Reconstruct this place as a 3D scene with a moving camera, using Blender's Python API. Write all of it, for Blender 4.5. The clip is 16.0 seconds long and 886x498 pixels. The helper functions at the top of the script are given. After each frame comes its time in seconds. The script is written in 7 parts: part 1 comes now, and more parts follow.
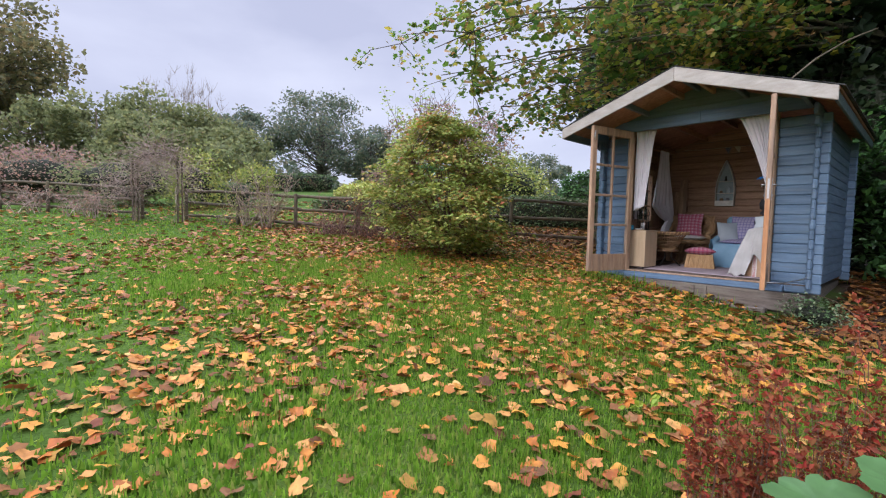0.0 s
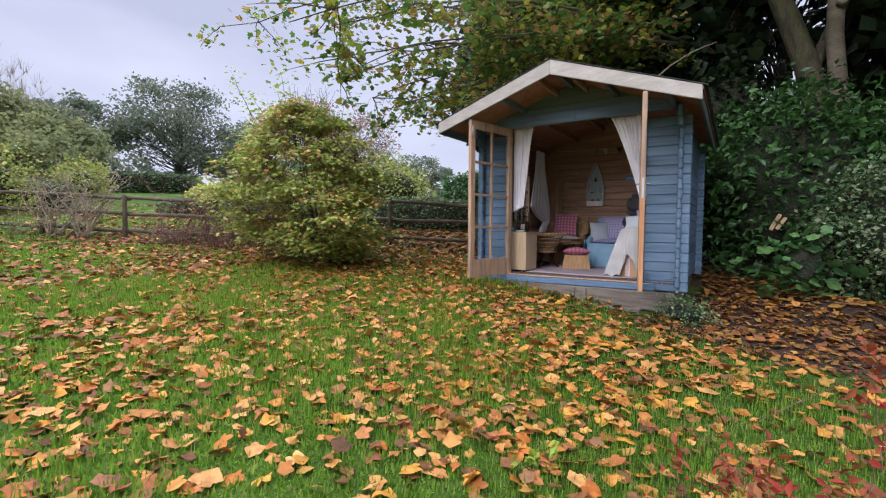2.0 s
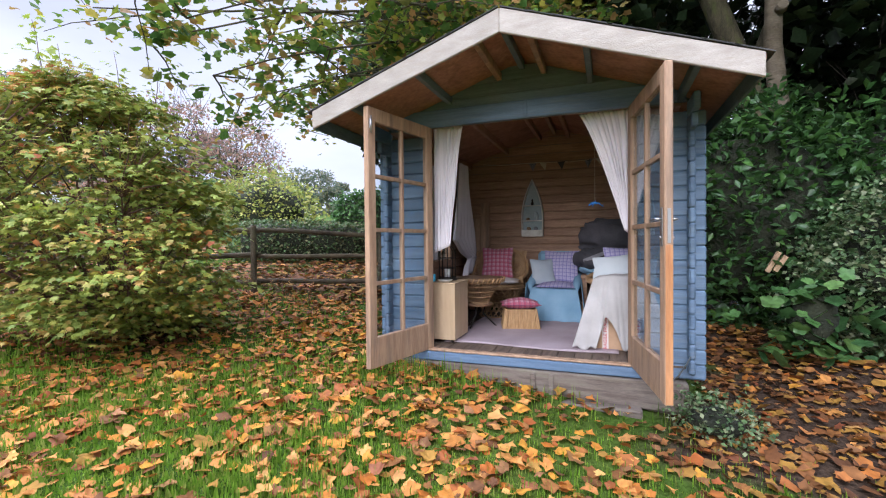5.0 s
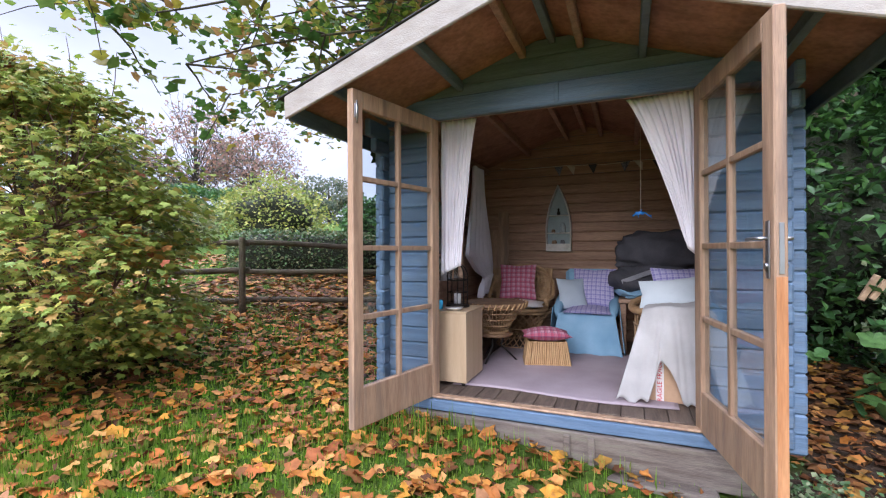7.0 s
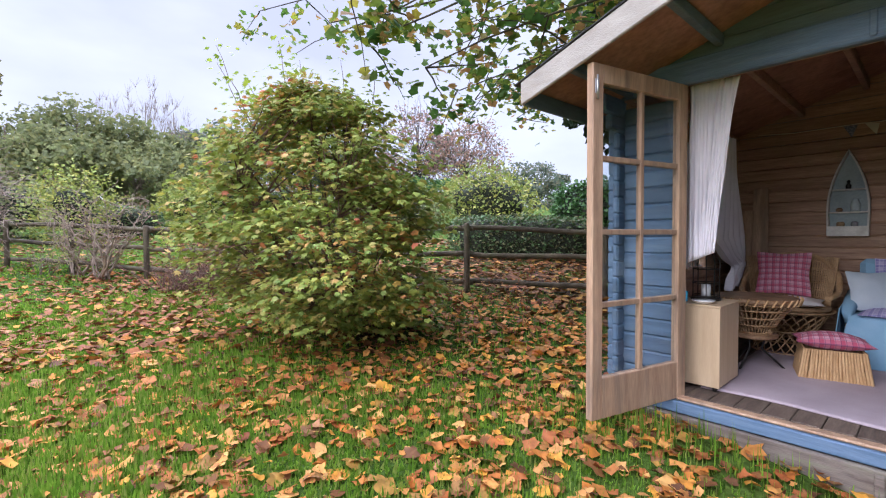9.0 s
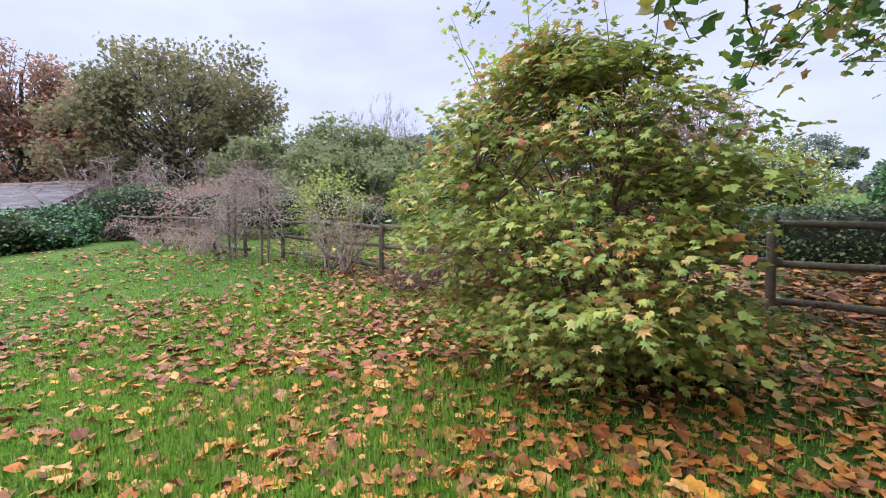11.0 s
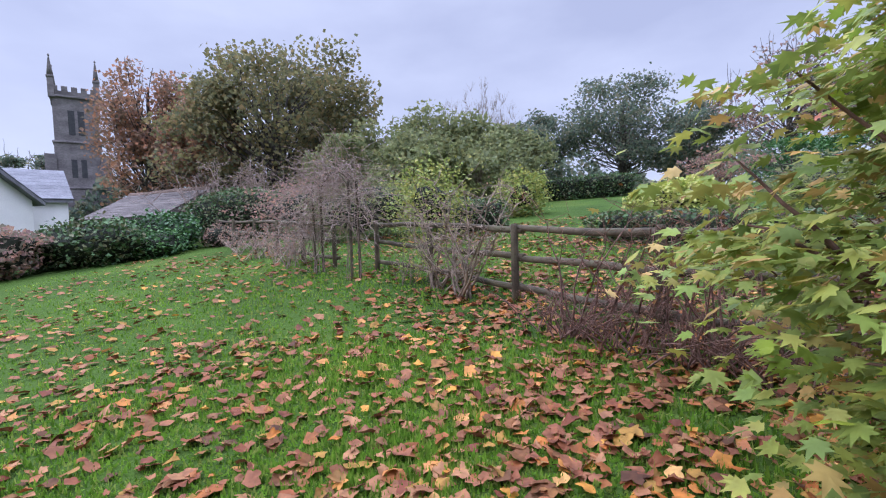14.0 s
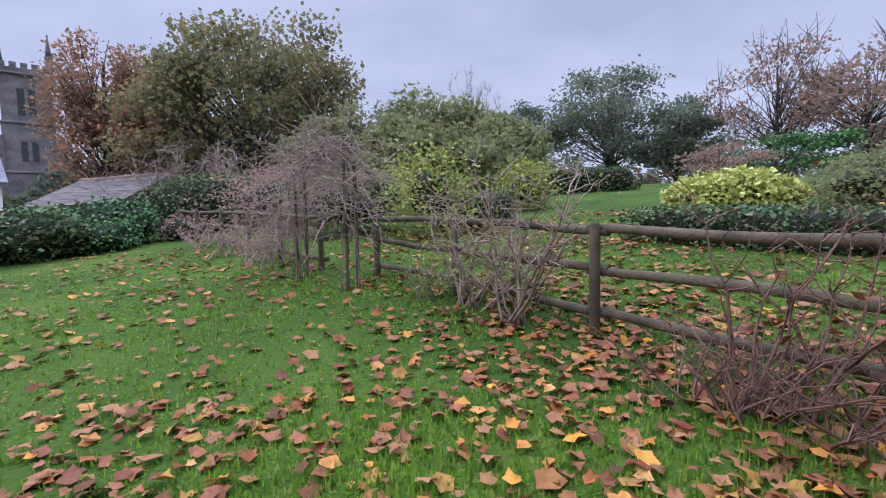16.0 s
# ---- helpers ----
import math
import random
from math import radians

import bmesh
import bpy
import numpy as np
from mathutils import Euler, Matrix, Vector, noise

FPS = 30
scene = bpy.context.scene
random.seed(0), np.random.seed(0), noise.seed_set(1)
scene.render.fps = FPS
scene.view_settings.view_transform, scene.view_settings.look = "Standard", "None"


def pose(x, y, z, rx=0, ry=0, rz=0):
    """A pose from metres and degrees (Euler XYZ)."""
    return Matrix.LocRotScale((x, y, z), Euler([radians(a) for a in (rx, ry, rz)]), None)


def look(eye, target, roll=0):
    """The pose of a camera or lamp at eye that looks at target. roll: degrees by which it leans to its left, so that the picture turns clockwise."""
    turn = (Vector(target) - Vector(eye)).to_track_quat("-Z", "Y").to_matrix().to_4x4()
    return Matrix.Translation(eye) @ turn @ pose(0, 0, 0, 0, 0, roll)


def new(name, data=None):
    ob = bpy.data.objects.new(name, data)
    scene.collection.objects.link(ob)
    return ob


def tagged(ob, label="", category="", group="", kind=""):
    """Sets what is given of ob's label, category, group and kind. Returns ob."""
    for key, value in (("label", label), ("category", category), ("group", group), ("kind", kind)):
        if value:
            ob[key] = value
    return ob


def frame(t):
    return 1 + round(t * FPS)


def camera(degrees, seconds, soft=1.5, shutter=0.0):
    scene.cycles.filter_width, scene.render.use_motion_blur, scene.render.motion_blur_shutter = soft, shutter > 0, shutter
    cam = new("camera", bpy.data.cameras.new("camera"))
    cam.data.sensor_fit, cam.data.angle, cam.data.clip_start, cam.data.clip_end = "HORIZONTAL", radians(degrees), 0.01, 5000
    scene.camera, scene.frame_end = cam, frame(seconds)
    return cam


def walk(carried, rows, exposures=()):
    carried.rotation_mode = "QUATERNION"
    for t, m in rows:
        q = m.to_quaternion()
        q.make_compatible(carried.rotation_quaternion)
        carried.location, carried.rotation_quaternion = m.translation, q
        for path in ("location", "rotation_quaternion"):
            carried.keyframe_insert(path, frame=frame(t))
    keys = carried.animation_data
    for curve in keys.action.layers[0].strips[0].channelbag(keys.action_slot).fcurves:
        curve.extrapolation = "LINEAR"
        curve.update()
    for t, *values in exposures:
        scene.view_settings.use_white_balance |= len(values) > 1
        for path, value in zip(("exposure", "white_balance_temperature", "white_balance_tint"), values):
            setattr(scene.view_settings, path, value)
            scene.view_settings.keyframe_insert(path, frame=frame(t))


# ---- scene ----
cam = camera(89.7, 16.0, 1.15)
PATH = [
    (0, (-0.04, -0.006, 1.308), (-1.517, 1.337, 1.192), 1.3),
    (0.5, (-0.064, 0.073, 1.304), (-1.424, 1.534, 1.185), 1.1),
    (1, (-0.15, 0.225, 1.288), (-1.415, 1.77, 1.173), 1.0),
    (1.5, (-0.266, 0.446, 1.303), (-1.452, 2.053, 1.196), 0.7),
    (2, (-0.423, 0.693, 1.336), (-1.516, 2.364, 1.237), 0.3),
    (2.5, (-0.652, 1.0, 1.375), (-1.647, 2.733, 1.286), -0.2),
    (3, (-0.867, 1.344, 1.431), (-1.77, 3.127, 1.345), -0.6),
    (3.5, (-1.054, 1.692, 1.499), (-1.868, 3.517, 1.424), -0.7),
    (4, (-1.23, 2.04, 1.579), (-1.987, 3.891, 1.523), -0.6),
    (4.2, (-1.295, 2.163, 1.593), (-2.037, 4.02, 1.544), -0.6),
    (6.3, (-1.744, 3.27, 1.733), (-2.412, 5.155, 1.726), -0.3),
    (6.5, (-1.749, 3.325, 1.731), (-2.436, 5.203, 1.732), -0.2),
    (7, (-1.751, 3.423, 1.737), (-2.518, 5.27, 1.742), -0.3),
    (7.5, (-1.753, 3.453, 1.733), (-2.665, 5.233, 1.732), -0.6),
    (8, (-1.78, 3.436, 1.727), (-2.874, 5.11, 1.719), -0.8),
    (8.5, (-1.847, 3.382, 1.74), (-3.142, 4.907, 1.713), -0.6),
    (9, (-1.938, 3.347, 1.734), (-3.428, 4.68, 1.676), -0.3),
    (9.5, (-2.141, 3.341, 1.714), (-3.786, 4.475, 1.621), 0.1),
    (10, (-2.435, 3.392, 1.752), (-4.209, 4.31, 1.663), -0.2),
    (10.2, (-2.545, 3.411, 1.772), (-4.356, 4.255, 1.685), -0.1),
    (12.3, (-4.189, 3.703, 1.832), (-6.177, 3.906, 1.739), -1.6),
    (12.5, (-4.364, 3.691, 1.844), (-6.353, 3.878, 1.746), -1.7),
    (13, (-4.757, 3.599, 1.868), (-6.747, 3.761, 1.76), -1.8),
    (13.5, (-5.146, 3.523, 1.881), (-7.139, 3.661, 1.771), -2.0),
    (14, (-5.531, 3.439, 1.918), (-7.524, 3.575, 1.818), -1.9),
    (14.5, (-5.916, 3.323, 1.938), (-7.908, 3.482, 1.856), -1.3),
    (15, (-6.281, 3.22, 1.943), (-8.271, 3.402, 1.861), -0.9),
    (15.5, (-6.645, 3.109, 1.951), (-8.631, 3.325, 1.853), -1.0),
    (16, (-7.078, 2.982, 1.967), (-9.058, 3.228, 1.833), -1.1),
]
# the phone brightens for the dim summerhouse and cools towards the open sky
EXPOSURES = [(0.0, 0.30, 6050, 17), (2.0, 0.30, 6050, 17), (4.0, 0.60, 6050, 17), (6.5, 0.85, 5850, 18), (8.2, 0.78, 5850, 18), (9.5, 0.64, 5850, 19), (10.2, 0.58, 5850, 19), (12.5, 0.54, 5550, 19), (13.5, 0.25, 5550, 19), (14.2, 0.15, 5550, 20), (15.0, 0.06, 5550, 20), (16.0, 0.00, 5600, 20)]
walk(cam, [(t, look(eye, target, roll)) for t, eye, target, roll in PATH], EXPOSURES)

# ---- world and light ----
SUN_EL, SUN_ROT = radians(28), radians(185)
world = bpy.data.worlds.new("overcast_sky")
scene.world = world
world.use_nodes = True
wn, wl = world.node_tree.nodes, world.node_tree.links
wn.clear()
w_out, w_bg = wn.new("ShaderNodeOutputWorld"), wn.new("ShaderNodeBackground")
w_sky = wn.new("ShaderNodeTexSky")
w_sky.sky_type, w_sky.sun_disc, w_sky.sun_elevation, w_sky.sun_rotation = "NISHITA", False, SUN_EL, SUN_ROT
w_tc, w_sep = wn.new("ShaderNodeTexCoord"), wn.new("ShaderNodeSeparateXYZ")
w_map = wn.new("ShaderNodeMapping")
w_map.inputs["Scale"].default_value = (1.2, 1.2, 3.2)
w_noise = wn.new("ShaderNodeTexNoise")
w_noise.inputs["Scale"].default_value, w_noise.inputs["Detail"].default_value = 1.6, 6.0
w_ramp = wn.new("ShaderNodeValToRGB")          # cloud deck: grey bases and paler gaps
w_ramp.color_ramp.elements[0].position, w_ramp.color_ramp.elements[0].color = 0.36, (0.60, 0.63, 0.76, 1)
w_ramp.color_ramp.elements[1].position, w_ramp.color_ramp.elements[1].color = 0.64, (0.80, 0.83, 0.94, 1)
w_grad = wn.new("ShaderNodeMapRange")          # an overcast sky is brightest overhead
w_grad.inputs["From Min"].default_value, w_grad.inputs["From Max"].default_value = 0.47, 0.84
w_grad.inputs["To Min"].default_value, w_grad.inputs["To Max"].default_value = 0.92, 6.8
w_mul = wn.new("ShaderNodeVectorMath")
w_mul.operation = "SCALE"
w_skys = wn.new("ShaderNodeVectorMath")
w_skys.operation = "SCALE"
w_skys.inputs["Scale"].default_value = 0.10
w_mix = wn.new("ShaderNodeMix")
w_mix.data_type = "RGBA"
w_mix.inputs[0].default_value = 0.88
wl.new(w_tc.outputs["Generated"], w_map.inputs["Vector"])
wl.new(w_map.outputs["Vector"], w_noise.inputs["Vector"])
wl.new(w_noise.outputs["Fac"], w_ramp.inputs["Fac"])
wl.new(w_tc.outputs["Generated"], w_sep.inputs["Vector"])
wl.new(w_sep.outputs["Z"], w_grad.inputs["Value"])
wl.new(w_ramp.outputs["Color"], w_mul.inputs[0])
wl.new(w_grad.outputs["Result"], w_mul.inputs["Scale"])
wl.new(w_sky.outputs["Color"], w_skys.inputs[0])
wl.new(w_skys.outputs["Vector"], w_mix.inputs[6])
wl.new(w_mul.outputs["Vector"], w_mix.inputs[7])
wl.new(w_mix.outputs[2], w_bg.inputs["Color"])
w_bg.inputs["Strength"].default_value = 0.92
wl.new(w_bg.outputs["Background"], w_out.inputs["Surface"])
sun = new("sun", bpy.data.lights.new("sun", "SUN"))
sun.data.energy, sun.data.angle, sun.data.color = 1.5, radians(40), (1.0, 0.96, 0.9)
sun.rotation_euler = (radians(62), 0, radians(-5))

# ---- materials ----
def mat_new(name):
    m = bpy.data.materials.new(name)
    m.use_nodes = True
    nt = m.node_tree
    return m, nt, nt.nodes["Principled BSDF"], nt.nodes["Material Output"]


def ramp_node(nt, stops, mode="LINEAR"):
    r = nt.nodes.new("ShaderNodeValToRGB")
    r.color_ramp.interpolation = mode
    e = r.color_ramp.elements
    e[0].position, e[0].color = stops[0][0], (*stops[0][1], 1)
    e[1].position, e[1].color = stops[-1][0], (*stops[-1][1], 1)
    for p, c in stops[1:-1]:
        e.new(p).color = (*c, 1)
    return r


def surface(name, dark, light, scale=6.0, stretch=(1, 1, 1), rough=0.75, bump=0.3, fine=60.0, metal=0.0, dist=0.01, stain=None, tone=0.25):
    """A surface with two scales of variation: broad patches between two colours, fine grain in value and relief."""
    m, nt, b, out = mat_new(name)
    n, l = nt.nodes, nt.links
    tc, mp = n.new("ShaderNodeTexCoord"), n.new("ShaderNodeMapping")
    mp.inputs["Scale"].default_value = stretch
    oi = n.new("ShaderNodeObjectInfo")
    off = n.new("ShaderNodeVectorMath")
    off.operation = "SCALE"
    off.inputs[0].default_value = (7.3, 3.1, 5.7)
    l.new(oi.outputs["Random"], off.inputs["Scale"])
    l.new(off.outputs["Vector"], mp.inputs["Location"])
    l.new(tc.outputs["Object"], mp.inputs["Vector"])
    a, f = n.new("ShaderNodeTexNoise"), n.new("ShaderNodeTexNoise")
    a.inputs["Scale"].default_value, a.inputs["Detail"].default_value = scale, 5
    f.inputs["Scale"].default_value, f.inputs["Detail"].default_value = fine, 3
    l.new(mp.outputs["Vector"], a.inputs["Vector"])
    l.new(mp.outputs["Vector"], f.inputs["Vector"])
    r = ramp_node(nt, [(0.32, dark), (0.68, light)])
    l.new(a.outputs["Fac"], r.inputs["Fac"])
    mr = n.new("ShaderNodeMapRange")
    mr.inputs["From Min"].default_value, mr.inputs["From Max"].default_value = 0.25, 0.75
    mr.inputs["To Min"].default_value, mr.inputs["To Max"].default_value = 1 - tone, 1 + tone
    l.new(f.outputs["Fac"], mr.inputs["Value"])
    # each piece has its own tone
    pr = n.new("ShaderNodeMapRange")
    pr.inputs["To Min"].default_value, pr.inputs["To Max"].default_value = 0.86, 1.12
    l.new(oi.outputs["Random"], pr.inputs["Value"])
    mu = n.new("ShaderNodeMath")
    mu.operation = "MULTIPLY"
    l.new(mr.outputs["Result"], mu.inputs[0])
    l.new(pr.outputs["Result"], mu.inputs[1])
    sc = n.new("ShaderNodeVectorMath")
    sc.operation = "SCALE"
    l.new(r.outputs["Color"], sc.inputs[0])
    l.new(mu.outputs["Value"], sc.inputs["Scale"])
    last = sc.outputs["Vector"]
    if stain:
        colour, amount, sscale = stain
        s2 = n.new("ShaderNodeTexNoise")
        s2.inputs["Scale"].default_value, s2.inputs["Detail"].default_value = sscale, 8
        l.new(mp.outputs["Vector"], s2.inputs["Vector"])
        sr = n.new("ShaderNodeMapRange")
        sr.inputs["From Min"].default_value, sr.inputs["From Max"].default_value = 0.52, 0.72
        sr.inputs["To Max"].default_value = amount
        l.new(s2.outputs["Fac"], sr.inputs["Value"])
        mx = n.new("ShaderNodeMix")
        mx.data_type = "RGBA"
        mx.inputs[7].default_value = (*colour, 1)
        l.new(sr.outputs["Result"], mx.inputs[0])
        l.new(last, mx.inputs[6])
        last = mx.outputs[2]
    l.new(last, b.inputs["Base Color"])
    b.inputs["Roughness"].default_value, b.inputs["Metallic"].default_value = rough, metal
    if bump:
        bp = n.new("ShaderNodeBump")
        bp.inputs["Strength"].default_value, bp.inputs["Distance"].default_value = bump, dist
        l.new(f.outputs["Fac"], bp.inputs["Height"])
        l.new(bp.outputs["Normal"], b.inputs["Normal"])
    return m


def leafy(name, colours, rough=0.55, through_light=0.3, spots=0.3, gloss=0.25):
    """Leaves: every leaf takes its own colour from a mixed set; thin enough to pass some light."""
    m, nt, b, out = mat_new(name)
    n, l = nt.nodes, nt.links
    g = n.new("ShaderNodeNewGeometry")
    k = len(colours)
    r = ramp_node(nt, [(i / k, c) for i, c in enumerate(colours)], "LINEAR")
    l.new(g.outputs["Random Per Island"], r.inputs["Fac"])
    tc, nz = n.new("ShaderNodeTexCoord"), n.new("ShaderNodeTexNoise")
    nz.inputs["Scale"].default_value, nz.inputs["Detail"].default_value = 22, 4
    l.new(tc.outputs["Object"], nz.inputs["Vector"])
    mr = n.new("ShaderNodeMapRange")
    mr.inputs["From Min"].default_value, mr.inputs["From Max"].default_value = 0.3, 0.7
    mr.inputs["To Min"].default_value, mr.inputs["To Max"].default_value = 1 - spots, 1 + spots
    l.new(nz.outputs["Fac"], mr.inputs["Value"])
    sc = n.new("ShaderNodeVectorMath")
    sc.operation = "SCALE"
    l.new(r.outputs["Color"], sc.inputs[0])
    l.new(mr.outputs["Result"], sc.inputs["Scale"])
    l.new(sc.outputs["Vector"], b.inputs["Base Color"])
    b.inputs["Roughness"].default_value = rough
    b.inputs["Specular IOR Level"].default_value = gloss
    if through_light:
        t, mx = n.new("ShaderNodeBsdfTranslucent"), n.new("ShaderNodeMixShader")
        mx.inputs[0].default_value = through_light
        l.new(sc.outputs["Vector"], t.inputs["Color"])
        l.new(b.outputs["BSDF"], mx.inputs[1])
        l.new(t.outputs["BSDF"], mx.inputs[2])
        l.new(mx.outputs["Shader"], out.inputs["Surface"])
    return m


def plaid(name, base, band, band2, scale):
    """Woven check cloth: two sets of crossing stripes."""
    m, nt, b, out = mat_new(name)
    n, l = nt.nodes, nt.links
    tc, sp = n.new("ShaderNodeTexCoord"), n.new("ShaderNodeSeparateXYZ")
    l.new(tc.outputs["UV"], sp.inputs["Vector"])
    last = None
    rgb = n.new("ShaderNodeRGB")
    rgb.outputs[0].default_value = (*base, 1)
    last = rgb.outputs[0]
    for axis, colour, mult, width in (("X", band, 1, 0.42), ("Y", band, 1, 0.42), ("X", band2, 2, 0.16), ("Y", band2, 2, 0.16)):
        mu, fr, lt = n.new("ShaderNodeMath"), n.new("ShaderNodeMath"), n.new("ShaderNodeMath")
        mu.operation, fr.operation, lt.operation = "MULTIPLY", "FRACT", "LESS_THAN"
        mu.inputs[1].default_value, lt.inputs[1].default_value = scale * mult, width
        l.new(sp.outputs[axis], mu.inputs[0])
        l.new(mu.outputs[0], fr.inputs[0])
        l.new(fr.outputs[0], lt.inputs[0])
        am = n.new("ShaderNodeMath")
        am.operation = "MULTIPLY"
        am.inputs[1].default_value = 0.55
        l.new(lt.outputs[0], am.inputs[0])
        mx = n.new("ShaderNodeMix")
        mx.data_type = "RGBA"
        mx.inputs[7].default_value = (*colour, 1)
        l.new(am.outputs[0], mx.inputs[0])
        l.new(last, mx.inputs[6])
        last = mx.outputs[2]
    l.new(last, b.inputs["Base Color"])
    b.inputs["Roughness"].default_value = 0.95
    nz, bp = n.new("ShaderNodeTexNoise"), n.new("ShaderNodeBump")
    nz.inputs["Scale"].default_value = 250
    bp.inputs["Strength"].default_value, bp.inputs["Distance"].default_value = 0.4, 0.002
    l.new(tc.outputs["Object"], nz.inputs["Vector"])
    l.new(nz.outputs["Fac"], bp.inputs["Height"])
    l.new(bp.outputs["Normal"], b.inputs["Normal"])
    return m


def clear_glass(name):
    m, nt, b, out = mat_new(name)
    n, l = nt.nodes, nt.links
    tr, gl, mx, fr = n.new("ShaderNodeBsdfTransparent"), n.new("ShaderNodeBsdfGlossy"), n.new("ShaderNodeMixShader"), n.new("ShaderNodeLayerWeight")
    pw, mr = n.new("ShaderNodeMath"), n.new("ShaderNodeMapRange")
    pw.operation = "POWER"
    pw.inputs[1].default_value = 4.0
    mr.inputs["To Min"].default_value, mr.inputs["To Max"].default_value = 0.035, 0.8
    gl.inputs["Roughness"].default_value = 0.02
    tr.inputs["Color"].default_value = (0.86, 0.89, 0.9, 1)
    l.new(fr.outputs["Facing"], pw.inputs[0])
    l.new(pw.outputs[0], mr.inputs["Value"])
    l.new(mr.outputs["Result"], mx.inputs[0])
    l.new(tr.outputs[0], mx.inputs[1])
    l.new(gl.outputs[0], mx.inputs[2])
    l.new(mx.outputs[0], out.inputs["Surface"])
    return m


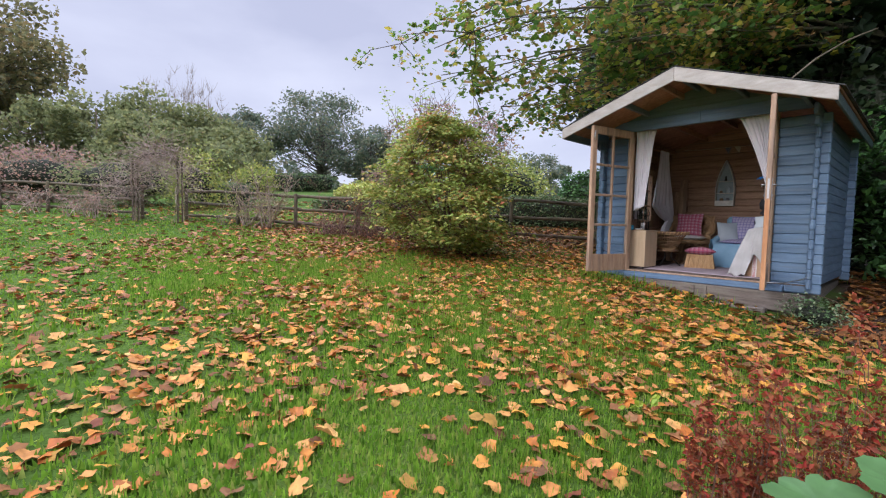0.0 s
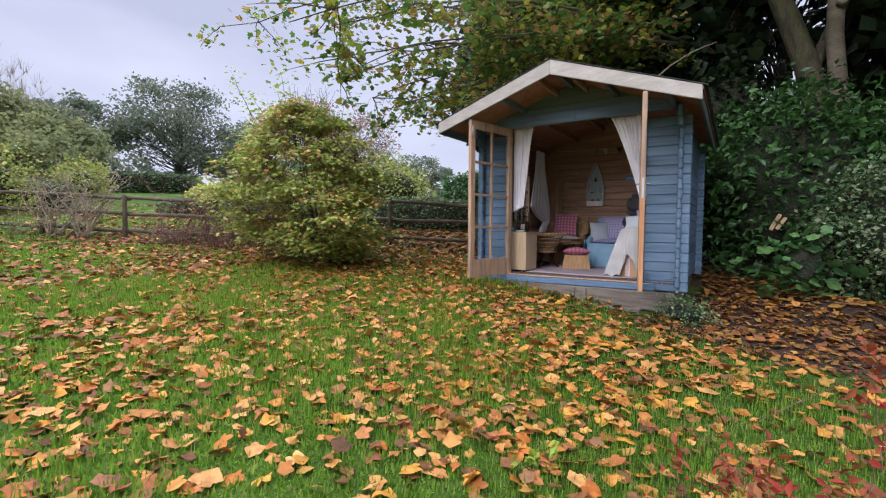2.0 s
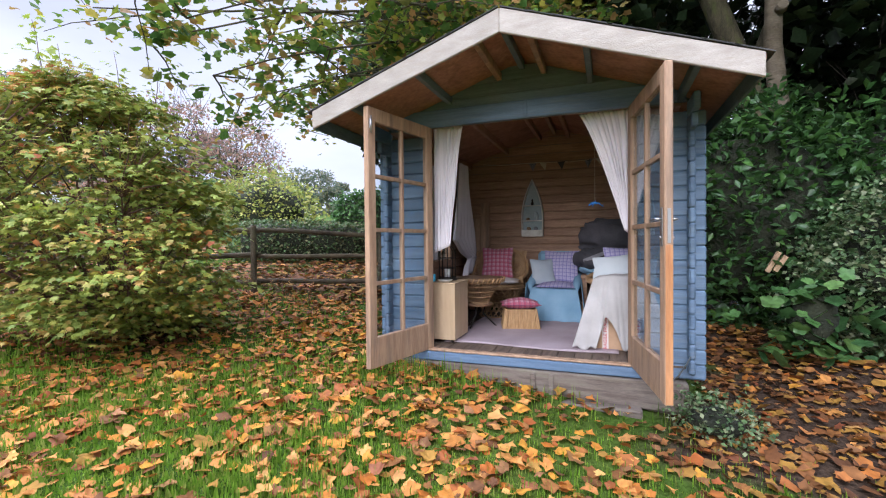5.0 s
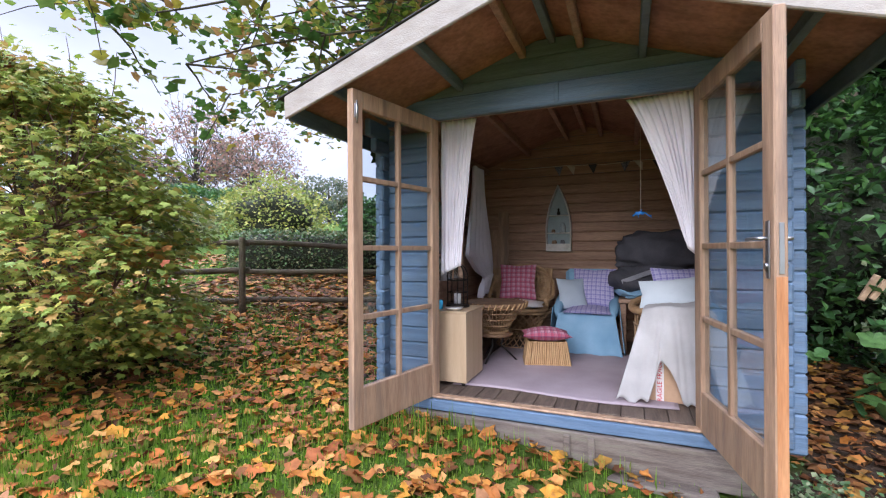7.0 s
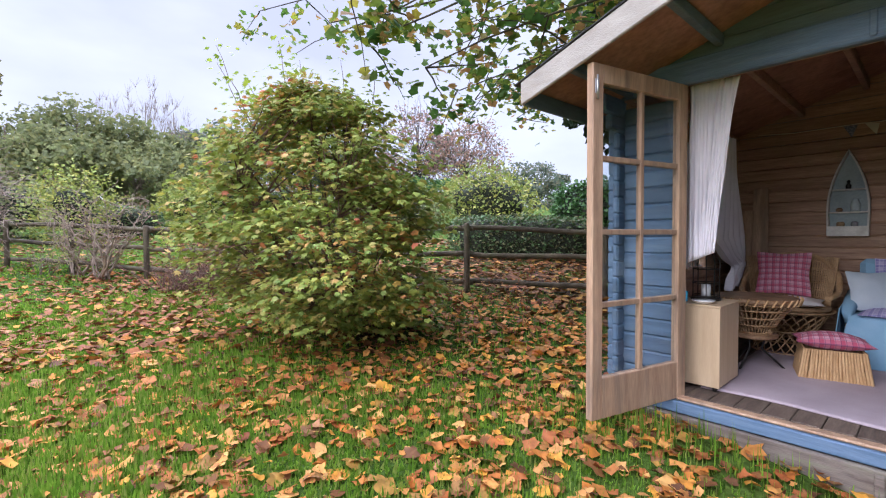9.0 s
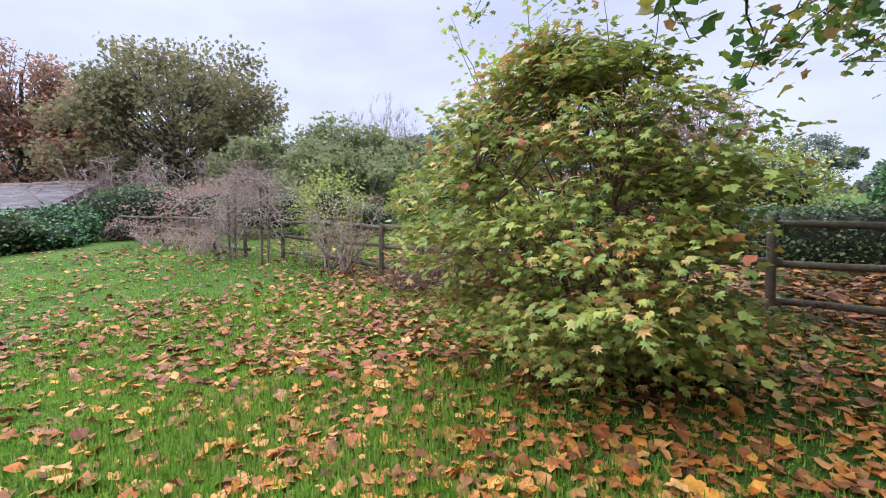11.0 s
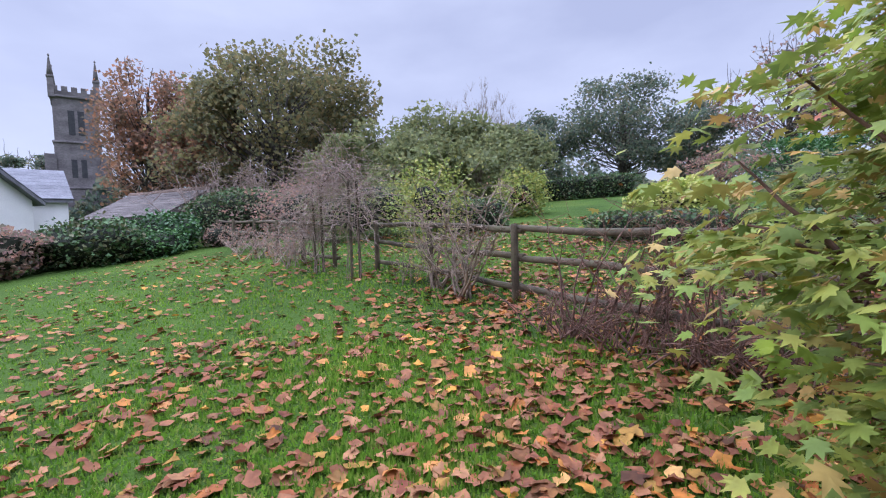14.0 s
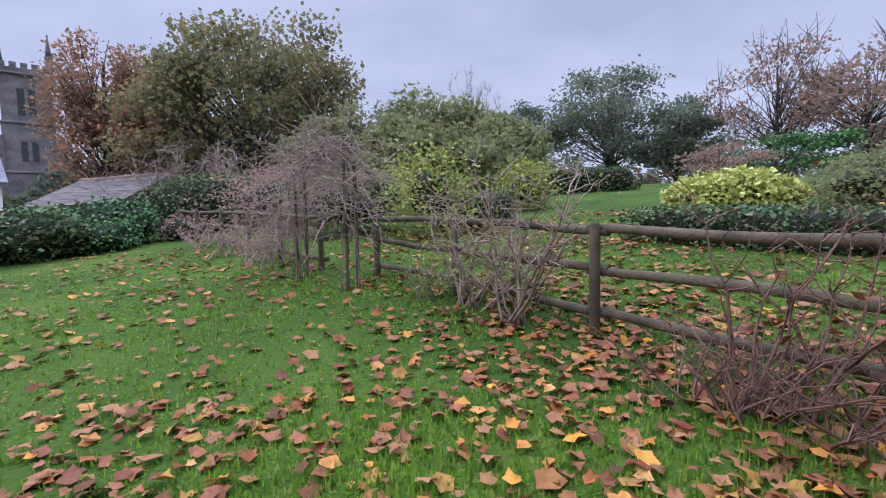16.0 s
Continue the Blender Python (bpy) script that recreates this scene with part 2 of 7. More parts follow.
M = {
    "blue": surface("blue_painted_wood", (0.080, 0.135, 0.205), (0.14, 0.215, 0.305), 3, (0.6, 0.6, 8), 0.6, 0.35, 30, stain=((0.16, 0.19, 0.2), 0.45, 5), tone=0.14),
    "blue_sill": surface("bright_blue_painted_sill", (0.07, 0.125, 0.20), (0.115, 0.18, 0.265), 5, (1, 8, 8), 0.6, 0.3, 30, tone=0.12),
    # this duller colour also serves as painted shade on the eaves boards
    "greenblue": surface("dull_green_blue_painted_wood", (0.075, 0.115, 0.125), (0.12, 0.17, 0.185), 3, (0.6, 2, 8), 0.65, 0.3, 30, tone=0.15),
    "inside": surface("aged_pine_boards", (0.276, 0.161, 0.101), (0.414, 0.262, 0.166), 2.5, (0.7, 4, 9), 0.6, 0.3, 18, stain=((0.18, 0.095, 0.055), 0.55, 6)),
    "ceiling": surface("orange_brown_roof_boarding", (0.25, 0.125, 0.075), (0.38, 0.205, 0.125), 5, (1, 1, 1), 0.7, 0.3, 30, stain=((0.12, 0.05, 0.02), 0.6, 7)),
    "pine": surface("varnished_pine", (0.27, 0.165, 0.098), (0.42, 0.28, 0.172), 3.2, (6, 6, 0.6), 0.55, 0.25, 25, stain=((0.155, 0.115, 0.085), 0.75, 2.2), tone=0.2),
    "pine_orange": surface("bright_varnished_pine_edge", (0.36, 0.15, 0.055), (0.50, 0.255, 0.115), 4, (6, 6, 0.6), 0.4, 0.2, 25, tone=0.15),
    "white_wood": surface("weathered_white_painted_board", (0.31, 0.28, 0.235), (0.41, 0.375, 0.325), 3, (2, 2, 6), 0.7, 0.3, 40, stain=((0.30, 0.26, 0.20), 0.5, 5), tone=0.1),
    "grey_wood": surface("weathered_grey_wood", (0.10, 0.078, 0.06), (0.205, 0.17, 0.14), 4, (0.8, 4, 9), 0.85, 0.5, 30, stain=((0.12, 0.13, 0.07), 0.5, 4)),
    "fence": surface("weathered_fence_wood", (0.042, 0.031, 0.017), (0.112, 0.086, 0.05), 5, (1, 1, 1), 0.9, 0.6, 45, dist=0.012, stain=((0.072, 0.086, 0.028), 0.55, 6)),
    "floorboard": surface("worn_brown_floorboard", (0.068, 0.046, 0.032), (0.14, 0.102, 0.072), 4, (6, 0.7, 2), 0.7, 0.4, 25),
    "felt": surface("dark_roofing_felt", (0.03, 0.032, 0.034), (0.07, 0.07, 0.068), 6, (1, 1, 1), 0.95, 0.6, 120, stain=((0.05, 0.07, 0.025), 0.6, 4)),
    "glass": clear_glass("window_glass"),
    "steel": surface("brushed_steel", (0.36, 0.36, 0.36), (0.5, 0.5, 0.5), 6, (1, 1, 1), 0.42, 0.05, 80, metal=1.0, tone=0.05),
    "black_metal": surface("blackened_metal", (0.02, 0.018, 0.017), (0.05, 0.045, 0.04), 10, rough=0.5, metal=0.7),
    "beech": surface("pale_beech_veneer", (0.46, 0.331, 0.193), (0.552, 0.414, 0.258), 3, (6, 6, 0.5), 0.45, 0.1, 40, tone=0.06),
    "wicker": surface("honey_wicker", (0.27, 0.155, 0.07), (0.46, 0.30, 0.155), 9, (1, 1, 1), 0.6, 0.4, 90),
    "wicker_dark": surface("dark_wicker", (0.13, 0.07, 0.035), (0.26, 0.155, 0.08), 9, (1, 1, 1), 0.6, 0.4, 90),
    "reed": surface("pale_reed", (0.36, 0.21, 0.09), (0.52, 0.34, 0.17), 12, (4, 4, 0.6), 0.65, 0.4, 90),
    "rug": surface("lilac_grey_rug", (0.288, 0.232, 0.248), (0.368, 0.304, 0.32), 3, rough=1.0, bump=0.5, fine=260, dist=0.004, tone=0.12),
    "curtain": surface("white_muslin", (0.62, 0.60, 0.63), (0.72, 0.70, 0.73), 3, rough=0.95, bump=0.2, fine=320, dist=0.002, tone=0.04),
    "throw": surface("cream_cotton_throw", (0.374, 0.365, 0.348), (0.459, 0.451, 0.433), 6, rough=0.98, bump=0.5, fine=240, dist=0.003, tone=0.06),
    "blue_cloth": surface("sky_blue_cotton", (0.187, 0.357, 0.51), (0.264, 0.442, 0.595), 5, rough=0.95, bump=0.3, fine=220, dist=0.002, tone=0.06),
    "pale_blue": surface("pale_blue_cotton", (0.391, 0.468, 0.544), (0.476, 0.544, 0.603), 5, rough=0.95, bump=0.3, fine=220, dist=0.002, tone=0.06),
    "pillow": surface("very_pale_blue_cotton", (0.476, 0.544, 0.578), (0.561, 0.62, 0.646), 5, rough=0.95, bump=0.3, fine=220, dist=0.002, tone=0.06),
    "charcoal": surface("charcoal_bedding", (0.055, 0.056, 0.066), (0.095, 0.095, 0.11), 6, rough=0.95, bump=0.3, fine=150, dist=0.003),
    "grey_cloth": surface("mid_grey_blanket", (0.22, 0.225, 0.25), (0.32, 0.325, 0.35), 6, rough=0.95, bump=0.3, fine=150, dist=0.003),
    "card": surface("brown_cardboard", (0.42, 0.27, 0.16), (0.50, 0.33, 0.20), 4, rough=0.85, bump=0.1, tone=0.06),
    "red_print": surface("red_print", (0.55, 0.03, 0.04), (0.62, 0.05, 0.06), 4, rough=0.6, bump=0.0, tone=0.05),
    "white_print": surface("white_tape", (0.72, 0.68, 0.66), (0.78, 0.75, 0.72), 4, rough=0.5, bump=0.0, tone=0.05),
    "shelf_white": surface("chalky_cream_paint", (0.55, 0.54, 0.48), (0.68, 0.67, 0.61), 7, rough=0.8, bump=0.3, fine=50, stain=((0.35, 0.34, 0.27), 0.5, 8), tone=0.1),
    "shelf_blue": surface("faded_blue_paint", (0.30, 0.38, 0.40), (0.42, 0.50, 0.51), 7, rough=0.8, bump=0.2, tone=0.1),
    "dolphin": surface("bright_blue_enamel", (0.03, 0.20, 0.65), (0.05, 0.30, 0.80), 7, rough=0.3, bump=0.0, tone=0.1),
    "mug": surface("turquoise_glaze", (0.06, 0.40, 0.62), (0.08, 0.48, 0.70), 7, rough=0.25, bump=0.0, tone=0.05),
    "ceramic": surface("white_ceramic", (0.72, 0.72, 0.70), (0.8, 0.8, 0.78), 7, rough=0.3, bump=0.0, tone=0.05),
    "flag_cream": surface("cream_bunting", (0.55, 0.50, 0.36), (0.64, 0.59, 0.44), 7, rough=0.95, bump=0.1, tone=0.1),
    "flag_dark": surface("dark_dotted_bunting", (0.05, 0.06, 0.09), (0.30, 0.30, 0.32), 60, rough=0.95, bump=0.1, tone=0.1),
    "red_check": plaid("red_check_cloth", (0.56, 0.30, 0.36), (0.38, 0.015, 0.07), (0.09, 0.04, 0.10), 7.0),
    "purple_check": plaid("purple_check_cloth", (0.42, 0.40, 0.58), (0.16, 0.14, 0.40), (0.55, 0.52, 0.66), 9.0),
    "bark": surface("mossy_bark", (0.045, 0.038, 0.022), (0.12, 0.105, 0.06), 3, (3, 3, 1), 0.95, 0.8, 20, dist=0.03, stain=((0.09, 0.11, 0.03), 0.8, 2.5)),
    "bark_pale": surface("pale_smooth_bark", (0.11, 0.088, 0.06), (0.20, 0.165, 0.12), 2, (1, 1, 3), 0.9, 0.5, 18, dist=0.02, stain=((0.12, 0.10, 0.06), 0.6, 3)),
    "bark_far": surface("dark_bark", (0.04, 0.034, 0.028), (0.09, 0.075, 0.06), 2, rough=0.95, bump=0.5, fine=12, dist=0.03),
    "twig": surface("grey_brown_twigs", (0.135, 0.098, 0.07), (0.31, 0.235, 0.17), 8, rough=0.9, bump=0.4),
    "twig_red": surface("red_brown_twigs", (0.086, 0.045, 0.031), (0.187, 0.101, 0.068), 8, rough=0.9, bump=0.4),
    "twig_pink": surface("pinkish_climber_stems", (0.21, 0.15, 0.12), (0.42, 0.32, 0.26), 8, rough=0.9, bump=0.4),
    # near-black colour stands for the shade deep inside bushes and hedges
    "core_shade": surface("painted_shade_core", (0.012, 0.016, 0.008), (0.03, 0.035, 0.018), 6, rough=1.0, bump=0.8, fine=25, dist=0.05),
    "render_white": surface("white_house_render", (0.70, 0.68, 0.64), (0.78, 0.76, 0.72), 1, rough=0.9, bump=0.2, fine=30, tone=0.05),
    "slate": surface("grey_slate", (0.11, 0.11, 0.12), (0.18, 0.18, 0.19), 3, (1, 1, 1), 0.75, 0.4, 20),
    "thatch": surface("grey_brown_thatch", (0.06, 0.05, 0.045), (0.18, 0.155, 0.14), 2.5, (0.4, 0.4, 5), 0.95, 0.9, 20, dist=0.05, tone=0.3),
    "thatch_ridge": surface("brown_thatch_ridge", (0.11, 0.075, 0.055), (0.22, 0.155, 0.12), 3, (1, 1, 4), 0.95, 0.9, 20, dist=0.05),
    "stone": surface("grey_granite_masonry", (0.10, 0.088, 0.085), (0.18, 0.16, 0.155), 0.6, (1, 1, 2), 0.9, 0.5, 4, dist=0.05, tone=0.25),
    "dark_gap": surface("dark_louvre", (0.03, 0.03, 0.032), (0.05, 0.05, 0.05), 3, rough=0.9),
    "stump": surface("split_log_ends", (0.22, 0.14, 0.08), (0.42, 0.29, 0.17), 6, rough=0.9, bump=0.5),
    # leaves
    "fallen": leafy("fallen_maple_leaves", [(0.443, 0.161, 0.024), (0.352, 0.104, 0.016), (0.536, 0.264, 0.065), (0.259, 0.072, 0.019), (0.461, 0.201, 0.042), (0.509, 0.241, 0.07), (0.482, 0.196, 0.027), (0.202, 0.056, 0.016), (0.405, 0.161, 0.046), (0.554, 0.312, 0.093), (0.315, 0.09, 0.022), (0.521, 0.246, 0.033)], 0.6, 0.15),
    "fallen_pink": leafy("fallen_leaf_backs", [(0.232, 0.09, 0.038), (0.199, 0.062, 0.026), (0.287, 0.128, 0.055), (0.145, 0.04, 0.018), (0.253, 0.101, 0.046), (0.275, 0.094, 0.021), (0.122, 0.033, 0.015), (0.303, 0.145, 0.062)], 0.65, 0.1),
    "litter": leafy("brown_leaf_litter", [(0.109, 0.042, 0.014), (0.18, 0.073, 0.022), (0.239, 0.104, 0.029), (0.076, 0.031, 0.014), (0.206, 0.099, 0.039), (0.298, 0.161, 0.029)], 0.7, 0.1),
    "grass": leafy("grass_blades", [(0.057, 0.130, 0.013), (0.142, 0.280, 0.025), (0.204, 0.370, 0.037), (0.085, 0.180, 0.016), (0.257, 0.400, 0.045), (0.162, 0.310, 0.027), (0.294, 0.350, 0.075)], 0.8, 0.35, 0.3, 0.08),
    "acer": leafy("acer_leaves", [(0.179, 0.259, 0.051), (0.262, 0.334, 0.064), (0.144, 0.208, 0.048), (0.34, 0.378, 0.067), (0.213, 0.283, 0.056), (0.442, 0.415, 0.078), (0.186, 0.252, 0.056), (0.508, 0.312, 0.099), (0.253, 0.32, 0.061)], 0.55, 0.3, 0.2),
    "acer_gold": leafy("acer_leaves_turned", [(0.424, 0.316, 0.057), (0.536, 0.337, 0.068), (0.466, 0.2, 0.068), (0.353, 0.284, 0.057), (0.593, 0.305, 0.08), (0.424, 0.137, 0.068)], 0.55, 0.3, 0.2),
    "acer_lime": leafy("young_acer_leaves", [(0.288, 0.388, 0.039), (0.375, 0.45, 0.055), (0.237, 0.338, 0.044)], 0.5, 0.4, 0.15),
    "maple": leafy("maple_leaves_turning", [(0.055, 0.133, 0.031), (0.086, 0.179, 0.032), (0.135, 0.249, 0.038), (0.049, 0.11, 0.031), (0.306, 0.375, 0.045), (0.099, 0.188, 0.045), (0.491, 0.405, 0.061), (0.073, 0.156, 0.031), (0.368, 0.217, 0.076)], 0.5, 0.4, 0.2),
    # evergreen green taken near black, with the conifers' shade put into the colour
    "yew": leafy("shade_darkened_evergreen_sprays", [(0.010, 0.021, 0.010), (0.016, 0.031, 0.012), (0.021, 0.041, 0.016), (0.010, 0.018, 0.010), (0.031, 0.047, 0.017)], 0.5, 0.15),
    "laurel": leafy("glossy_laurel_leaves", [(0.031, 0.083, 0.022), (0.051, 0.125, 0.033), (0.079, 0.18, 0.038), (0.029, 0.07, 0.021), (0.065, 0.138, 0.052)], 0.28, 0.15),
    "euonymus": leafy("small_dull_evergreen_leaves", [(0.05, 0.099, 0.041), (0.084, 0.15, 0.058), (0.134, 0.217, 0.084), (0.041, 0.084, 0.033), (0.217, 0.251, 0.134)], 0.4, 0.15),
    "hedge": leafy("clipped_hedge_leaves", [(0.046, 0.093, 0.032), (0.072, 0.135, 0.046), (0.104, 0.176, 0.063), (0.052, 0.093, 0.032), (0.155, 0.155, 0.072)], 0.55, 0.15),
    "gold": leafy("gold_variegated_leaves", [(0.36, 0.40, 0.06), (0.46, 0.48, 0.12), (0.22, 0.30, 0.05), (0.52, 0.50, 0.16)], 0.5, 0.25),
    "ivy": leafy("ivy_leaves", [(0.05, 0.125, 0.036), (0.075, 0.175, 0.048), (0.112, 0.213, 0.06), (0.037, 0.094, 0.03)], 0.4, 0.2),
    "willow": leafy("grey_green_willow_leaves", [(0.188, 0.214, 0.095), (0.246, 0.271, 0.115), (0.147, 0.178, 0.076), (0.31, 0.3, 0.115), (0.179, 0.2, 0.102)], 0.75, 0.5, 0.3, 0.1),
    # next three leaf colours are paled to imitate distance haze, oak also blued
    "oak": leafy("hazed_oak_leaves", [(0.094, 0.131, 0.098), (0.131, 0.175, 0.111), (0.175, 0.206, 0.13), (0.081, 0.112, 0.094), (0.213, 0.206, 0.13)], 0.75, 0.5, 0.3, 0.1),
    "oak_gold": leafy("oak_leaves_turning", [(0.164, 0.168, 0.076), (0.204, 0.194, 0.082), (0.247, 0.212, 0.089), (0.142, 0.149, 0.08), (0.286, 0.212, 0.09), (0.134, 0.142, 0.081)], 0.75, 0.5, 0.3, 0.1),
    "beech_leaf": leafy("copper_beech_leaves", [(0.307, 0.162, 0.101), (0.394, 0.191, 0.101), (0.19, 0.144, 0.091), (0.43, 0.231, 0.129), (0.142, 0.127, 0.086), (0.265, 0.167, 0.123)], 0.75, 0.5, 0.3, 0.1),
    "russet": leafy("sparse_russet_leaves", [(0.365, 0.224, 0.184), (0.274, 0.178, 0.162), (0.458, 0.262, 0.172), (0.201, 0.188, 0.129)], 0.75, 0.5, 0.3, 0.1),
    "yellowgreen": leafy("yellow_green_shrub_leaves", [(0.213, 0.275, 0.062), (0.300, 0.350, 0.075), (0.163, 0.225, 0.062), (0.375, 0.362, 0.088)], 0.55, 0.3),
    "sedum": leafy("russet_seed_heads", [(0.172, 0.039, 0.015), (0.234, 0.06, 0.021), (0.133, 0.029, 0.015), (0.328, 0.035, 0.021), (0.202, 0.078, 0.025)], 0.8, 0.15),
    "bigleaf": leafy("broad_green_leaves", [(0.058, 0.136, 0.040), (0.079, 0.170, 0.056), (0.072, 0.150, 0.048)], 0.5, 0.25, 0.15),
}


def lawn_material():
    """Grassy ground: mown green turf with mossy and worn patches; bare brown soil under the trees beside the summerhouse."""
    m, nt, b, out = mat_new("lawn_turf")
    n, l = nt.nodes, nt.links
    tc = n.new("ShaderNodeTexCoord")
    a, f, s = n.new("ShaderNodeTexNoise"), n.new("ShaderNodeTexNoise"), n.new("ShaderNodeTexNoise")
    for q, sc, d in ((a, 0.5, 5), (f, 28, 4), (s, 1.1, 5)):
        q.inputs["Scale"].default_value, q.inputs["Detail"].default_value = sc, d
        l.new(tc.outputs["Object"], q.inputs["Vector"])
    r = ramp_node(nt, [(0.3, (0.030, 0.058, 0.009)), (0.55, (0.052, 0.094, 0.013)), (0.75, (0.085, 0.118, 0.021))])
    l.new(a.outputs["Fac"], r.inputs["Fac"])
    mr = n.new("ShaderNodeMapRange")
    mr.inputs["To Min"].default_value, mr.inputs["To Max"].default_value = 0.45, 1.45
    l.new(f.outputs["Fac"], mr.inputs["Value"])
    sc = n.new("ShaderNodeVectorMath")
    sc.operation = "SCALE"
    l.new(r.outputs["Color"], sc.inputs[0])
    l.new(mr.outputs["Result"], sc.inputs["Scale"])
    soil = ramp_node(nt, [(0.3, (0.026, 0.018, 0.013)), (0.7, (0.075, 0.05, 0.032))])
    l.new(f.outputs["Fac"], soil.inputs["Fac"])
    at = n.new("ShaderNodeAttribute")
    at.attribute_name = "soil"
    ad = n.new("ShaderNodeMath")
    ad.operation = "ADD"
    sn = n.new("ShaderNodeMapRange")
    sn.inputs["To Min"].default_value, sn.inputs["To Max"].default_value = -0.6, 0.6
    l.new(s.outputs["Fac"], sn.inputs["Value"])
    l.new(at.outputs["Fac"], ad.inputs[0])
    l.new(sn.outputs["Result"], ad.inputs[1])
    st = n.new("ShaderNodeMapRange")
    st.inputs["From Min"].default_value, st.inputs["From Max"].default_value = 0.4, 0.62
    l.new(ad.outputs[0], st.inputs["Value"])
    mx = n.new("ShaderNodeMix")
    mx.data_type = "RGBA"
    l.new(st.outputs["Result"], mx.inputs[0])
    l.new(sc.outputs["Vector"], mx.inputs[6])
    l.new(soil.outputs["Color"], mx.inputs[7])
    l.new(mx.outputs[2], b.inputs["Base Color"])
    b.inputs["Roughness"].default_value = 0.95
    b.inputs["Specular IOR Level"].default_value = 0.1
    bp = n.new("ShaderNodeBump")
    bp.inputs["Strength"].default_value, bp.inputs["Distance"].default_value = 0.8, 0.03
    l.new(f.outputs["Fac"], bp.inputs["Height"])
    l.new(bp.outputs["Normal"], b.inputs["Normal"])
    return m


M["lawn"] = lawn_material()

# ---- geometry helpers ----
rng = np.random.default_rng(7)


def ground_z(x, y):
    """Height of the ground: a lawn that climbs towards the fence and the field behind it, then levels off."""
    x, y = np.asarray(x, float), np.asarray(y, float)
    g = -0.0927 * x + 0.0674 * y
    g = np.where(g > 2.6, 2.6 + 2.2 * np.tanh((g - 2.6) / 2.2), g)
    g = np.where(g < -0.5, -0.5 + 1.5 * np.tanh((g + 0.5) / 1.5), g)
    mound = 0.22 * np.exp(-((x - 0.75) ** 2 / 0.5 + (y - 7.6) ** 2 / 0.35))
    return -0.173 + g + mound + 0.012 * np.sin(1.9 * x + 0.7 * y) * np.cos(1.3 * y - 0.5 * x)


def soil_at(x, y):
    """How bare the ground is: leaf mould beside and behind the summerhouse and under the shrubs."""
    a = 1 / (1 + np.exp(np.clip(-(np.minimum(x + 1.0, (y - 5.6 + 0.12 * x) * 1.2)) * 2.4, -50, 50)))
    b = 0.75 * np.exp(-(((x + 6.05) ** 2 + (y - 5.65) ** 2) / 0.7))
    c = 0.55 / (1 + np.exp(np.clip(-(y - 7.6) * 3, -50, 50))) * (x > -8.5) * (x < -3.2)
    return np.clip(np.maximum(np.maximum(a, b), c), 0, 1)


def mesh_of(name, verts, faces, mats, smooth=False, index=None):
    me = bpy.data.meshes.new(name)
    me.from_pydata(verts, [], faces)
    for m in mats:
        me.materials.append(m)
    if index is not None:
        me.polygons.foreach_set("material_index", index)
    if smooth:
        me.polygons.foreach_set("use_smooth", [True] * len(me.polygons))
    me.update()
    return me


def big_mesh(name, verts, faces, mats, smooth=False, index=None):
    """A mesh from arrays: verts (n, 3), faces (m, k) all with k corners."""
    verts, faces = np.asarray(verts, np.float32), np.asarray(faces, np.int32)
    me = bpy.data.meshes.new(name)
    m, k = faces.shape
    me.vertices.add(len(verts))
    me.vertices.foreach_set("co", verts.ravel())
    me.loops.add(m * k)
    me.loops.foreach_set("vertex_index", faces.ravel())
    me.polygons.add(m)
    me.polygons.foreach_set("loop_start", np.arange(0, m * k, k, dtype=np.int32))
    me.polygons.foreach_set("loop_total", np.full(m, k, np.int32))
    for q in mats:
        me.materials.append(q)
    if index is not None:
        me.polygons.foreach_set("material_index", np.asarray(index, np.int32))
    if smooth:
        me.polygons.foreach_set("use_smooth", np.ones(m, bool))
    me.update(calc_edges=True)
    return me


def spread(template, pos, rot, scale):
    """Copies of a template (verts, faces) at many places, joined: arrays of verts and faces."""
    tv, tf = template
    n, k = len(pos), len(tv)
    v = np.einsum("nij,kj->nki", rot, tv) * np.asarray(scale).reshape(n, 1, -1) + pos[:, None, :]
    f = tf[None] + (np.arange(n) * k)[:, None, None]
    return v.reshape(-1, 3), f.reshape(-1, tf.shape[1])


def turns(n, tilt_lo, tilt_hi, r=None):
    """Random rotations: any heading, leaning from the vertical by an angle between the two (radians)."""
    r = r or rng
    a, t, s = r.uniform(0, 2 * np.pi, n), r.uniform(tilt_lo, tilt_hi, n), r.uniform(0, 2 * np.pi, n)
    ca, sa, ct, st, cs, ss = np.cos(a), np.sin(a), np.cos(t), np.sin(t), np.cos(s), np.sin(s)
    z, o = np.zeros(n), np.ones(n)
    ra = np.array([[ca, -sa, z], [sa, ca, z], [z, z, o]]).transpose(2, 0, 1)
    rt = np.array([[o, z, z], [z, ct, -st], [z, st, ct]]).transpose(2, 0, 1)
    rs = np.array([[cs, -ss, z], [ss, cs, z], [z, z, o]]).transpose(2, 0, 1)
    return ra @ rt @ rs


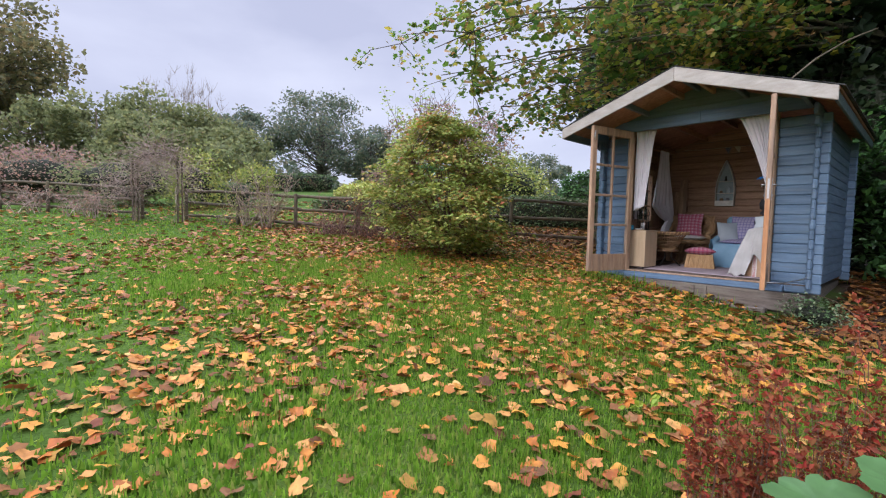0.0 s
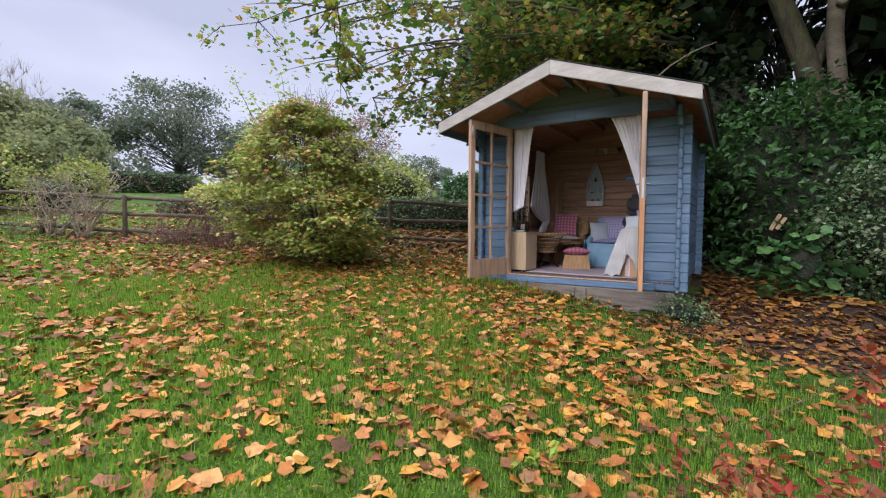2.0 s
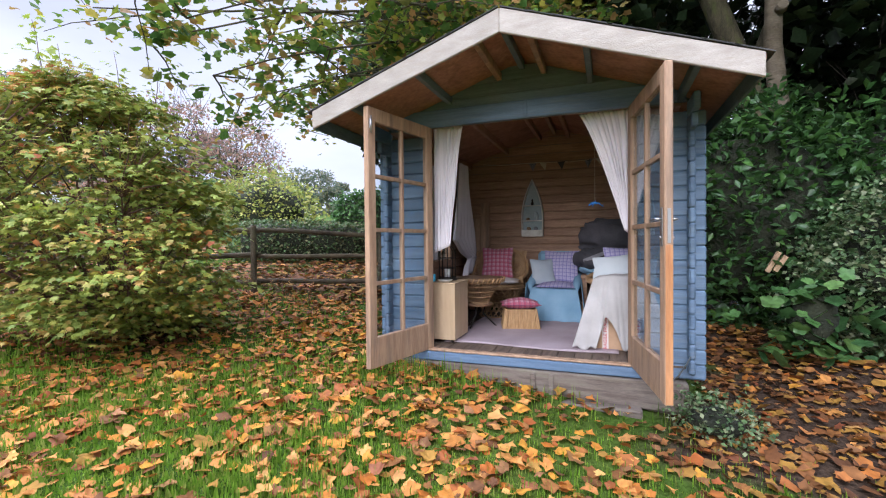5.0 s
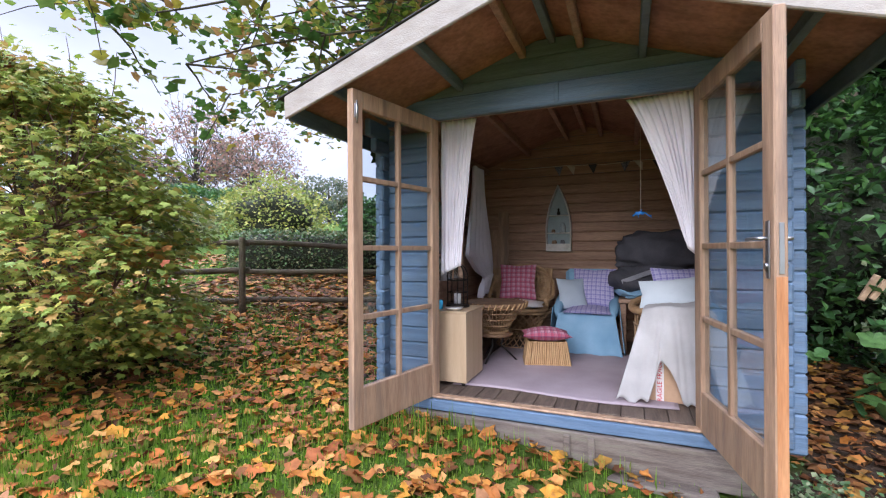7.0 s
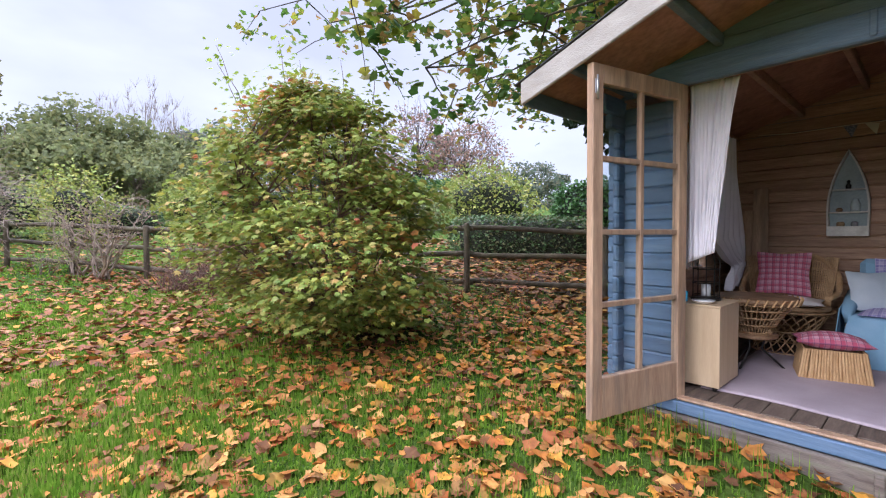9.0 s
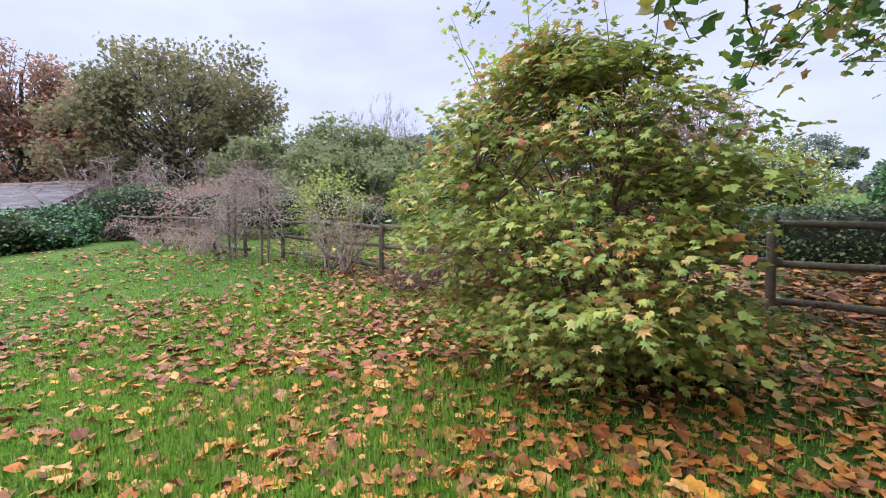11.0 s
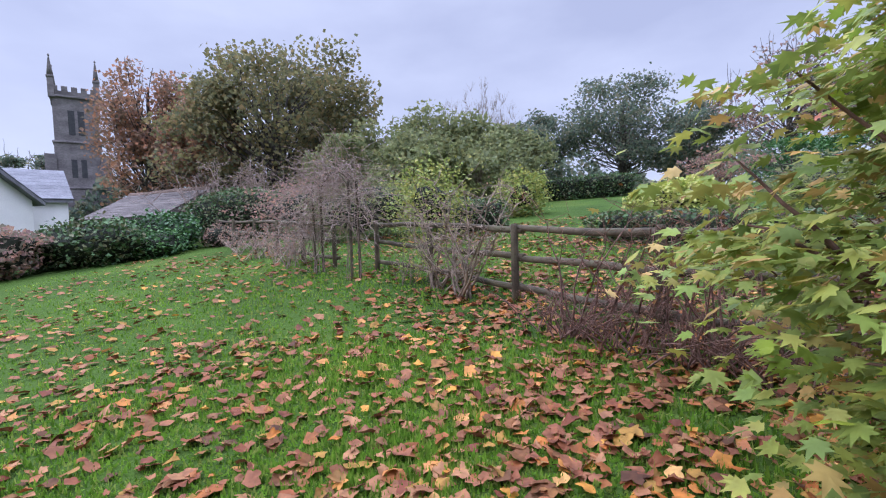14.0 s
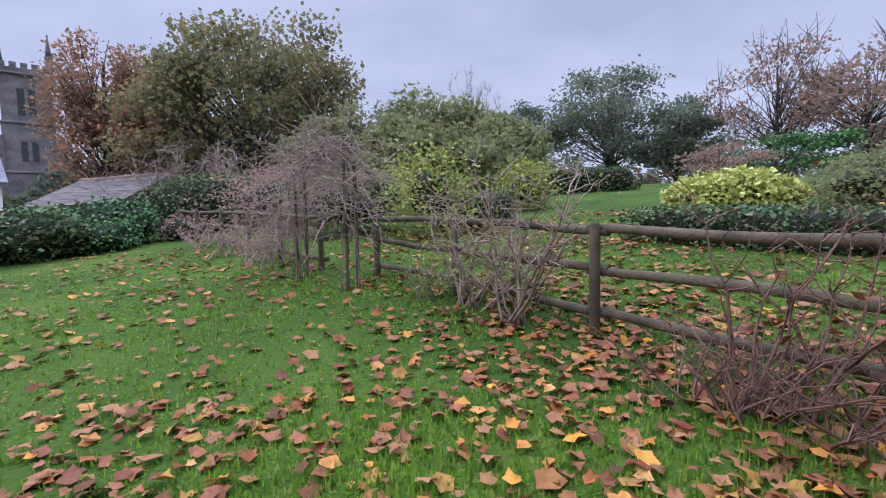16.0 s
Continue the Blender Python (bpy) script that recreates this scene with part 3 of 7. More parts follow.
def lobed_leaf(curl=0.12, lobes=5, fine=False, fold=0.0):
    """A maple leaf, about 1 across, of pointed lobes round the stalk; cupped by curl, folded along the midrib by fold."""
    pts = [(0.0, -0.04, 0)]
    tips = [(-122, 0.40), (-62, 0.53), (0, 0.60), (62, 0.53), (122, 0.40)] if lobes == 5 else [(-125, 0.32), (-88, 0.45), (-45, 0.54), (0, 0.6), (45, 0.54), (88, 0.45), (125, 0.32)]
    ring = []
    for i, (a, d) in enumerate(tips):
        if i:
            ring.append(((a + tips[i - 1][0]) / 2, 0.36 if lobes == 5 else 0.25))
        if fine:
            ring += [(a - 17, d * 0.82), (a, d), (a + 17, d * 0.82)] if abs(a) < 100 else [(a - 12, d * 0.86), (a + 12, d * 0.9)]
        else:
            ring.append((a, d))
    for a, d in ring:
        x, y = d * math.sin(radians(a)), d * math.cos(radians(a))
        pts.append((x * (1 - 0.5 * abs(fold)), y, curl * math.sin(d * 5 + a * 0.03) + fold * abs(x) + 0.5 * curl * abs(x)))
    k = len(pts)
    faces = [(0, i + 1, i) for i in range(1, k - 1)] + [(0, 1, k - 1)]
    return np.array(pts), np.array(faces)


def drooping(p, centre, lo, hi, r, jitter=0.35):
    """Turns for leaves on a plant: tips point away from its middle and hang down by an angle between lo and hi (radians)."""
    n = len(p)
    a = np.arctan2(p[:, 1] - centre[1], p[:, 0] - centre[0]) + r.normal(0, 0.8, n)
    d, roll = r.uniform(lo, hi, n), r.normal(0, jitter, n)
    tip = np.stack([np.cos(a) * np.cos(d), np.sin(a) * np.cos(d), -np.sin(d)], -1)
    side = np.stack([np.sin(a), -np.cos(a), np.zeros(n)], -1)
    up = np.cross(side, tip)
    x = side * np.cos(roll)[:, None] + up * np.sin(roll)[:, None]
    z = np.cross(x, tip)
    return np.stack([x, tip, z], -1)


def round_leaf():
    """A broad lobed leaf with toothed edges, raised between sunken veins."""
    n = 40
    pts = [(0, 0, -0.02)]
    for ring, k in ((0.55, 0.6), (1.0, 1.0)):
        for i in range(n):
            a = 2 * math.pi * i / n
            lobe = 1 + 0.11 * math.cos(5 * a) + (0.035 if i % 2 else -0.02) * k
            cut = 1 - 0.45 * math.exp(-(min(a, 2 * math.pi - a) / 0.22) ** 2)
            d = 0.5 * ring * lobe * cut
            vein = -0.022 * k if i % 8 == 4 else 0.012 * k
            pts.append((d * math.sin(a + math.pi), d * math.cos(a + math.pi), 0.05 * ring + vein + 0.02 * math.sin(3 * a) * ring))
    faces = [(0, 1 + i, 1 + (i + 1) % n) for i in range(n)]
    for i in range(n):
        j = (i + 1) % n
        faces += [(1 + i, 1 + n + i, 1 + n + j), (1 + i, 1 + n + j, 1 + j)]
    return np.array(pts), np.array(faces)


def blade():
    return np.array([(-0.5, 0, 0), (0.5, 0, 0), (0.0, 0.25, 1.0)]), np.array([(0, 1, 2)])


def oval_leaf(w=0.5, fold=0.12):
    v = np.array([(0, -0.5, 0), (w / 2, -0.05, fold), (0, 0.5, -0.04), (-w / 2, -0.05, fold), (0, -0.05, 0)])
    return v, np.array([(0, 1, 4), (1, 2, 4), (2, 3, 4), (3, 0, 4)])


def card_leaf(w=0.8):
    v = np.array([(0, -0.5, 0), (w / 2, 0.05, 0.12), (0, 0.5, 0), (-w / 2, -0.05, 0.12)])
    return v, np.array([(0, 1, 2), (0, 2, 3)])


LEAF, FINE_LEAF, OVAL, CARD, BLADE = lobed_leaf(), lobed_leaf(0.06, 7), oval_leaf(), card_leaf(), blade()


def tubes(paths, radii, sides=5):
    """Round stems along polylines: verts and quads. radii: (start, end) for each path."""
    vs, fs, base = [], [], 0
    ang = np.linspace(0, 2 * np.pi, sides, endpoint=False)
    for p, (r0, r1) in zip(paths, radii):
        p = np.asarray(p, float)
        n = len(p)
        t = np.gradient(p, axis=0)
        t /= np.linalg.norm(t, axis=1)[:, None] + 1e-9
        ref = np.where(np.abs(t[:, 2:3]) > 0.9, np.array([[1.0, 0, 0]]), np.array([[0, 0, 1.0]]))
        u = np.cross(t, ref)
        u /= np.linalg.norm(u, axis=1)[:, None] + 1e-9
        w = np.cross(t, u)
        r = np.linspace(r0, r1, n)[:, None, None]
        ring = p[:, None] + r * (u[:, None] * np.cos(ang)[None, :, None] + w[:, None] * np.sin(ang)[None, :, None])
        vs.append(ring.reshape(-1, 3))
        i, j = np.meshgrid(np.arange(n - 1), np.arange(sides), indexing="ij")
        a, b = base + i * sides + j, base + i * sides + (j + 1) % sides
        fs.append(np.stack([a, b, b + sides, a + sides], -1).reshape(-1, 4))
        base += n * sides
    return np.concatenate(vs), np.concatenate(fs)


def thing(name, at, label, category, group="", kind=""):
    """An empty at a thing's base, which carries its parts."""
    e = new(name)
    e.location = at
    return tagged(e, label, category, group, kind)


def part(name, mesh, parent, label=""):
    o = new(name, mesh)
    o.parent = parent
    # parts are given in world places; take the parent's own place off
    p, off = parent, Vector((0, 0, 0))
    while p:
        off += p.location
        p = p.parent
    o.location = -off
    return tagged(o, label)


class Shape:
    """Gathers bevelled boxes, tubes and turned forms into one mesh."""

    def __init__(self):
        self.bm = bmesh.new()

    def box(self, x0, x1, y0, y1, z0, z1, bevel=0.004, turn=None, mat=0):
        r = bmesh.ops.create_cube(self.bm, size=1.0)
        vs = r["verts"]
        for v in vs:
            v.co = ((x0 + x1) / 2 + v.co.x * (x1 - x0), (y0 + y1) / 2 + v.co.y * (y1 - y0), (z0 + z1) / 2 + v.co.z * (z1 - z0))
        fs = {f for v in vs for f in v.link_faces}
        for f in fs:
            f.material_index = mat
        if bevel:
            es = list({e for v in vs for e in v.link_edges})
            g = bmesh.ops.bevel(self.bm, geom=es, offset=min(bevel, 0.45 * min(x1 - x0, y1 - y0, z1 - z0)), segments=1, affect="EDGES", profile=0.5)
            vs = list({v for f in g["faces"] for v in f.verts} | {v for v in vs if v.is_valid})
            for f in {f for v in vs for f in v.link_faces}:
                f.material_index = mat
        if turn is not None:
            bmesh.ops.transform(self.bm, matrix=turn, verts=vs)
        return self

    def lathe(self, profile, centre, n=24, mat=0, wobble=0.0, squash=1.0):
        cx, cy = centre
        rings = []
        for r, z in profile:
            rings.append([self.bm.verts.new((cx + r * (1 + wobble * math.sin(3 * a + z * 9)) * math.cos(a), cy + squash * r * math.sin(a), z)) for a in np.linspace(0, 2 * math.pi, n, endpoint=False)])
        for a, b in zip(rings, rings[1:]):
            for i in range(n):
                f = self.bm.faces.new((a[i], a[(i + 1) % n], b[(i + 1) % n], b[i]))
                f.material_index, f.smooth = mat, True
        for ring, flip in ((rings[0], True), (rings[-1], False)):
            f = self.bm.faces.new(ring[::-1] if flip else ring)
            f.material_index = mat
        return self

    def tube(self, path, r0, r1=None, sides=6, mat=0):
        v, f = tubes([path], [(r0, r0 if r1 is None else r1)], sides)
        vs = [self.bm.verts.new(p) for p in v]
        for q in f:
            g = self.bm.faces.new([vs[i] for i in q])
            g.material_index, g.smooth = mat, True
        k = len(v) // sides
        for ring in (vs[:sides][::-1], vs[(k - 1) * sides:]):
            g = self.bm.faces.new(ring)
            g.material_index = mat
        return self

    def mesh(self, name, *mats):
        me = bpy.data.meshes.new(name)
        bmesh.ops.recalc_face_normals(self.bm, faces=self.bm.faces)
        self.bm.to_mesh(me)
        self.bm.free()
        for m in mats:
            me.materials.append(m)
        return me


# ---- ground ----
def build_ground():
    def axis(lo, hi, fine_lo, fine_hi, step):
        a = list(np.arange(fine_lo, fine_hi + 1e-6, step))
        d, x = step, fine_hi
        while x < hi:
            d *= 1.25
            x += d
            a.append(x)
        d, x = step, fine_lo
        while x > lo:
            d *= 1.25
            x -= d
            a.insert(0, x)
        return np.array(a)
    xs, ys = axis(-900, 900, -16, 4, 0.2), axis(-900, 900, -4, 12, 0.2)
    X, Y = np.meshgrid(xs, ys)
    Z = ground_z(X, Y)
    nx, ny = len(xs), len(ys)
    i, j = np.meshgrid(np.arange(ny - 1), np.arange(nx - 1), indexing="ij")
    a = i * nx + j
    f = np.stack([a, a + 1, a + nx + 1, a + nx], -1).reshape(-1, 4)
    me = big_mesh("ground", np.stack([X, Y, Z], -1).reshape(-1, 3), f, [M["lawn"]], True)
    me.attributes.new("soil", "FLOAT", "POINT").data.foreach_set("value", soil_at(X, Y).ravel().astype(np.float32))
    tagged(new("ground", me), "damp green lawn with bare leaf mould beside the summerhouse", "lawn", kind="structure")


build_ground()

WALKED = [(-0.04, 0), (-1.75, 3.4), (-4.3, 3.7), (-7.1, 3.0)]      # line of the garden walk, for the density of grass


def near_walk(x, y):
    d = np.full(np.shape(x), 1e9)
    for (ax, ay), (bx, by) in zip(WALKED, WALKED[1:]):
        t = np.clip(((x - ax) * (bx - ax) + (y - ay) * (by - ay)) / ((bx - ax) ** 2 + (by - ay) ** 2), 0, 1)
        d = np.minimum(d, np.hypot(x - ax - t * (bx - ax), y - ay - t * (by - ay)))
    return d


SHED_BOX = (-3.62, -0.80, 6.28, 9.05)


def outside_shed(x, y):
    return ~((x > SHED_BOX[0]) & (x < SHED_BOX[1]) & (y > SHED_BOX[2]) & (y < SHED_BOX[3]))


def build_grass():
    """Lawn grass: dense short blades along the walk, thinning with distance, longer against the plinth."""
    vs, fs, base = [], [], 0
    for n, reach, thin in ((460000, 9.0, 0.5), (560000, 2.5, 1.0)):
        x, y = rng.uniform(-17, 3.5, n), rng.uniform(-5, 11.5, n)
        if reach < 5:
            x, y = rng.uniform(-9.8, 2.0, n), rng.uniform(-1.0, 6.4, n)
        d = near_walk(x, y)
        clump = 0.5 + 0.5 * np.sin(2.1 * x + 1.3 * np.sin(1.7 * y)) * np.sin(1.9 * y + 1.1 * np.sin(2.3 * x))
        keep = (rng.random(n) < np.clip(1.1 - d / reach, 0.08 if reach > 5 else 0, 1) * thin * (0.7 + 0.3 * clump)) & (rng.random(n) > 1.25 * soil_at(x, y) ** 0.7) & outside_shed(x, y)
        x, y, clump, d = x[keep], y[keep], clump[keep], d[keep]
        n = len(x)
        h = rng.uniform(0.035, 0.085, n) * (0.7 + 0.6 * clump) * (1 + 1.3 * np.exp(-((y - 6.15) / 0.22) ** 2) * (x > -3.6) * (x < -1)) * np.where(x < -6.5, 0.75, 1.0)
        wide = rng.uniform(0.004, 0.008, n) * (1 + 0.14 * d)
        v, f = spread(BLADE, np.stack([x, y, ground_z(x, y) - 0.004], -1), turns(n, 0.1, 1.2), np.stack([wide, wide * 3, h], -1))
        # blades that lie over stay just above the soil
        v[:, 2] = np.maximum(v[:, 2], ground_z(v[:, 0], v[:, 1]) + 0.002)
        vs.append(v), fs.append(f + base)
        base += len(v)
    tagged(new("grass", big_mesh("grass", np.concatenate(vs), np.concatenate(fs), [M["grass"]])), "short damp green lawn grass in uneven tufts", "grass", kind="stuff")


def build_fallen():
    """Fallen maple leaves: thick by the acer and along the fence, thinner over the open lawn; most lie flat, some cupped or folded."""
    n = 82000
    x, y = rng.uniform(-18, 4, n), rng.uniform(-4, 11.5, n)
    zone = np.exp(-((x + 4.8) / 2.6) ** 2 - ((y - 7.0) / 2.1) ** 2) * 1.9 + 1.0 * np.exp(-((x + 8.2) / 2.3) ** 2 - ((y - 4.4) / 1.4) ** 2)
    near_acer = 0.95 * np.exp(-((x + 3.9) / 2.4) ** 2 - ((y - 4.4) / 1.7) ** 2)
    lawn = 0.27 + near_acer + 0.62 / (1 + np.exp(-(x + 9.5) * 0.8)) * 1 / (1 + np.exp(-(y + 0.6 * x + 3.8) * 0.6))
    bed = 0.9 * soil_at(x, y) * (y < 9.5)
    far_lawn = np.where((x < -10) & (y < 2.5), 0.5, 1.0)
    patch = 0.75 + 0.5 * np.sin(1.3 * x + 0.6) * np.sin(1.1 * y - 0.7 * np.sin(x))
    keep = (rng.random(n) < np.clip((lawn * patch * np.where(x > -2.6, 0.74, 0.9) + zone * 0.62 + bed * 0.5) * far_lawn, 0, 1)) & outside_shed(x, y)
    x, y = x[keep], y[keep]
    n = len(x)
    size = rng.uniform(0.05, 0.125, n) * np.where(rng.random(n) < 0.12, 1.25, 1.0)
    z = ground_z(x, y) + rng.uniform(0.014, 0.045, n)
    # well-cut leaves near the walk, plainer ones far off
    d = near_walk(x, y)
    kind = np.where(d < 1.7, 2, np.where(d < 4.5, 1, 0))
    idx = rng.choice(5, n, p=(0.34, 0.2, 0.18, 0.14, 0.14)) + 5 * kind
    vs, fs, ms, base = [], [], [], 0
    forms = ((0.06, 0.0), (0.16, 0.0), (-0.14, 0.0), (0.08, 0.55), (0.05, -0.4))
    plain = np.array([(0, -0.3, 0), (0.42, -0.15, 0.06), (0.38, 0.25, 0.1), (0, 0.55, 0.02), (-0.4, 0.28, 0.1), (-0.4, -0.18, 0.05)]), np.array([(0, 1, 2), (0, 2, 3), (0, 3, 4), (0, 4, 5)])
    tpls = [plain] * 5 + [lobed_leaf(c, 5, False, g) for c, g in forms] + [lobed_leaf(c, 5, True, g) for c, g in forms]
    for k, tpl in enumerate(tpls):
        q = idx == k
        c = q.sum()
        v, f = spread(tpl, np.stack([x[q], y[q], z[q]], -1), turns(c, -0.55, 0.55), np.stack([size[q] * rng.uniform(0.85, 1.2, c), size[q], size[q]], -1))
        v[:, 2] = np.maximum(v[:, 2], ground_z(v[:, 0], v[:, 1]) + 0.006)
        vs.append(v), fs.append(f + base), ms.append(np.repeat(np.where(rng.random(c) < 0.30 + 0.52 * (soil_at(x[q], y[q]) > 0.35), 1, np.where(rng.random(c) < np.clip((-5.4 - x[q]) / 2.5, 0.05, 0.85), 2, 0)), len(tpl[1])))
        base += len(v)
    me = big_mesh("fallen_leaves", np.concatenate(vs), np.concatenate(fs), [M["fallen"], M["litter"], M["fallen_pink"]], True, np.concatenate(ms))
    tagged(new("fallen_leaves", me), "fallen orange, tan and brown maple leaves on grass", "fallen leaves", kind="stuff")


# ---- fence ----
def build_fence():
    def run(posts, label, left_end=False):
        e = thing("post_and_rail_fence", (posts[0][0], posts[0][1], float(ground_z(posts[0][0], posts[0][1]))), label, "fence")
        tops = []
        for x, y, h in posts:
            z = float(ground_z(x, y))
            s = Shape()
            r = 0.042
            prof = [(r * 1.02, z - 0.25), (r, z + 0.2), (r * 0.97, z + h - 0.02), (r * 0.8, z + h + 0.01)]
            s.lathe(prof, (x, y), 10, wobble=0.04)
            part("post", s.mesh("post", M["fence"]), e)
            tops.append((x, y, z, h))
        ns = len(tops)
        for i in range(ns - 1):
            (xa, ya, za, ha), (xb, yb, zb, hb) = tops[i], tops[i + 1]
            dx, dy = xb - xa, yb - ya
            d = math.hypot(dx, dy)
            nx_, ny_ = dy / d, -dx / d
            side = 0.05 if nx_ * (-1) + ny_ * 1 > 0 else -0.05
            for frac in (0.95, 0.58, 0.19):
                ex = 0.09 / d
                p = []
                for k in np.linspace(-ex, 1 + ex, 9):
                    sag = 0.012 * math.sin(k * 5 + i * 1.7 + frac * 9)
                    p.append((xa + dx * k + nx_ * side, ya + dy * k + ny_ * side, za + (zb - za) * k + frac * (ha + (hb - ha) * k) + sag - 0.01))
                s = Shape()
                s.tube(p, 0.038, 0.034, 9)
                part("rail", s.mesh("rail", M["fence"]), e)
    run([(-3.75, 9.95, 0.95), (-4.91, 8.9, 0.95), (-6.3, 7.69, 0.98), (-7.6, 6.5, 0.92), (-8.87, 5.37, 0.86), (-10.28, 4.54, 0.83), (-11.7, 3.68, 0.83), (-13.08, 2.84, 0.82)], "weathered brown three-rail timber fence beside the lawn")
    run([(-13.85, 2.0, 0.84), (-15.1, 1.13, 0.84), (-16.5, 0.2, 0.84), (-17.9, -0.8, 0.84), (-19.2, -1.85, 0.84), (-20.6, -2.9, 0.84)], "weathered timber post and rail fence past the rose arch")


build_fence()

# ---- summerhouse ----
XC, YF, YB = -2.207, 6.44, 8.86            # ridge line, front wall, back wall
WL, WR = -3.46, -0.955                     # side walls
FLOOR = 0.70
SLOPE = 0.35


def roof_top(x):
    return 3.208 - SLOPE * abs(x - XC)


def log(length, axis, height=0.112, thick=0.046):
    """A wall log with tongue-and-groove shoulders: painted outside, bare inside."""
    s = Shape()
    h, t = length / 2, thick / 2
    if axis == "x":
        s.box(-h, h, -t, t, -0.001, height + 0.001, 0.013)
    else:
        s.box(-t, t, -h, h, -0.001, height + 0.001, 0.013)
    return s


def build_shed():
    shed = thing("summerhouse", (XC, YF, float(ground_z(XC, YF))), "blue-painted log summerhouse with open glazed doors", "summerhouse")
    H = 0.112
    cache = {}

    def put_log(wall, length, axis, at, inner):
        """inner: the direction of the room, as an axis sign."""
        key = (round(length, 3), axis, inner)
        if key not in cache:
            me = log(length, axis).mesh("log", M["blue"], M["inside"])
            k = 1 if axis == "x" else 0
            for p in me.polygons:
                if p.normal[k] * inner > 0.7:
                    p.material_index = 1
            cache[key] = me
        o = new("log", cache[key])
        o.parent = wall
        o.location = Vector(at) - Vector(shed.location) - Vector(wall.location)

    def wall(name):
        w = new(name)
        w.parent = shed
        return tagged(w)

    wf, wr, wl_, wb = wall("front_wall"), wall("side_wall"), wall("side_wall"), wall("back_wall")
    z0, n = FLOOR - 0.10, 18
    for i in range(n + 1):
        z = z0 + i * H
        top = z + H
        if top < 2.70:
            for a, b in ((WL - 0.105, -3.095), (-1.325, WR + 0.105)):
                put_log(wf, b - a, "x", ((a + b) / 2, YF, z), 1)
            put_log(wb, WR - WL, "x", (XC, YB, z), -1)
            for x in (WL - 0.055, WR + 0.055):
                put_log(wb, 0.11, "x", (x, YB, z), 0)
        zs = z - H / 2
        if zs + H < 2.72 and i > 0:
            put_log(wr, YB - YF, "y", (WR, (YB + YF) / 2, zs), -1)
            for w, x in ((wr, WR), (wl_, WL)):
                for y in (YF - 0.0575, YB + 0.0575):
                    put_log(w, 0.115, "y", (x, y, zs), 0)
            if 1.40 < zs + H / 2 < 2.25:
                for a, b in ((YF, 7.28), (8.08, YB)):
                    put_log(wl_, b - a, "y", (WL, (a + b) / 2, zs), 1)
            else:
                put_log(wl_, YB - YF, "y", (WL, (YB + YF) / 2, zs), 1)

    # top logs of the side walls, carried forward as shaped brackets under the eaves
    for x in (WL, WR):
        s = Shape()
        s.box(x - 0.024, x + 0.024, YF - 0.30, YF - 0.02, 2.56, 2.68, 0.01)
        s.box(x - 0.024, x + 0.024, YF - 0.22, YF - 0.02, 2.46, 2.558, 0.01)
        part("bracket", s.mesh("bracket", M["blue"]), shed)

    # gables: boards that rise to the roof, cut to its slope
    for y, name, inner in ((YF, "front_wall", 1), (YB, "back_wall", -1)):
        w = wf if name == "front_wall" else wb
        z = 2.69 if inner == 1 else 2.616
        while z < 3.10:
            zt = min(z + H, 3.16)
            def half(zz):
                return max(0.03, min((3.208 - 0.035 - zz) / SLOPE, (WR - WL) / 2 + 0.02))
            a, b = half(z + 0.002), half(zt - 0.002)
            t = 0.022
            vs = [(XC - a, y - t, z + 0.002), (XC + a, y - t, z + 0.002), (XC + b, y - t, zt - 0.002), (XC - b, y - t, zt - 0.002)]
            vs += [(p[0], y + t, p[2]) for p in vs]
            fs = [(0, 1, 2, 3), (7, 6, 5, 4), (0, 4, 5, 1), (1, 5, 6, 2), (2, 6, 7, 3), (3, 7, 4, 0)]
            part("log", mesh_of("gable_log", vs, fs, [M["greenblue"], M["inside"]], index=[0, 1, 0, 0, 0, 0] if inner == 1 else [1, 0, 0, 0, 0, 0]), w)
            z += H

    # lintel beam over the doorway
    s = Shape()
    s.box(WL + 0.03, WR - 0.03, YF - 0.055, YF - 0.024, 2.685, 2.835, 0.008)
    s.box(-2.19, -2.16, YF - 0.064, YF - 0.052, 2.70, 2.83, 0.004)
    part("lintel", s.mesh("lintel", M["blue"]), shed, "blue-grey lintel board over the doorway")
    # door frame
    s = Shape()
    for x in (-3.095, -1.365):
        s.box(x, x + 0.04, YF - 0.05, YF + 0.05, FLOOR - 0.01, 2.70, 0.006)
    s.box(-3.055, -1.365, YF - 0.045, YF + 0.05, 2.694, 2.73, 0.006)
    part("door_frame", s.mesh("door_frame", M["pine"]), shed)

    # roof: two decks with purlins under them
    for sgn in (-1, 1):
        e = 1.50
        vs, top = [], []
        for dx, dz in ((0, 0), (e, 0)):
            for y in (5.60, 9.12):
                vs.append((XC + sgn * dx, y, 3.208 - SLOPE * dx - 0.034))
                top.append((XC + sgn * dx, y, 3.208 - SLOPE * dx - 0.004))
        v = vs + top
        f = [(0, 1, 3, 2), (4, 6, 7, 5), (0, 2, 6, 4), (1, 5, 7, 3), (2, 3, 7, 6), (0, 4, 5, 1)]
        part("roof_deck", mesh_of("roof_deck", v, f, [M["ceiling"]]), shed, "orange-brown roof boarding")
        # felt tiles in rows on the deck
        rows = 9
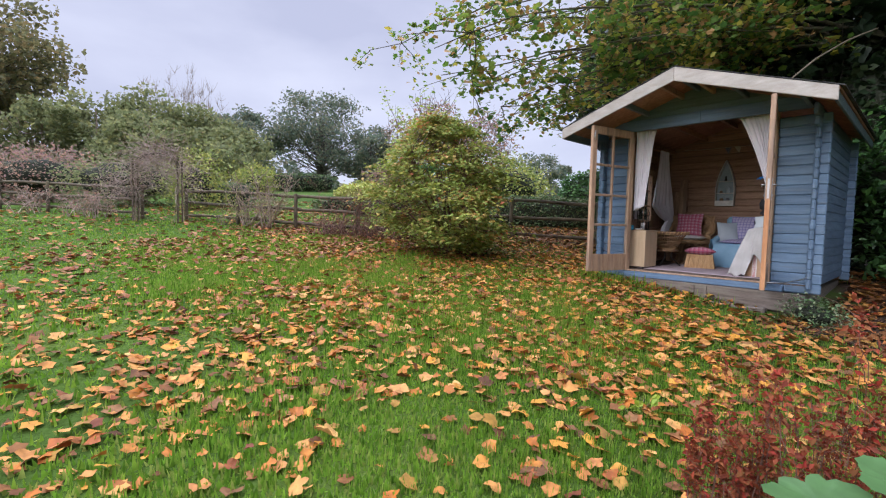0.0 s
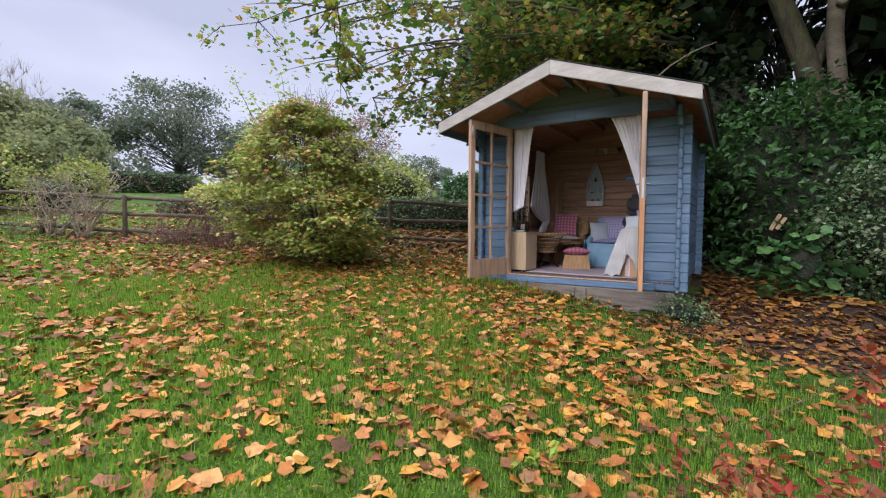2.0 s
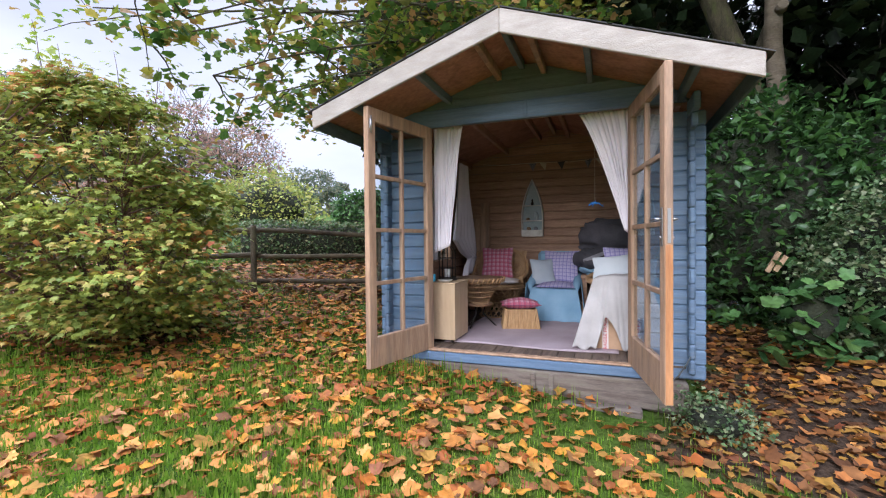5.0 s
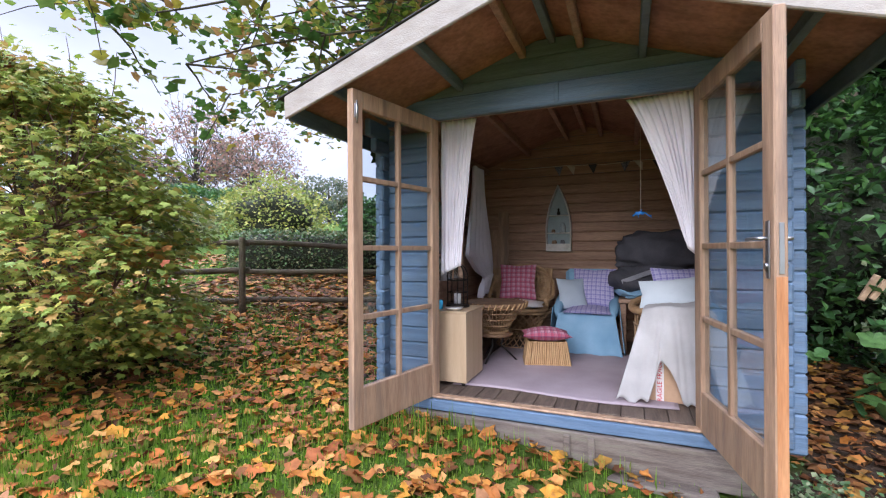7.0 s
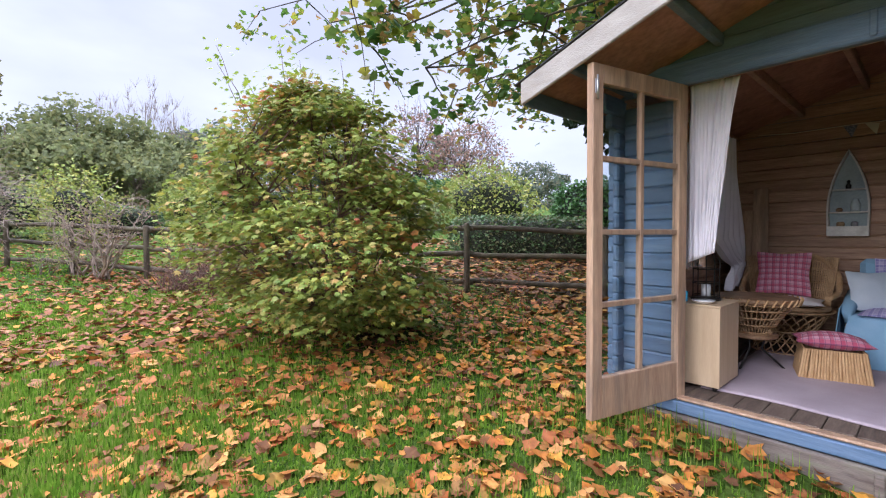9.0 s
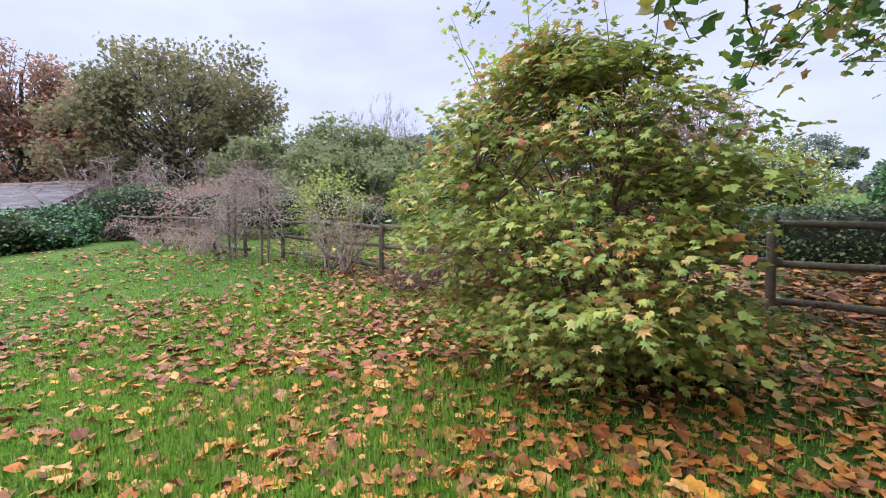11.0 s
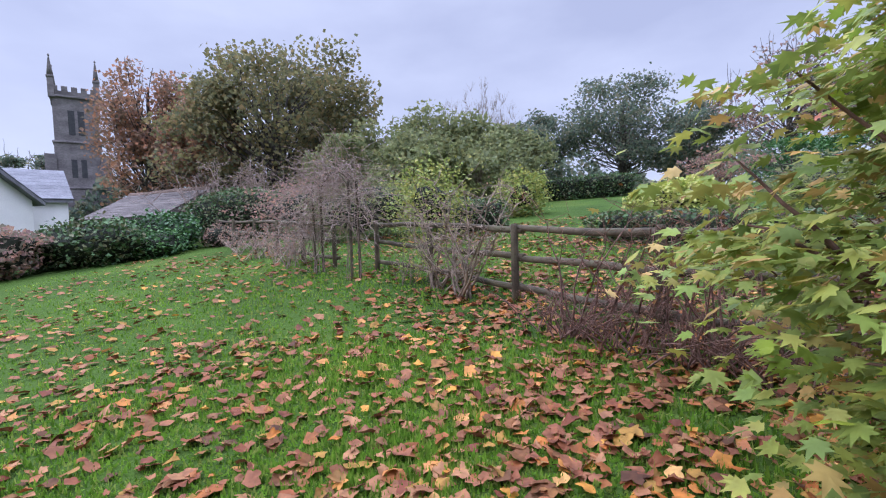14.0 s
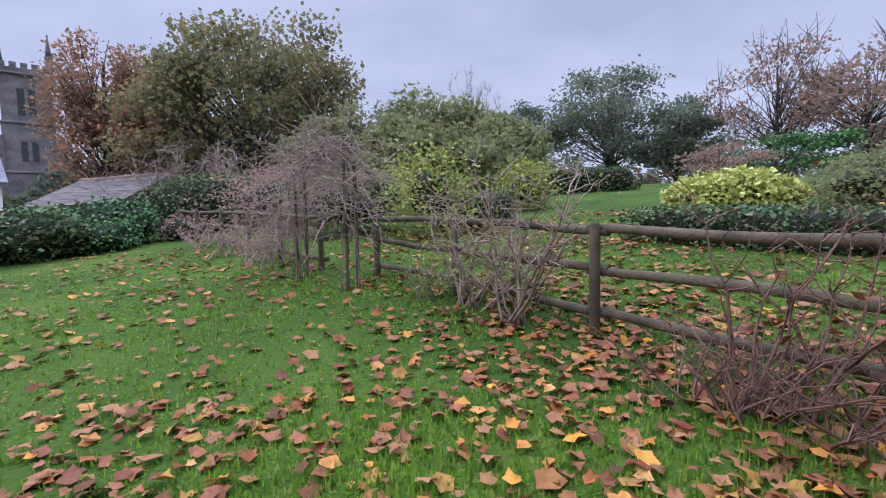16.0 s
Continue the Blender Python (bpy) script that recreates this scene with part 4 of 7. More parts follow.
        for r in range(rows):
            d0, d1 = e + 0.035 - r * e / rows, e + 0.035 - (r + 1) * e / rows - 0.03
            s = Shape()
            k = 14
            for c in range(k):
                y0 = 5.57 + c * 3.57 / k
                w = 3.57 / k - 0.008
                a, b = max(d1, 0.0), d0
                ang = math.atan(SLOPE) * sgn
                L = (b - a) / math.cos(abs(ang))
                m_ = Matrix.Translation((XC + sgn * (a + b) / 2, y0 + w / 2, 3.208 - SLOPE * (a + b) / 2 + 0.004 + 0.001 * ((c * 7 + r * 3) % 4))) @ Matrix.Rotation(ang, 4, "Y") @ Matrix.Rotation(0.012 * sgn, 4, "Y")
                s.box(-L / 2, L / 2, -w / 2, w / 2, 0, 0.007, 0, m_)
            part("shingle_row", s.mesh("shingle_row", M["felt"]), shed, "dark roofing felt tiles")
        # barge board
        pts = [(0, 3.208), (1.492, 3.208 - 1.492 * SLOPE), (1.492, 2.545), (0, 3.045)]
        vs = [(XC + sgn * p[0], y, p[1]) for y in (5.575, 5.60) for p in pts]
        f = [(0, 1, 2, 3), (7, 6, 5, 4), (0, 4, 5, 1), (1, 5, 6, 2), (2, 6, 7, 3), (3, 7, 4, 0)]
        o = part("barge_board", mesh_of("barge_board", vs, f, [M["white_wood"]]), shed, "weathered white barge board")
        bv = o.modifiers.new("bevel", "BEVEL")
        bv.width, bv.segments = 0.006, 1
        # eaves board along the side; the duller colour stands for its shade
        s = Shape()
        s.box(XC + sgn * 1.475 - 0.012, XC + sgn * 1.475 + 0.012, 5.605, 9.10, 2.545, 2.648, 0.004)
        part("eaves_board", s.mesh("eaves_board", M["greenblue"]), shed)
    for dx, painted in ((-1.18, True), (-0.642, True), (-0.194, False), (0.0, True), (0.18, False), (0.545, True), (1.18, True)):
        z = roof_top(XC + dx) - 0.037
        s = Shape()
        s.box(XC + dx - 0.022, XC + dx + 0.022, 5.61, YF - 0.025, z - 0.075, z - 0.006, 0.006)
        part("purlin", s.mesh("purlin", M["greenblue"] if painted else M["pine"]), shed)
        s = Shape()
        s.box(XC + dx - 0.022, XC + dx + 0.022, YF + 0.025, YB - 0.025, z - 0.085, z - 0.006, 0.006)
        part("purlin", s.mesh("purlin", M["inside"]), shed)

    # plinth and sill
    s = Shape()
    s.box(-3.34, -1.02, 6.285, 6.325, 0.385, 0.60, 0.006)
    part("plinth_board", s.mesh("plinth_board", M["grey_wood"]), shed, "weathered grey plinth board")
    s = Shape()
    s.box(-2.75, -1.30, 6.15, 6.28, 0.30, 0.41, 0.012)
    part("plinth_step", s.mesh("plinth_step", M["grey_wood"]), shed)
    for x in (-2.11, -1.965):
        s = Shape()
        s.box(x - 0.02, x + 0.02, 6.262, 6.284, 0.40, 0.585, 0.005)
        part("plinth_batten", s.mesh("plinth_batten", M["grey_wood"]), shed)
    s = Shape()
    s.box(WL + 0.02, WR - 0.02, 6.34, 9.0, 0.20, 0.58, 0.01)
    part("base_frame", s.mesh("base_frame", M["grey_wood"]), shed)
    s = Shape()
    s.box(-3.20, -1.18, 6.315, 6.41, 0.605, 0.678, 0.006)
    part("sill", s.mesh("sill", M["blue_sill"]), shed, "bright blue painted door sill")
    s = Shape()
    s.box(-3.05, -1.365, 6.335, 6.405, 0.681, 0.698, 0.006)
    part("threshold", s.mesh("threshold", M["pine"]), shed, "worn yellow timber threshold")
    # floor boards
    k = 18
    w = (WR - WL - 0.05) / k
    s = Shape()
    s.box(-w / 2 + 0.0025, w / 2 - 0.0025, -1.21, 1.21, -0.02, 0, 0.003)
    me = s.mesh("floorboard", M["floorboard"])
    for i in range(k):
        o = new("floorboard", me)
        o.parent = shed
        o.location = Vector((WL + 0.025 + w * (i + 0.5), 7.625, FLOOR)) - shed.location

    # side window
    win = new("window")
    win.parent = shed
    s = Shape()
    for a, b, c, d in ((7.28, 7.34, 1.36, 2.29), (8.02, 8.08, 1.36, 2.29)):
        s.box(WL - 0.035, WL + 0.035, a, b, c, d, 0.004)
    s.box(WL - 0.035, WL + 0.045, 7.34, 8.02, 1.36, 1.43, 0.004)
    s.box(WL - 0.035, WL + 0.035, 7.34, 8.02, 2.22, 2.29, 0.004)
    for y in (7.56, 7.80):
        s.box(WL - 0.012, WL + 0.012, y - 0.01, y + 0.01, 1.43, 2.22, 0.002)
    for z in (1.69, 1.95):
        s.box(WL - 0.010, WL + 0.010, 7.34, 8.02, z - 0.01, z + 0.01, 0.002)
    part("frame", s.mesh("window_frame", M["inside"]), win)
    s = Shape()
    s.box(WL - 0.004, WL + 0.004, 7.34, 8.02, 1.43, 2.22, 0)
    part("pane", s.mesh("window_pane", M["glass"]), win).visible_shadow = False

    # glazed doors
    def door(hinge, heading, handle):
        d = new("door")
        d.parent = shed
        d.location = Vector(hinge) - shed.location
        d.rotation_euler = (0, 0, radians(heading))
        tagged(d, "open pine door with eight glass panes")

        def sub(name, s, *mats, label=""):
            o = new(name, s.mesh(name, *mats))
            o.parent = d
            return tagged(o, label)
        W, Ht, st, t = (0.93 if handle else 0.84), 2.00, (0.10 if handle else 0.085), 0.024
        s = Shape()
        s.box(0, st, -t, t, 0, Ht, 0.006)
        sub("stile", s, M["pine"])
        s = Shape()
        s.box(W - st, W, -t, t, 0, Ht, 0.006)
        sub("stile", s, M["pine"])
        if handle:
            s = Shape()
            s.box(W + 0.0005, W + 0.003, -t + 0.004, t - 0.004, 0.01, 0.94, 0.001)
            sub("edge", s, M["pine_orange"], label="bright orange varnish left on the door edge")
        s = Shape()
        s.box(st, W - st, -t + 0.002, t - 0.002, 0, 0.235, 0.004)
        sub("rail", s, M["pine"])
        s = Shape()
        s.box(st, W - st, -t + 0.002, t - 0.002, Ht - 0.105, Ht, 0.004)
        sub("rail", s, M["pine"])
        zlo, zhi = 0.235, Ht - 0.105
        s = Shape()
        s.box(W / 2 - 0.016, W / 2 + 0.016, -0.017, 0.017, zlo, zhi, 0.004)
        for i in range(1, 4):
            z = zlo + (zhi - zlo) * i / 4
            for a, b in ((st, W / 2 - 0.016), (W / 2 + 0.016, W - st)):
                s.box(a, b, -0.016, 0.016, z - 0.016, z + 0.016, 0.004)
        sub("glazing_bar", s, M["pine"])
        for i in range(4):
            za, zb = zlo + (zhi - zlo) * i / 4, zlo + (zhi - zlo) * (i + 1) / 4
            for a, b in ((st, W / 2), (W / 2, W - st)):
                s = Shape()
                s.box(a + 0.001, b - 0.001, -0.002, 0.002, za + 0.001, zb - 0.001, 0)
                sub("pane", s, M["glass"]).visible_shadow = False
        if handle:
            s = Shape()
            for y in (-t - 0.004, t + 0.004):
                s.box(W - 0.06, W - 0.03, y - 0.003, y + 0.003, 0.93, 1.16, 0.002)
                y2 = y + (0.03 if y > 0 else -0.03)
                s.tube([(W - 0.045, y, 1.09), (W - 0.045, y2, 1.09), (W - 0.06, y2 * 1.06, 1.09), (W - 0.15, y2 * 1.06, 1.088)], 0.008, 0.007, 8)
                s.tube([(W - 0.045, y, 0.98), (W - 0.045, y + (0.012 if y > 0 else -0.012), 0.98)], 0.011, 0.011, 10)
            sub("handle", s, M["steel"], label="steel lever handle and lock plate")
            s = Shape()
            s.box(W - 0.002, W + 0.003, -0.009, 0.009, 0.95, 1.15, 0.001)
            sub("lock_plate", s, M["steel"])
        else:
            s = Shape()
            s.tube([(W - 0.03, t + 0.006, 1.80), (W - 0.03, t + 0.006, 1.93)], 0.006, 0.006, 8)
            s.box(W - 0.045, W - 0.015, t, t + 0.004, 1.83, 1.91, 0.001)
            sub("bolt", s, M["steel"])
    door((-3.05, 6.43, 0.687), -103.6, False)
    door((-1.365, 6.43, 0.687), -79.9, True)

    # pale rope stay from the door foot to the wall
    s = Shape()
    s.tube([(-1.20, 5.68, 0.76), (-1.10, 5.95, 0.745), (-1.0, 6.25, 0.77), (-0.97, 6.33, 0.79)], 0.006, 0.006, 6)
    part("door_stay", s.mesh("door_stay", M["steel"]), shed)


build_shed()

# ---- trees, shrubs and hedges ----
def wander(a, b, n=8, bend=0.12, r=None, droop=0.0):
    """A bent line from a to b."""
    r = r or rng
    a, b = np.asarray(a, float), np.asarray(b, float)
    t = np.linspace(0, 1, n)[:, None]
    L = np.linalg.norm(b - a)
    off = np.cumsum(r.normal(0, bend * L / n, (n, 3)), 0)
    off -= t * off[-1]
    p = a + (b - a) * t + off
    p[:, 2] -= (droop * L * (t * t) * 0.5)[:, 0] - droop * L * 0.5 * t[:, 0]
    return p


def make_tree(at, height, crown, label, category="tree", leaf="oak", bark="bark_far", trunk=0.3, clusters=70, leaves=9000, size=0.28, tpl=None, seed=1, low=0.25, spread_k=0.16, bare=0.0, name="tree", lean=(0, 0), twigs=0):
    """A tapered trunk with limbs to many leaf clusters in an uneven crown. crown: radii across x and y; low: where the crown begins, as part of the height."""
    r = np.random.default_rng(seed)
    x, y = at
    z = float(ground_z(x, y))
    e = thing(name, (x, y, z), label, category)
    rx, ry = crown
    cz, rz = z + height * (low + 1) / 2, height * (1 - low) / 2.36
    th, ph = r.uniform(0, 2 * np.pi, clusters), np.arccos(r.uniform(-0.95, 1, clusters))
    rad = r.uniform(0.4, 1.0, clusters) ** 0.5
    lump = 1 + 0.22 * np.sin(2.3 * th + seed) * np.sin(3.1 * ph + seed * 2) + r.normal(0, 0.07, clusters)
    c = np.stack([x + lean[0] + rx * rad * lump * np.sin(ph) * np.cos(th), y + lean[1] + ry * rad * lump * np.sin(ph) * np.sin(th), cz + rz * rad * np.minimum(lump, 1.1) * np.cos(ph)], -1)
    top = np.array([x + lean[0] * 0.8, y + lean[1] * 0.8, z + height * 0.78])
    spine = wander((x, y, z - 0.2), top, 12, 0.06, r)
    paths, radii = [spine], [(trunk, trunk * 0.25)]
    for q in c:
        k = np.clip((q[2] - z) / height * 0.75, low * 0.5, 0.9)
        s = spine[int(k * 11)]
        limb = wander(s, q, 6, 0.14, r)
        paths.append(limb)
        radii.append((trunk * (0.24 if twigs else 0.13), trunk * 0.03))
        for _ in range(twigs):
            o = q + r.normal(0, 0.16 * rx, 3) * (1, 1, 1.3)
            m_ = limb[r.integers(3, 5)] if twigs < 3 else q
            paths.append(wander(m_, o + (0, 0, 0.06 * height), 5, 0.12, r))
            radii.append((trunk * 0.13, trunk * 0.04))
    v, f = tubes(paths, radii, 3 if twigs else 4)
    part("trunk", big_mesh("trunk", v, f, [M[bark]], True), e)
    if leaves:
        w = r.gamma(2.0, 1.0, clusters)
        if bare:
            w[r.random(clusters) < bare] *= 0.15
        pick = r.choice(clusters, leaves, p=w / w.sum())
        g = np.clip(r.normal(0, 1, (leaves, 3)), -1.5, 1.5) * np.array([rx * spread_k, ry * spread_k, rz * spread_k * 0.75])
        p = c[pick] + g
        p[:, 2] = np.maximum(p[:, 2], z + 0.15)
        v, f = spread(tpl or CARD, p, turns(leaves, 0.2, 1.5, r), (size * r.uniform(0.55, 1.25, leaves))[:, None])
        part("crown", big_mesh("crown", v, f, [M[leaf]]), e)
    return e


def lumpy(centre, radii, seed, sub=3, amount=0.16, box=False):
    """A lumpy rounded body: verts and faces."""
    bm = bmesh.new()
    bmesh.ops.create_icosphere(bm, subdivisions=sub, radius=1.0)
    vs = np.array([v.co[:] for v in bm.verts])
    fs = np.array([[v.index for v in f.verts] for f in bm.faces])
    bm.free()
    if box:
        vs = np.sign(vs) * np.abs(vs) ** 0.45
        vs /= np.maximum(np.abs(vs).max(), 1e-6)
    n = np.array([noise.noise(Vector(p) * 2.2 + Vector((seed * 3.1, seed, 0))) for p in vs])
    return vs * (1 + amount * n)[:, None] * np.asarray(radii) + np.asarray(centre), fs


def make_bush(at, radii, label, leaf, category="bush", leaves=5000, size=0.07, tpl=None, seed=1, name="bush", box=False, turn=0.0, core=0.86, amount=0.18, fuzz=0.07, rise=0.0, tilt=(0.1, 1.4), flat_top=False, group=""):
    """A dense bush or clipped hedge: a near-black core, painted as the shade within, wholly covered by leaves."""
    r = np.random.default_rng(seed)
    x, y = at
    z = float(ground_z(x, y)) + rise
    e = thing(name, (x, y, z), label, category, group)
    rx, ry, rz = radii
    sv, sf = lumpy((0, 0, 0), (1, 1, 1), seed, 3, amount, box)
    ca, sa = math.cos(radians(turn)), math.sin(radians(turn))

    def place(p):
        q = p * np.array([rx, ry, rz])
        zz = q[:, 2] + rz
        X, Y = x + q[:, 0] * ca - q[:, 1] * sa, y + q[:, 0] * sa + q[:, 1] * ca
        return np.stack([X, Y, zz + ground_z(X, Y) + rise - 0.05], -1)
    part("interior", big_mesh("interior", place(sv * core), sf, [M["core_shade"]], True), e)
    tri = r.integers(0, len(sf), leaves)
    P = place(sv)
    A = P[sf]
    area = np.linalg.norm(np.cross(A[:, 1] - A[:, 0], A[:, 2] - A[:, 0]), axis=1)
    tri = r.choice(len(sf), leaves, p=area / area.sum())
    b = r.dirichlet((1, 1, 1), leaves)
    p = (A[tri] * b[:, :, None]).sum(1)
    mid = P.mean(0)
    out = (p - mid)
    out /= np.linalg.norm(out, axis=1)[:, None]
    p += out * (r.normal(-0.3, 1.0, leaves) * fuzz)[:, None]
    p[:, 2] = np.maximum(p[:, 2], ground_z(p[:, 0], p[:, 1]) + 0.01 + rise * 0.5)
    v, f = spread(tpl or (OVAL if size > 0.13 else CARD), p, turns(leaves, *tilt, r), (size * r.uniform(0.6, 1.3, leaves))[:, None])
    part("foliage", big_mesh("foliage", v, f, [M[leaf]]), e)
    return e


def make_bare_shrub(at, height, width, label, stems=14, seed=1, mat="twig", r0=0.012, twigs=6, name="shrub", category="shrub", leaf=None, leaves=0, size=0.05, along=None, arch=0.3, foot=0.16, out=1.0):
    """A leafless shrub: stems from the ground that fork into twigs."""
    r = np.random.default_rng(seed)
    x, y = at
    z = float(ground_z(x, y))
    e = thing(name, (x, y, z), label, category)
    paths, radii, tips = [], [], []
    for _ in range(stems):
        bx, by = x + r.normal(0, width * foot), y + r.normal(0, width * foot)
        if along is not None:
            k = r.uniform(-1, 1)
            bx, by = x + along[0] * k + r.normal(0, 0.08), y + along[1] * k + r.normal(0, 0.08)
        a = r.uniform(0, 2 * np.pi)
        d = r.uniform(0.2, 1.0) * width * 0.5
        h = height * r.uniform(0.55, 1.05)
        tip = np.array([bx + d * math.cos(a), by + d * math.sin(a), float(ground_z(bx, by)) + h])
        p = wander((bx, by, float(ground_z(bx, by)) - 0.03), tip, 7, 0.16, r, arch)
        paths.append(p)
        radii.append((r0 * r.uniform(0.7, 1.2), r0 * 0.25))
        for _ in range(twigs):
            s = p[r.integers(2, 7)]
            a2, L = r.uniform(0, 2 * np.pi), height * r.uniform(0.12, 0.4)
            q = s + np.array([math.cos(a2) * out, math.sin(a2) * out, r.uniform(0.0, 1.1)]) * L * 0.7
            t = wander(s, q, 5, 0.2, r, arch * 0.5)
            paths.append(t)
            radii.append((r0 * 0.36, r0 * 0.12))
            tips.append(q)
            for _ in range(2):
                s2 = t[r.integers(1, 5)]
                q2 = s2 + r.normal(0, 0.35, 3) * L
                paths.append(wander(s2, q2, 3, 0.2, r))
                radii.append((r0 * 0.18, r0 * 0.08))
    v, f = tubes(paths, radii, 3)
    v[:, 2] = np.maximum(v[:, 2], ground_z(v[:, 0], v[:, 1]) - 0.03)
    part("stems", big_mesh("stems", v, f, [M[mat]], True), e)
    if leaf and leaves:
        t = np.array(tips)[r.integers(0, len(tips), leaves)] + r.normal(0, 0.05 * height, (leaves, 3)) * (0.3 + 0.7 * out, 0.3 + 0.7 * out, 1)
        v, f = spread(OVAL, t, turns(leaves, 0.2, 1.4, r), (size * r.uniform(0.6, 1.3, leaves))[:, None])
        part("leaves", big_mesh("leaves", v, f, [M[leaf]]), e)
    return e


def build_acer():
    """The large acer on the lawn: many stems, layered sprays of drooping lobed leaves, turning in patches, with lime young shoots."""
    r = np.random.default_rng(21)
    x, y = -5.90, 5.66
    z = float(ground_z(x, y))
    e = thing("acer", (x, y, z), "bushy green acer turning yellow on the lawn", "acer")
    hs, rs = (0.0, 0.06, 0.2, 0.42, 0.6, 0.75, 0.9, 1.0), (0.45, 0.68, 1.0, 1.24, 1.27, 0.95, 0.54, 0.20)
    n = 290
    paths, radii, cl, stems, tone = [], [], [], [], []
    for i in range(n):
        a, h = r.uniform(0, 2 * np.pi), r.uniform(0.0, 1.0) ** 1.0
        lump = 1 + 0.26 * math.sin(2 * a + 5 * h + 1.0) * math.sin(5 * h + a) + 0.16 * math.sin(4 * a - 7 * h)
        d = float(np.interp(h, hs, rs)) * lump * r.uniform(0.12, 1.0) ** 0.42
        cx, cy = x - 0.28 * min(1, h * 2.2), y - 0.22 * min(1, h * 2.2)
        while near_walk(cx + d * math.cos(a), cy + d * math.sin(a)) < 1.12:
            d *= 0.9
        q = np.array([cx + d * math.cos(a), cy + d * math.sin(a), z + 0.18 + 2.28 * (0.8 * h + 0.2 * round(h * 9) / 9) + r.normal(0, 0.03) - 0.08 * d * d])
        cl.append(q)
        tone.append(math.sin(2.1 * a + 4 * h) + 1.2 * (h - 0.5) + r.normal(0, 0.7))
        if i % 8 == 0:
            b = np.array([x + 0.16 * math.cos(a), y + 0.16 * math.sin(a), z - 0.03])
            paths.append(wander(b, q, 10, 0.09, r, 0.35))
            stems.append(paths[-1])
            radii.append((0.016, 0.004))
        else:
            best = min(stems, key=lambda m_: float(np.min(np.linalg.norm(m_[2:9] - q + (0, 0, 0.25), axis=1))))
            k = 2 + int(np.argmin(np.linalg.norm(best[2:9] - q + (0, 0, 0.25), axis=1)))
            paths.append(wander(best[k], q, 6, 0.12, r))
            radii.append((0.009, 0.003))
    whips = []
    for dx, dy, h in ((-1.05, -0.95, 2.95), (-0.5, -0.3, 2.8), (-0.1, -0.05, 2.75), (-0.75, -0.35, 2.75), (-0.9, -0.7, 2.6), (0.3, 0.1, 2.6), (-0.85, -1.0, 2.7), (-0.3, -0.6, 2.85)):
        p = wander((x + dx * 0.6, y + dy * 0.6, z + 1.7), (x + dx, y + dy, z + h), 9, 0.1, r)
        paths.append(p)
        radii.append((0.008, 0.002))
        whips += [p[k] for k in (4, 5, 6, 7, 8)]
    v, f = tubes(paths, radii, 5)
    part("stems", big_mesh("stems", v, f, [M["twig_red"]], True), e)
    cl, tone = np.array(cl), np.array(tone)
    nl = 23000
    pick = r.integers(0, n, nl)
    flat = r.normal(0, 1, (nl, 3)) * (0.15, 0.15, 0.04)
    p = cl[pick] + flat
    p[:, 2] -= 0.35 * np.hypot(flat[:, 0], flat[:, 1])
    p[:, 2] = np.maximum(p[:, 2], z + 0.05)
    ok = near_walk(p[:, 0], p[:, 1]) > 0.92
    p, pick = p[ok], pick[ok]
    nl = len(p)
    rot, size = drooping(p, (x - 0.2, y - 0.25), 0.05, 1.0, r), r.uniform(0.05, 0.095, nl)
    near = p[:, 1] < 5.75 - 0.3 * (p[:, 0] - x)
    turned = np.where(tone[pick] + r.normal(0, 0.35, nl) > 1.6, 1, 0)
    for tpl, side in ((FINE_LEAF, near), (lobed_leaf(0.08), ~near)):
        for k, m_ in ((0, "acer"), (1, "acer_gold")):
            q = side & (turned == k)
            v, f = spread(tpl, p[q], rot[q], size[q][:, None])
            tagged(part("foliage", big_mesh("foliage", v, f, [M[m_]]), e), "" if k == 0 else "acer leaves turned yellow and orange", kind="stuff")
    sel = r.choice(n, 24, replace=False)
    outer = cl[sel] + (cl[sel] - np.array([x, y, z + 1.2])) * 0.06
    src = np.concatenate([np.repeat(outer, 14, 0), np.repeat(np.array(whips), 6, 0)])
    p = src + r.normal(0, 1, src.shape) * (0.09, 0.09, 0.04)
    p = p[near_walk(p[:, 0], p[:, 1]) > 0.75]
    v, f = spread(FINE_LEAF, p, drooping(p, (x, y), 0.1, 0.9, r), (r.uniform(0.045, 0.09, len(p)))[:, None])
    tagged(part("young_shoots", big_mesh("young_shoots", v, f, [M["acer_lime"]]), e), "lime-yellow young acer leaves", kind="stuff")


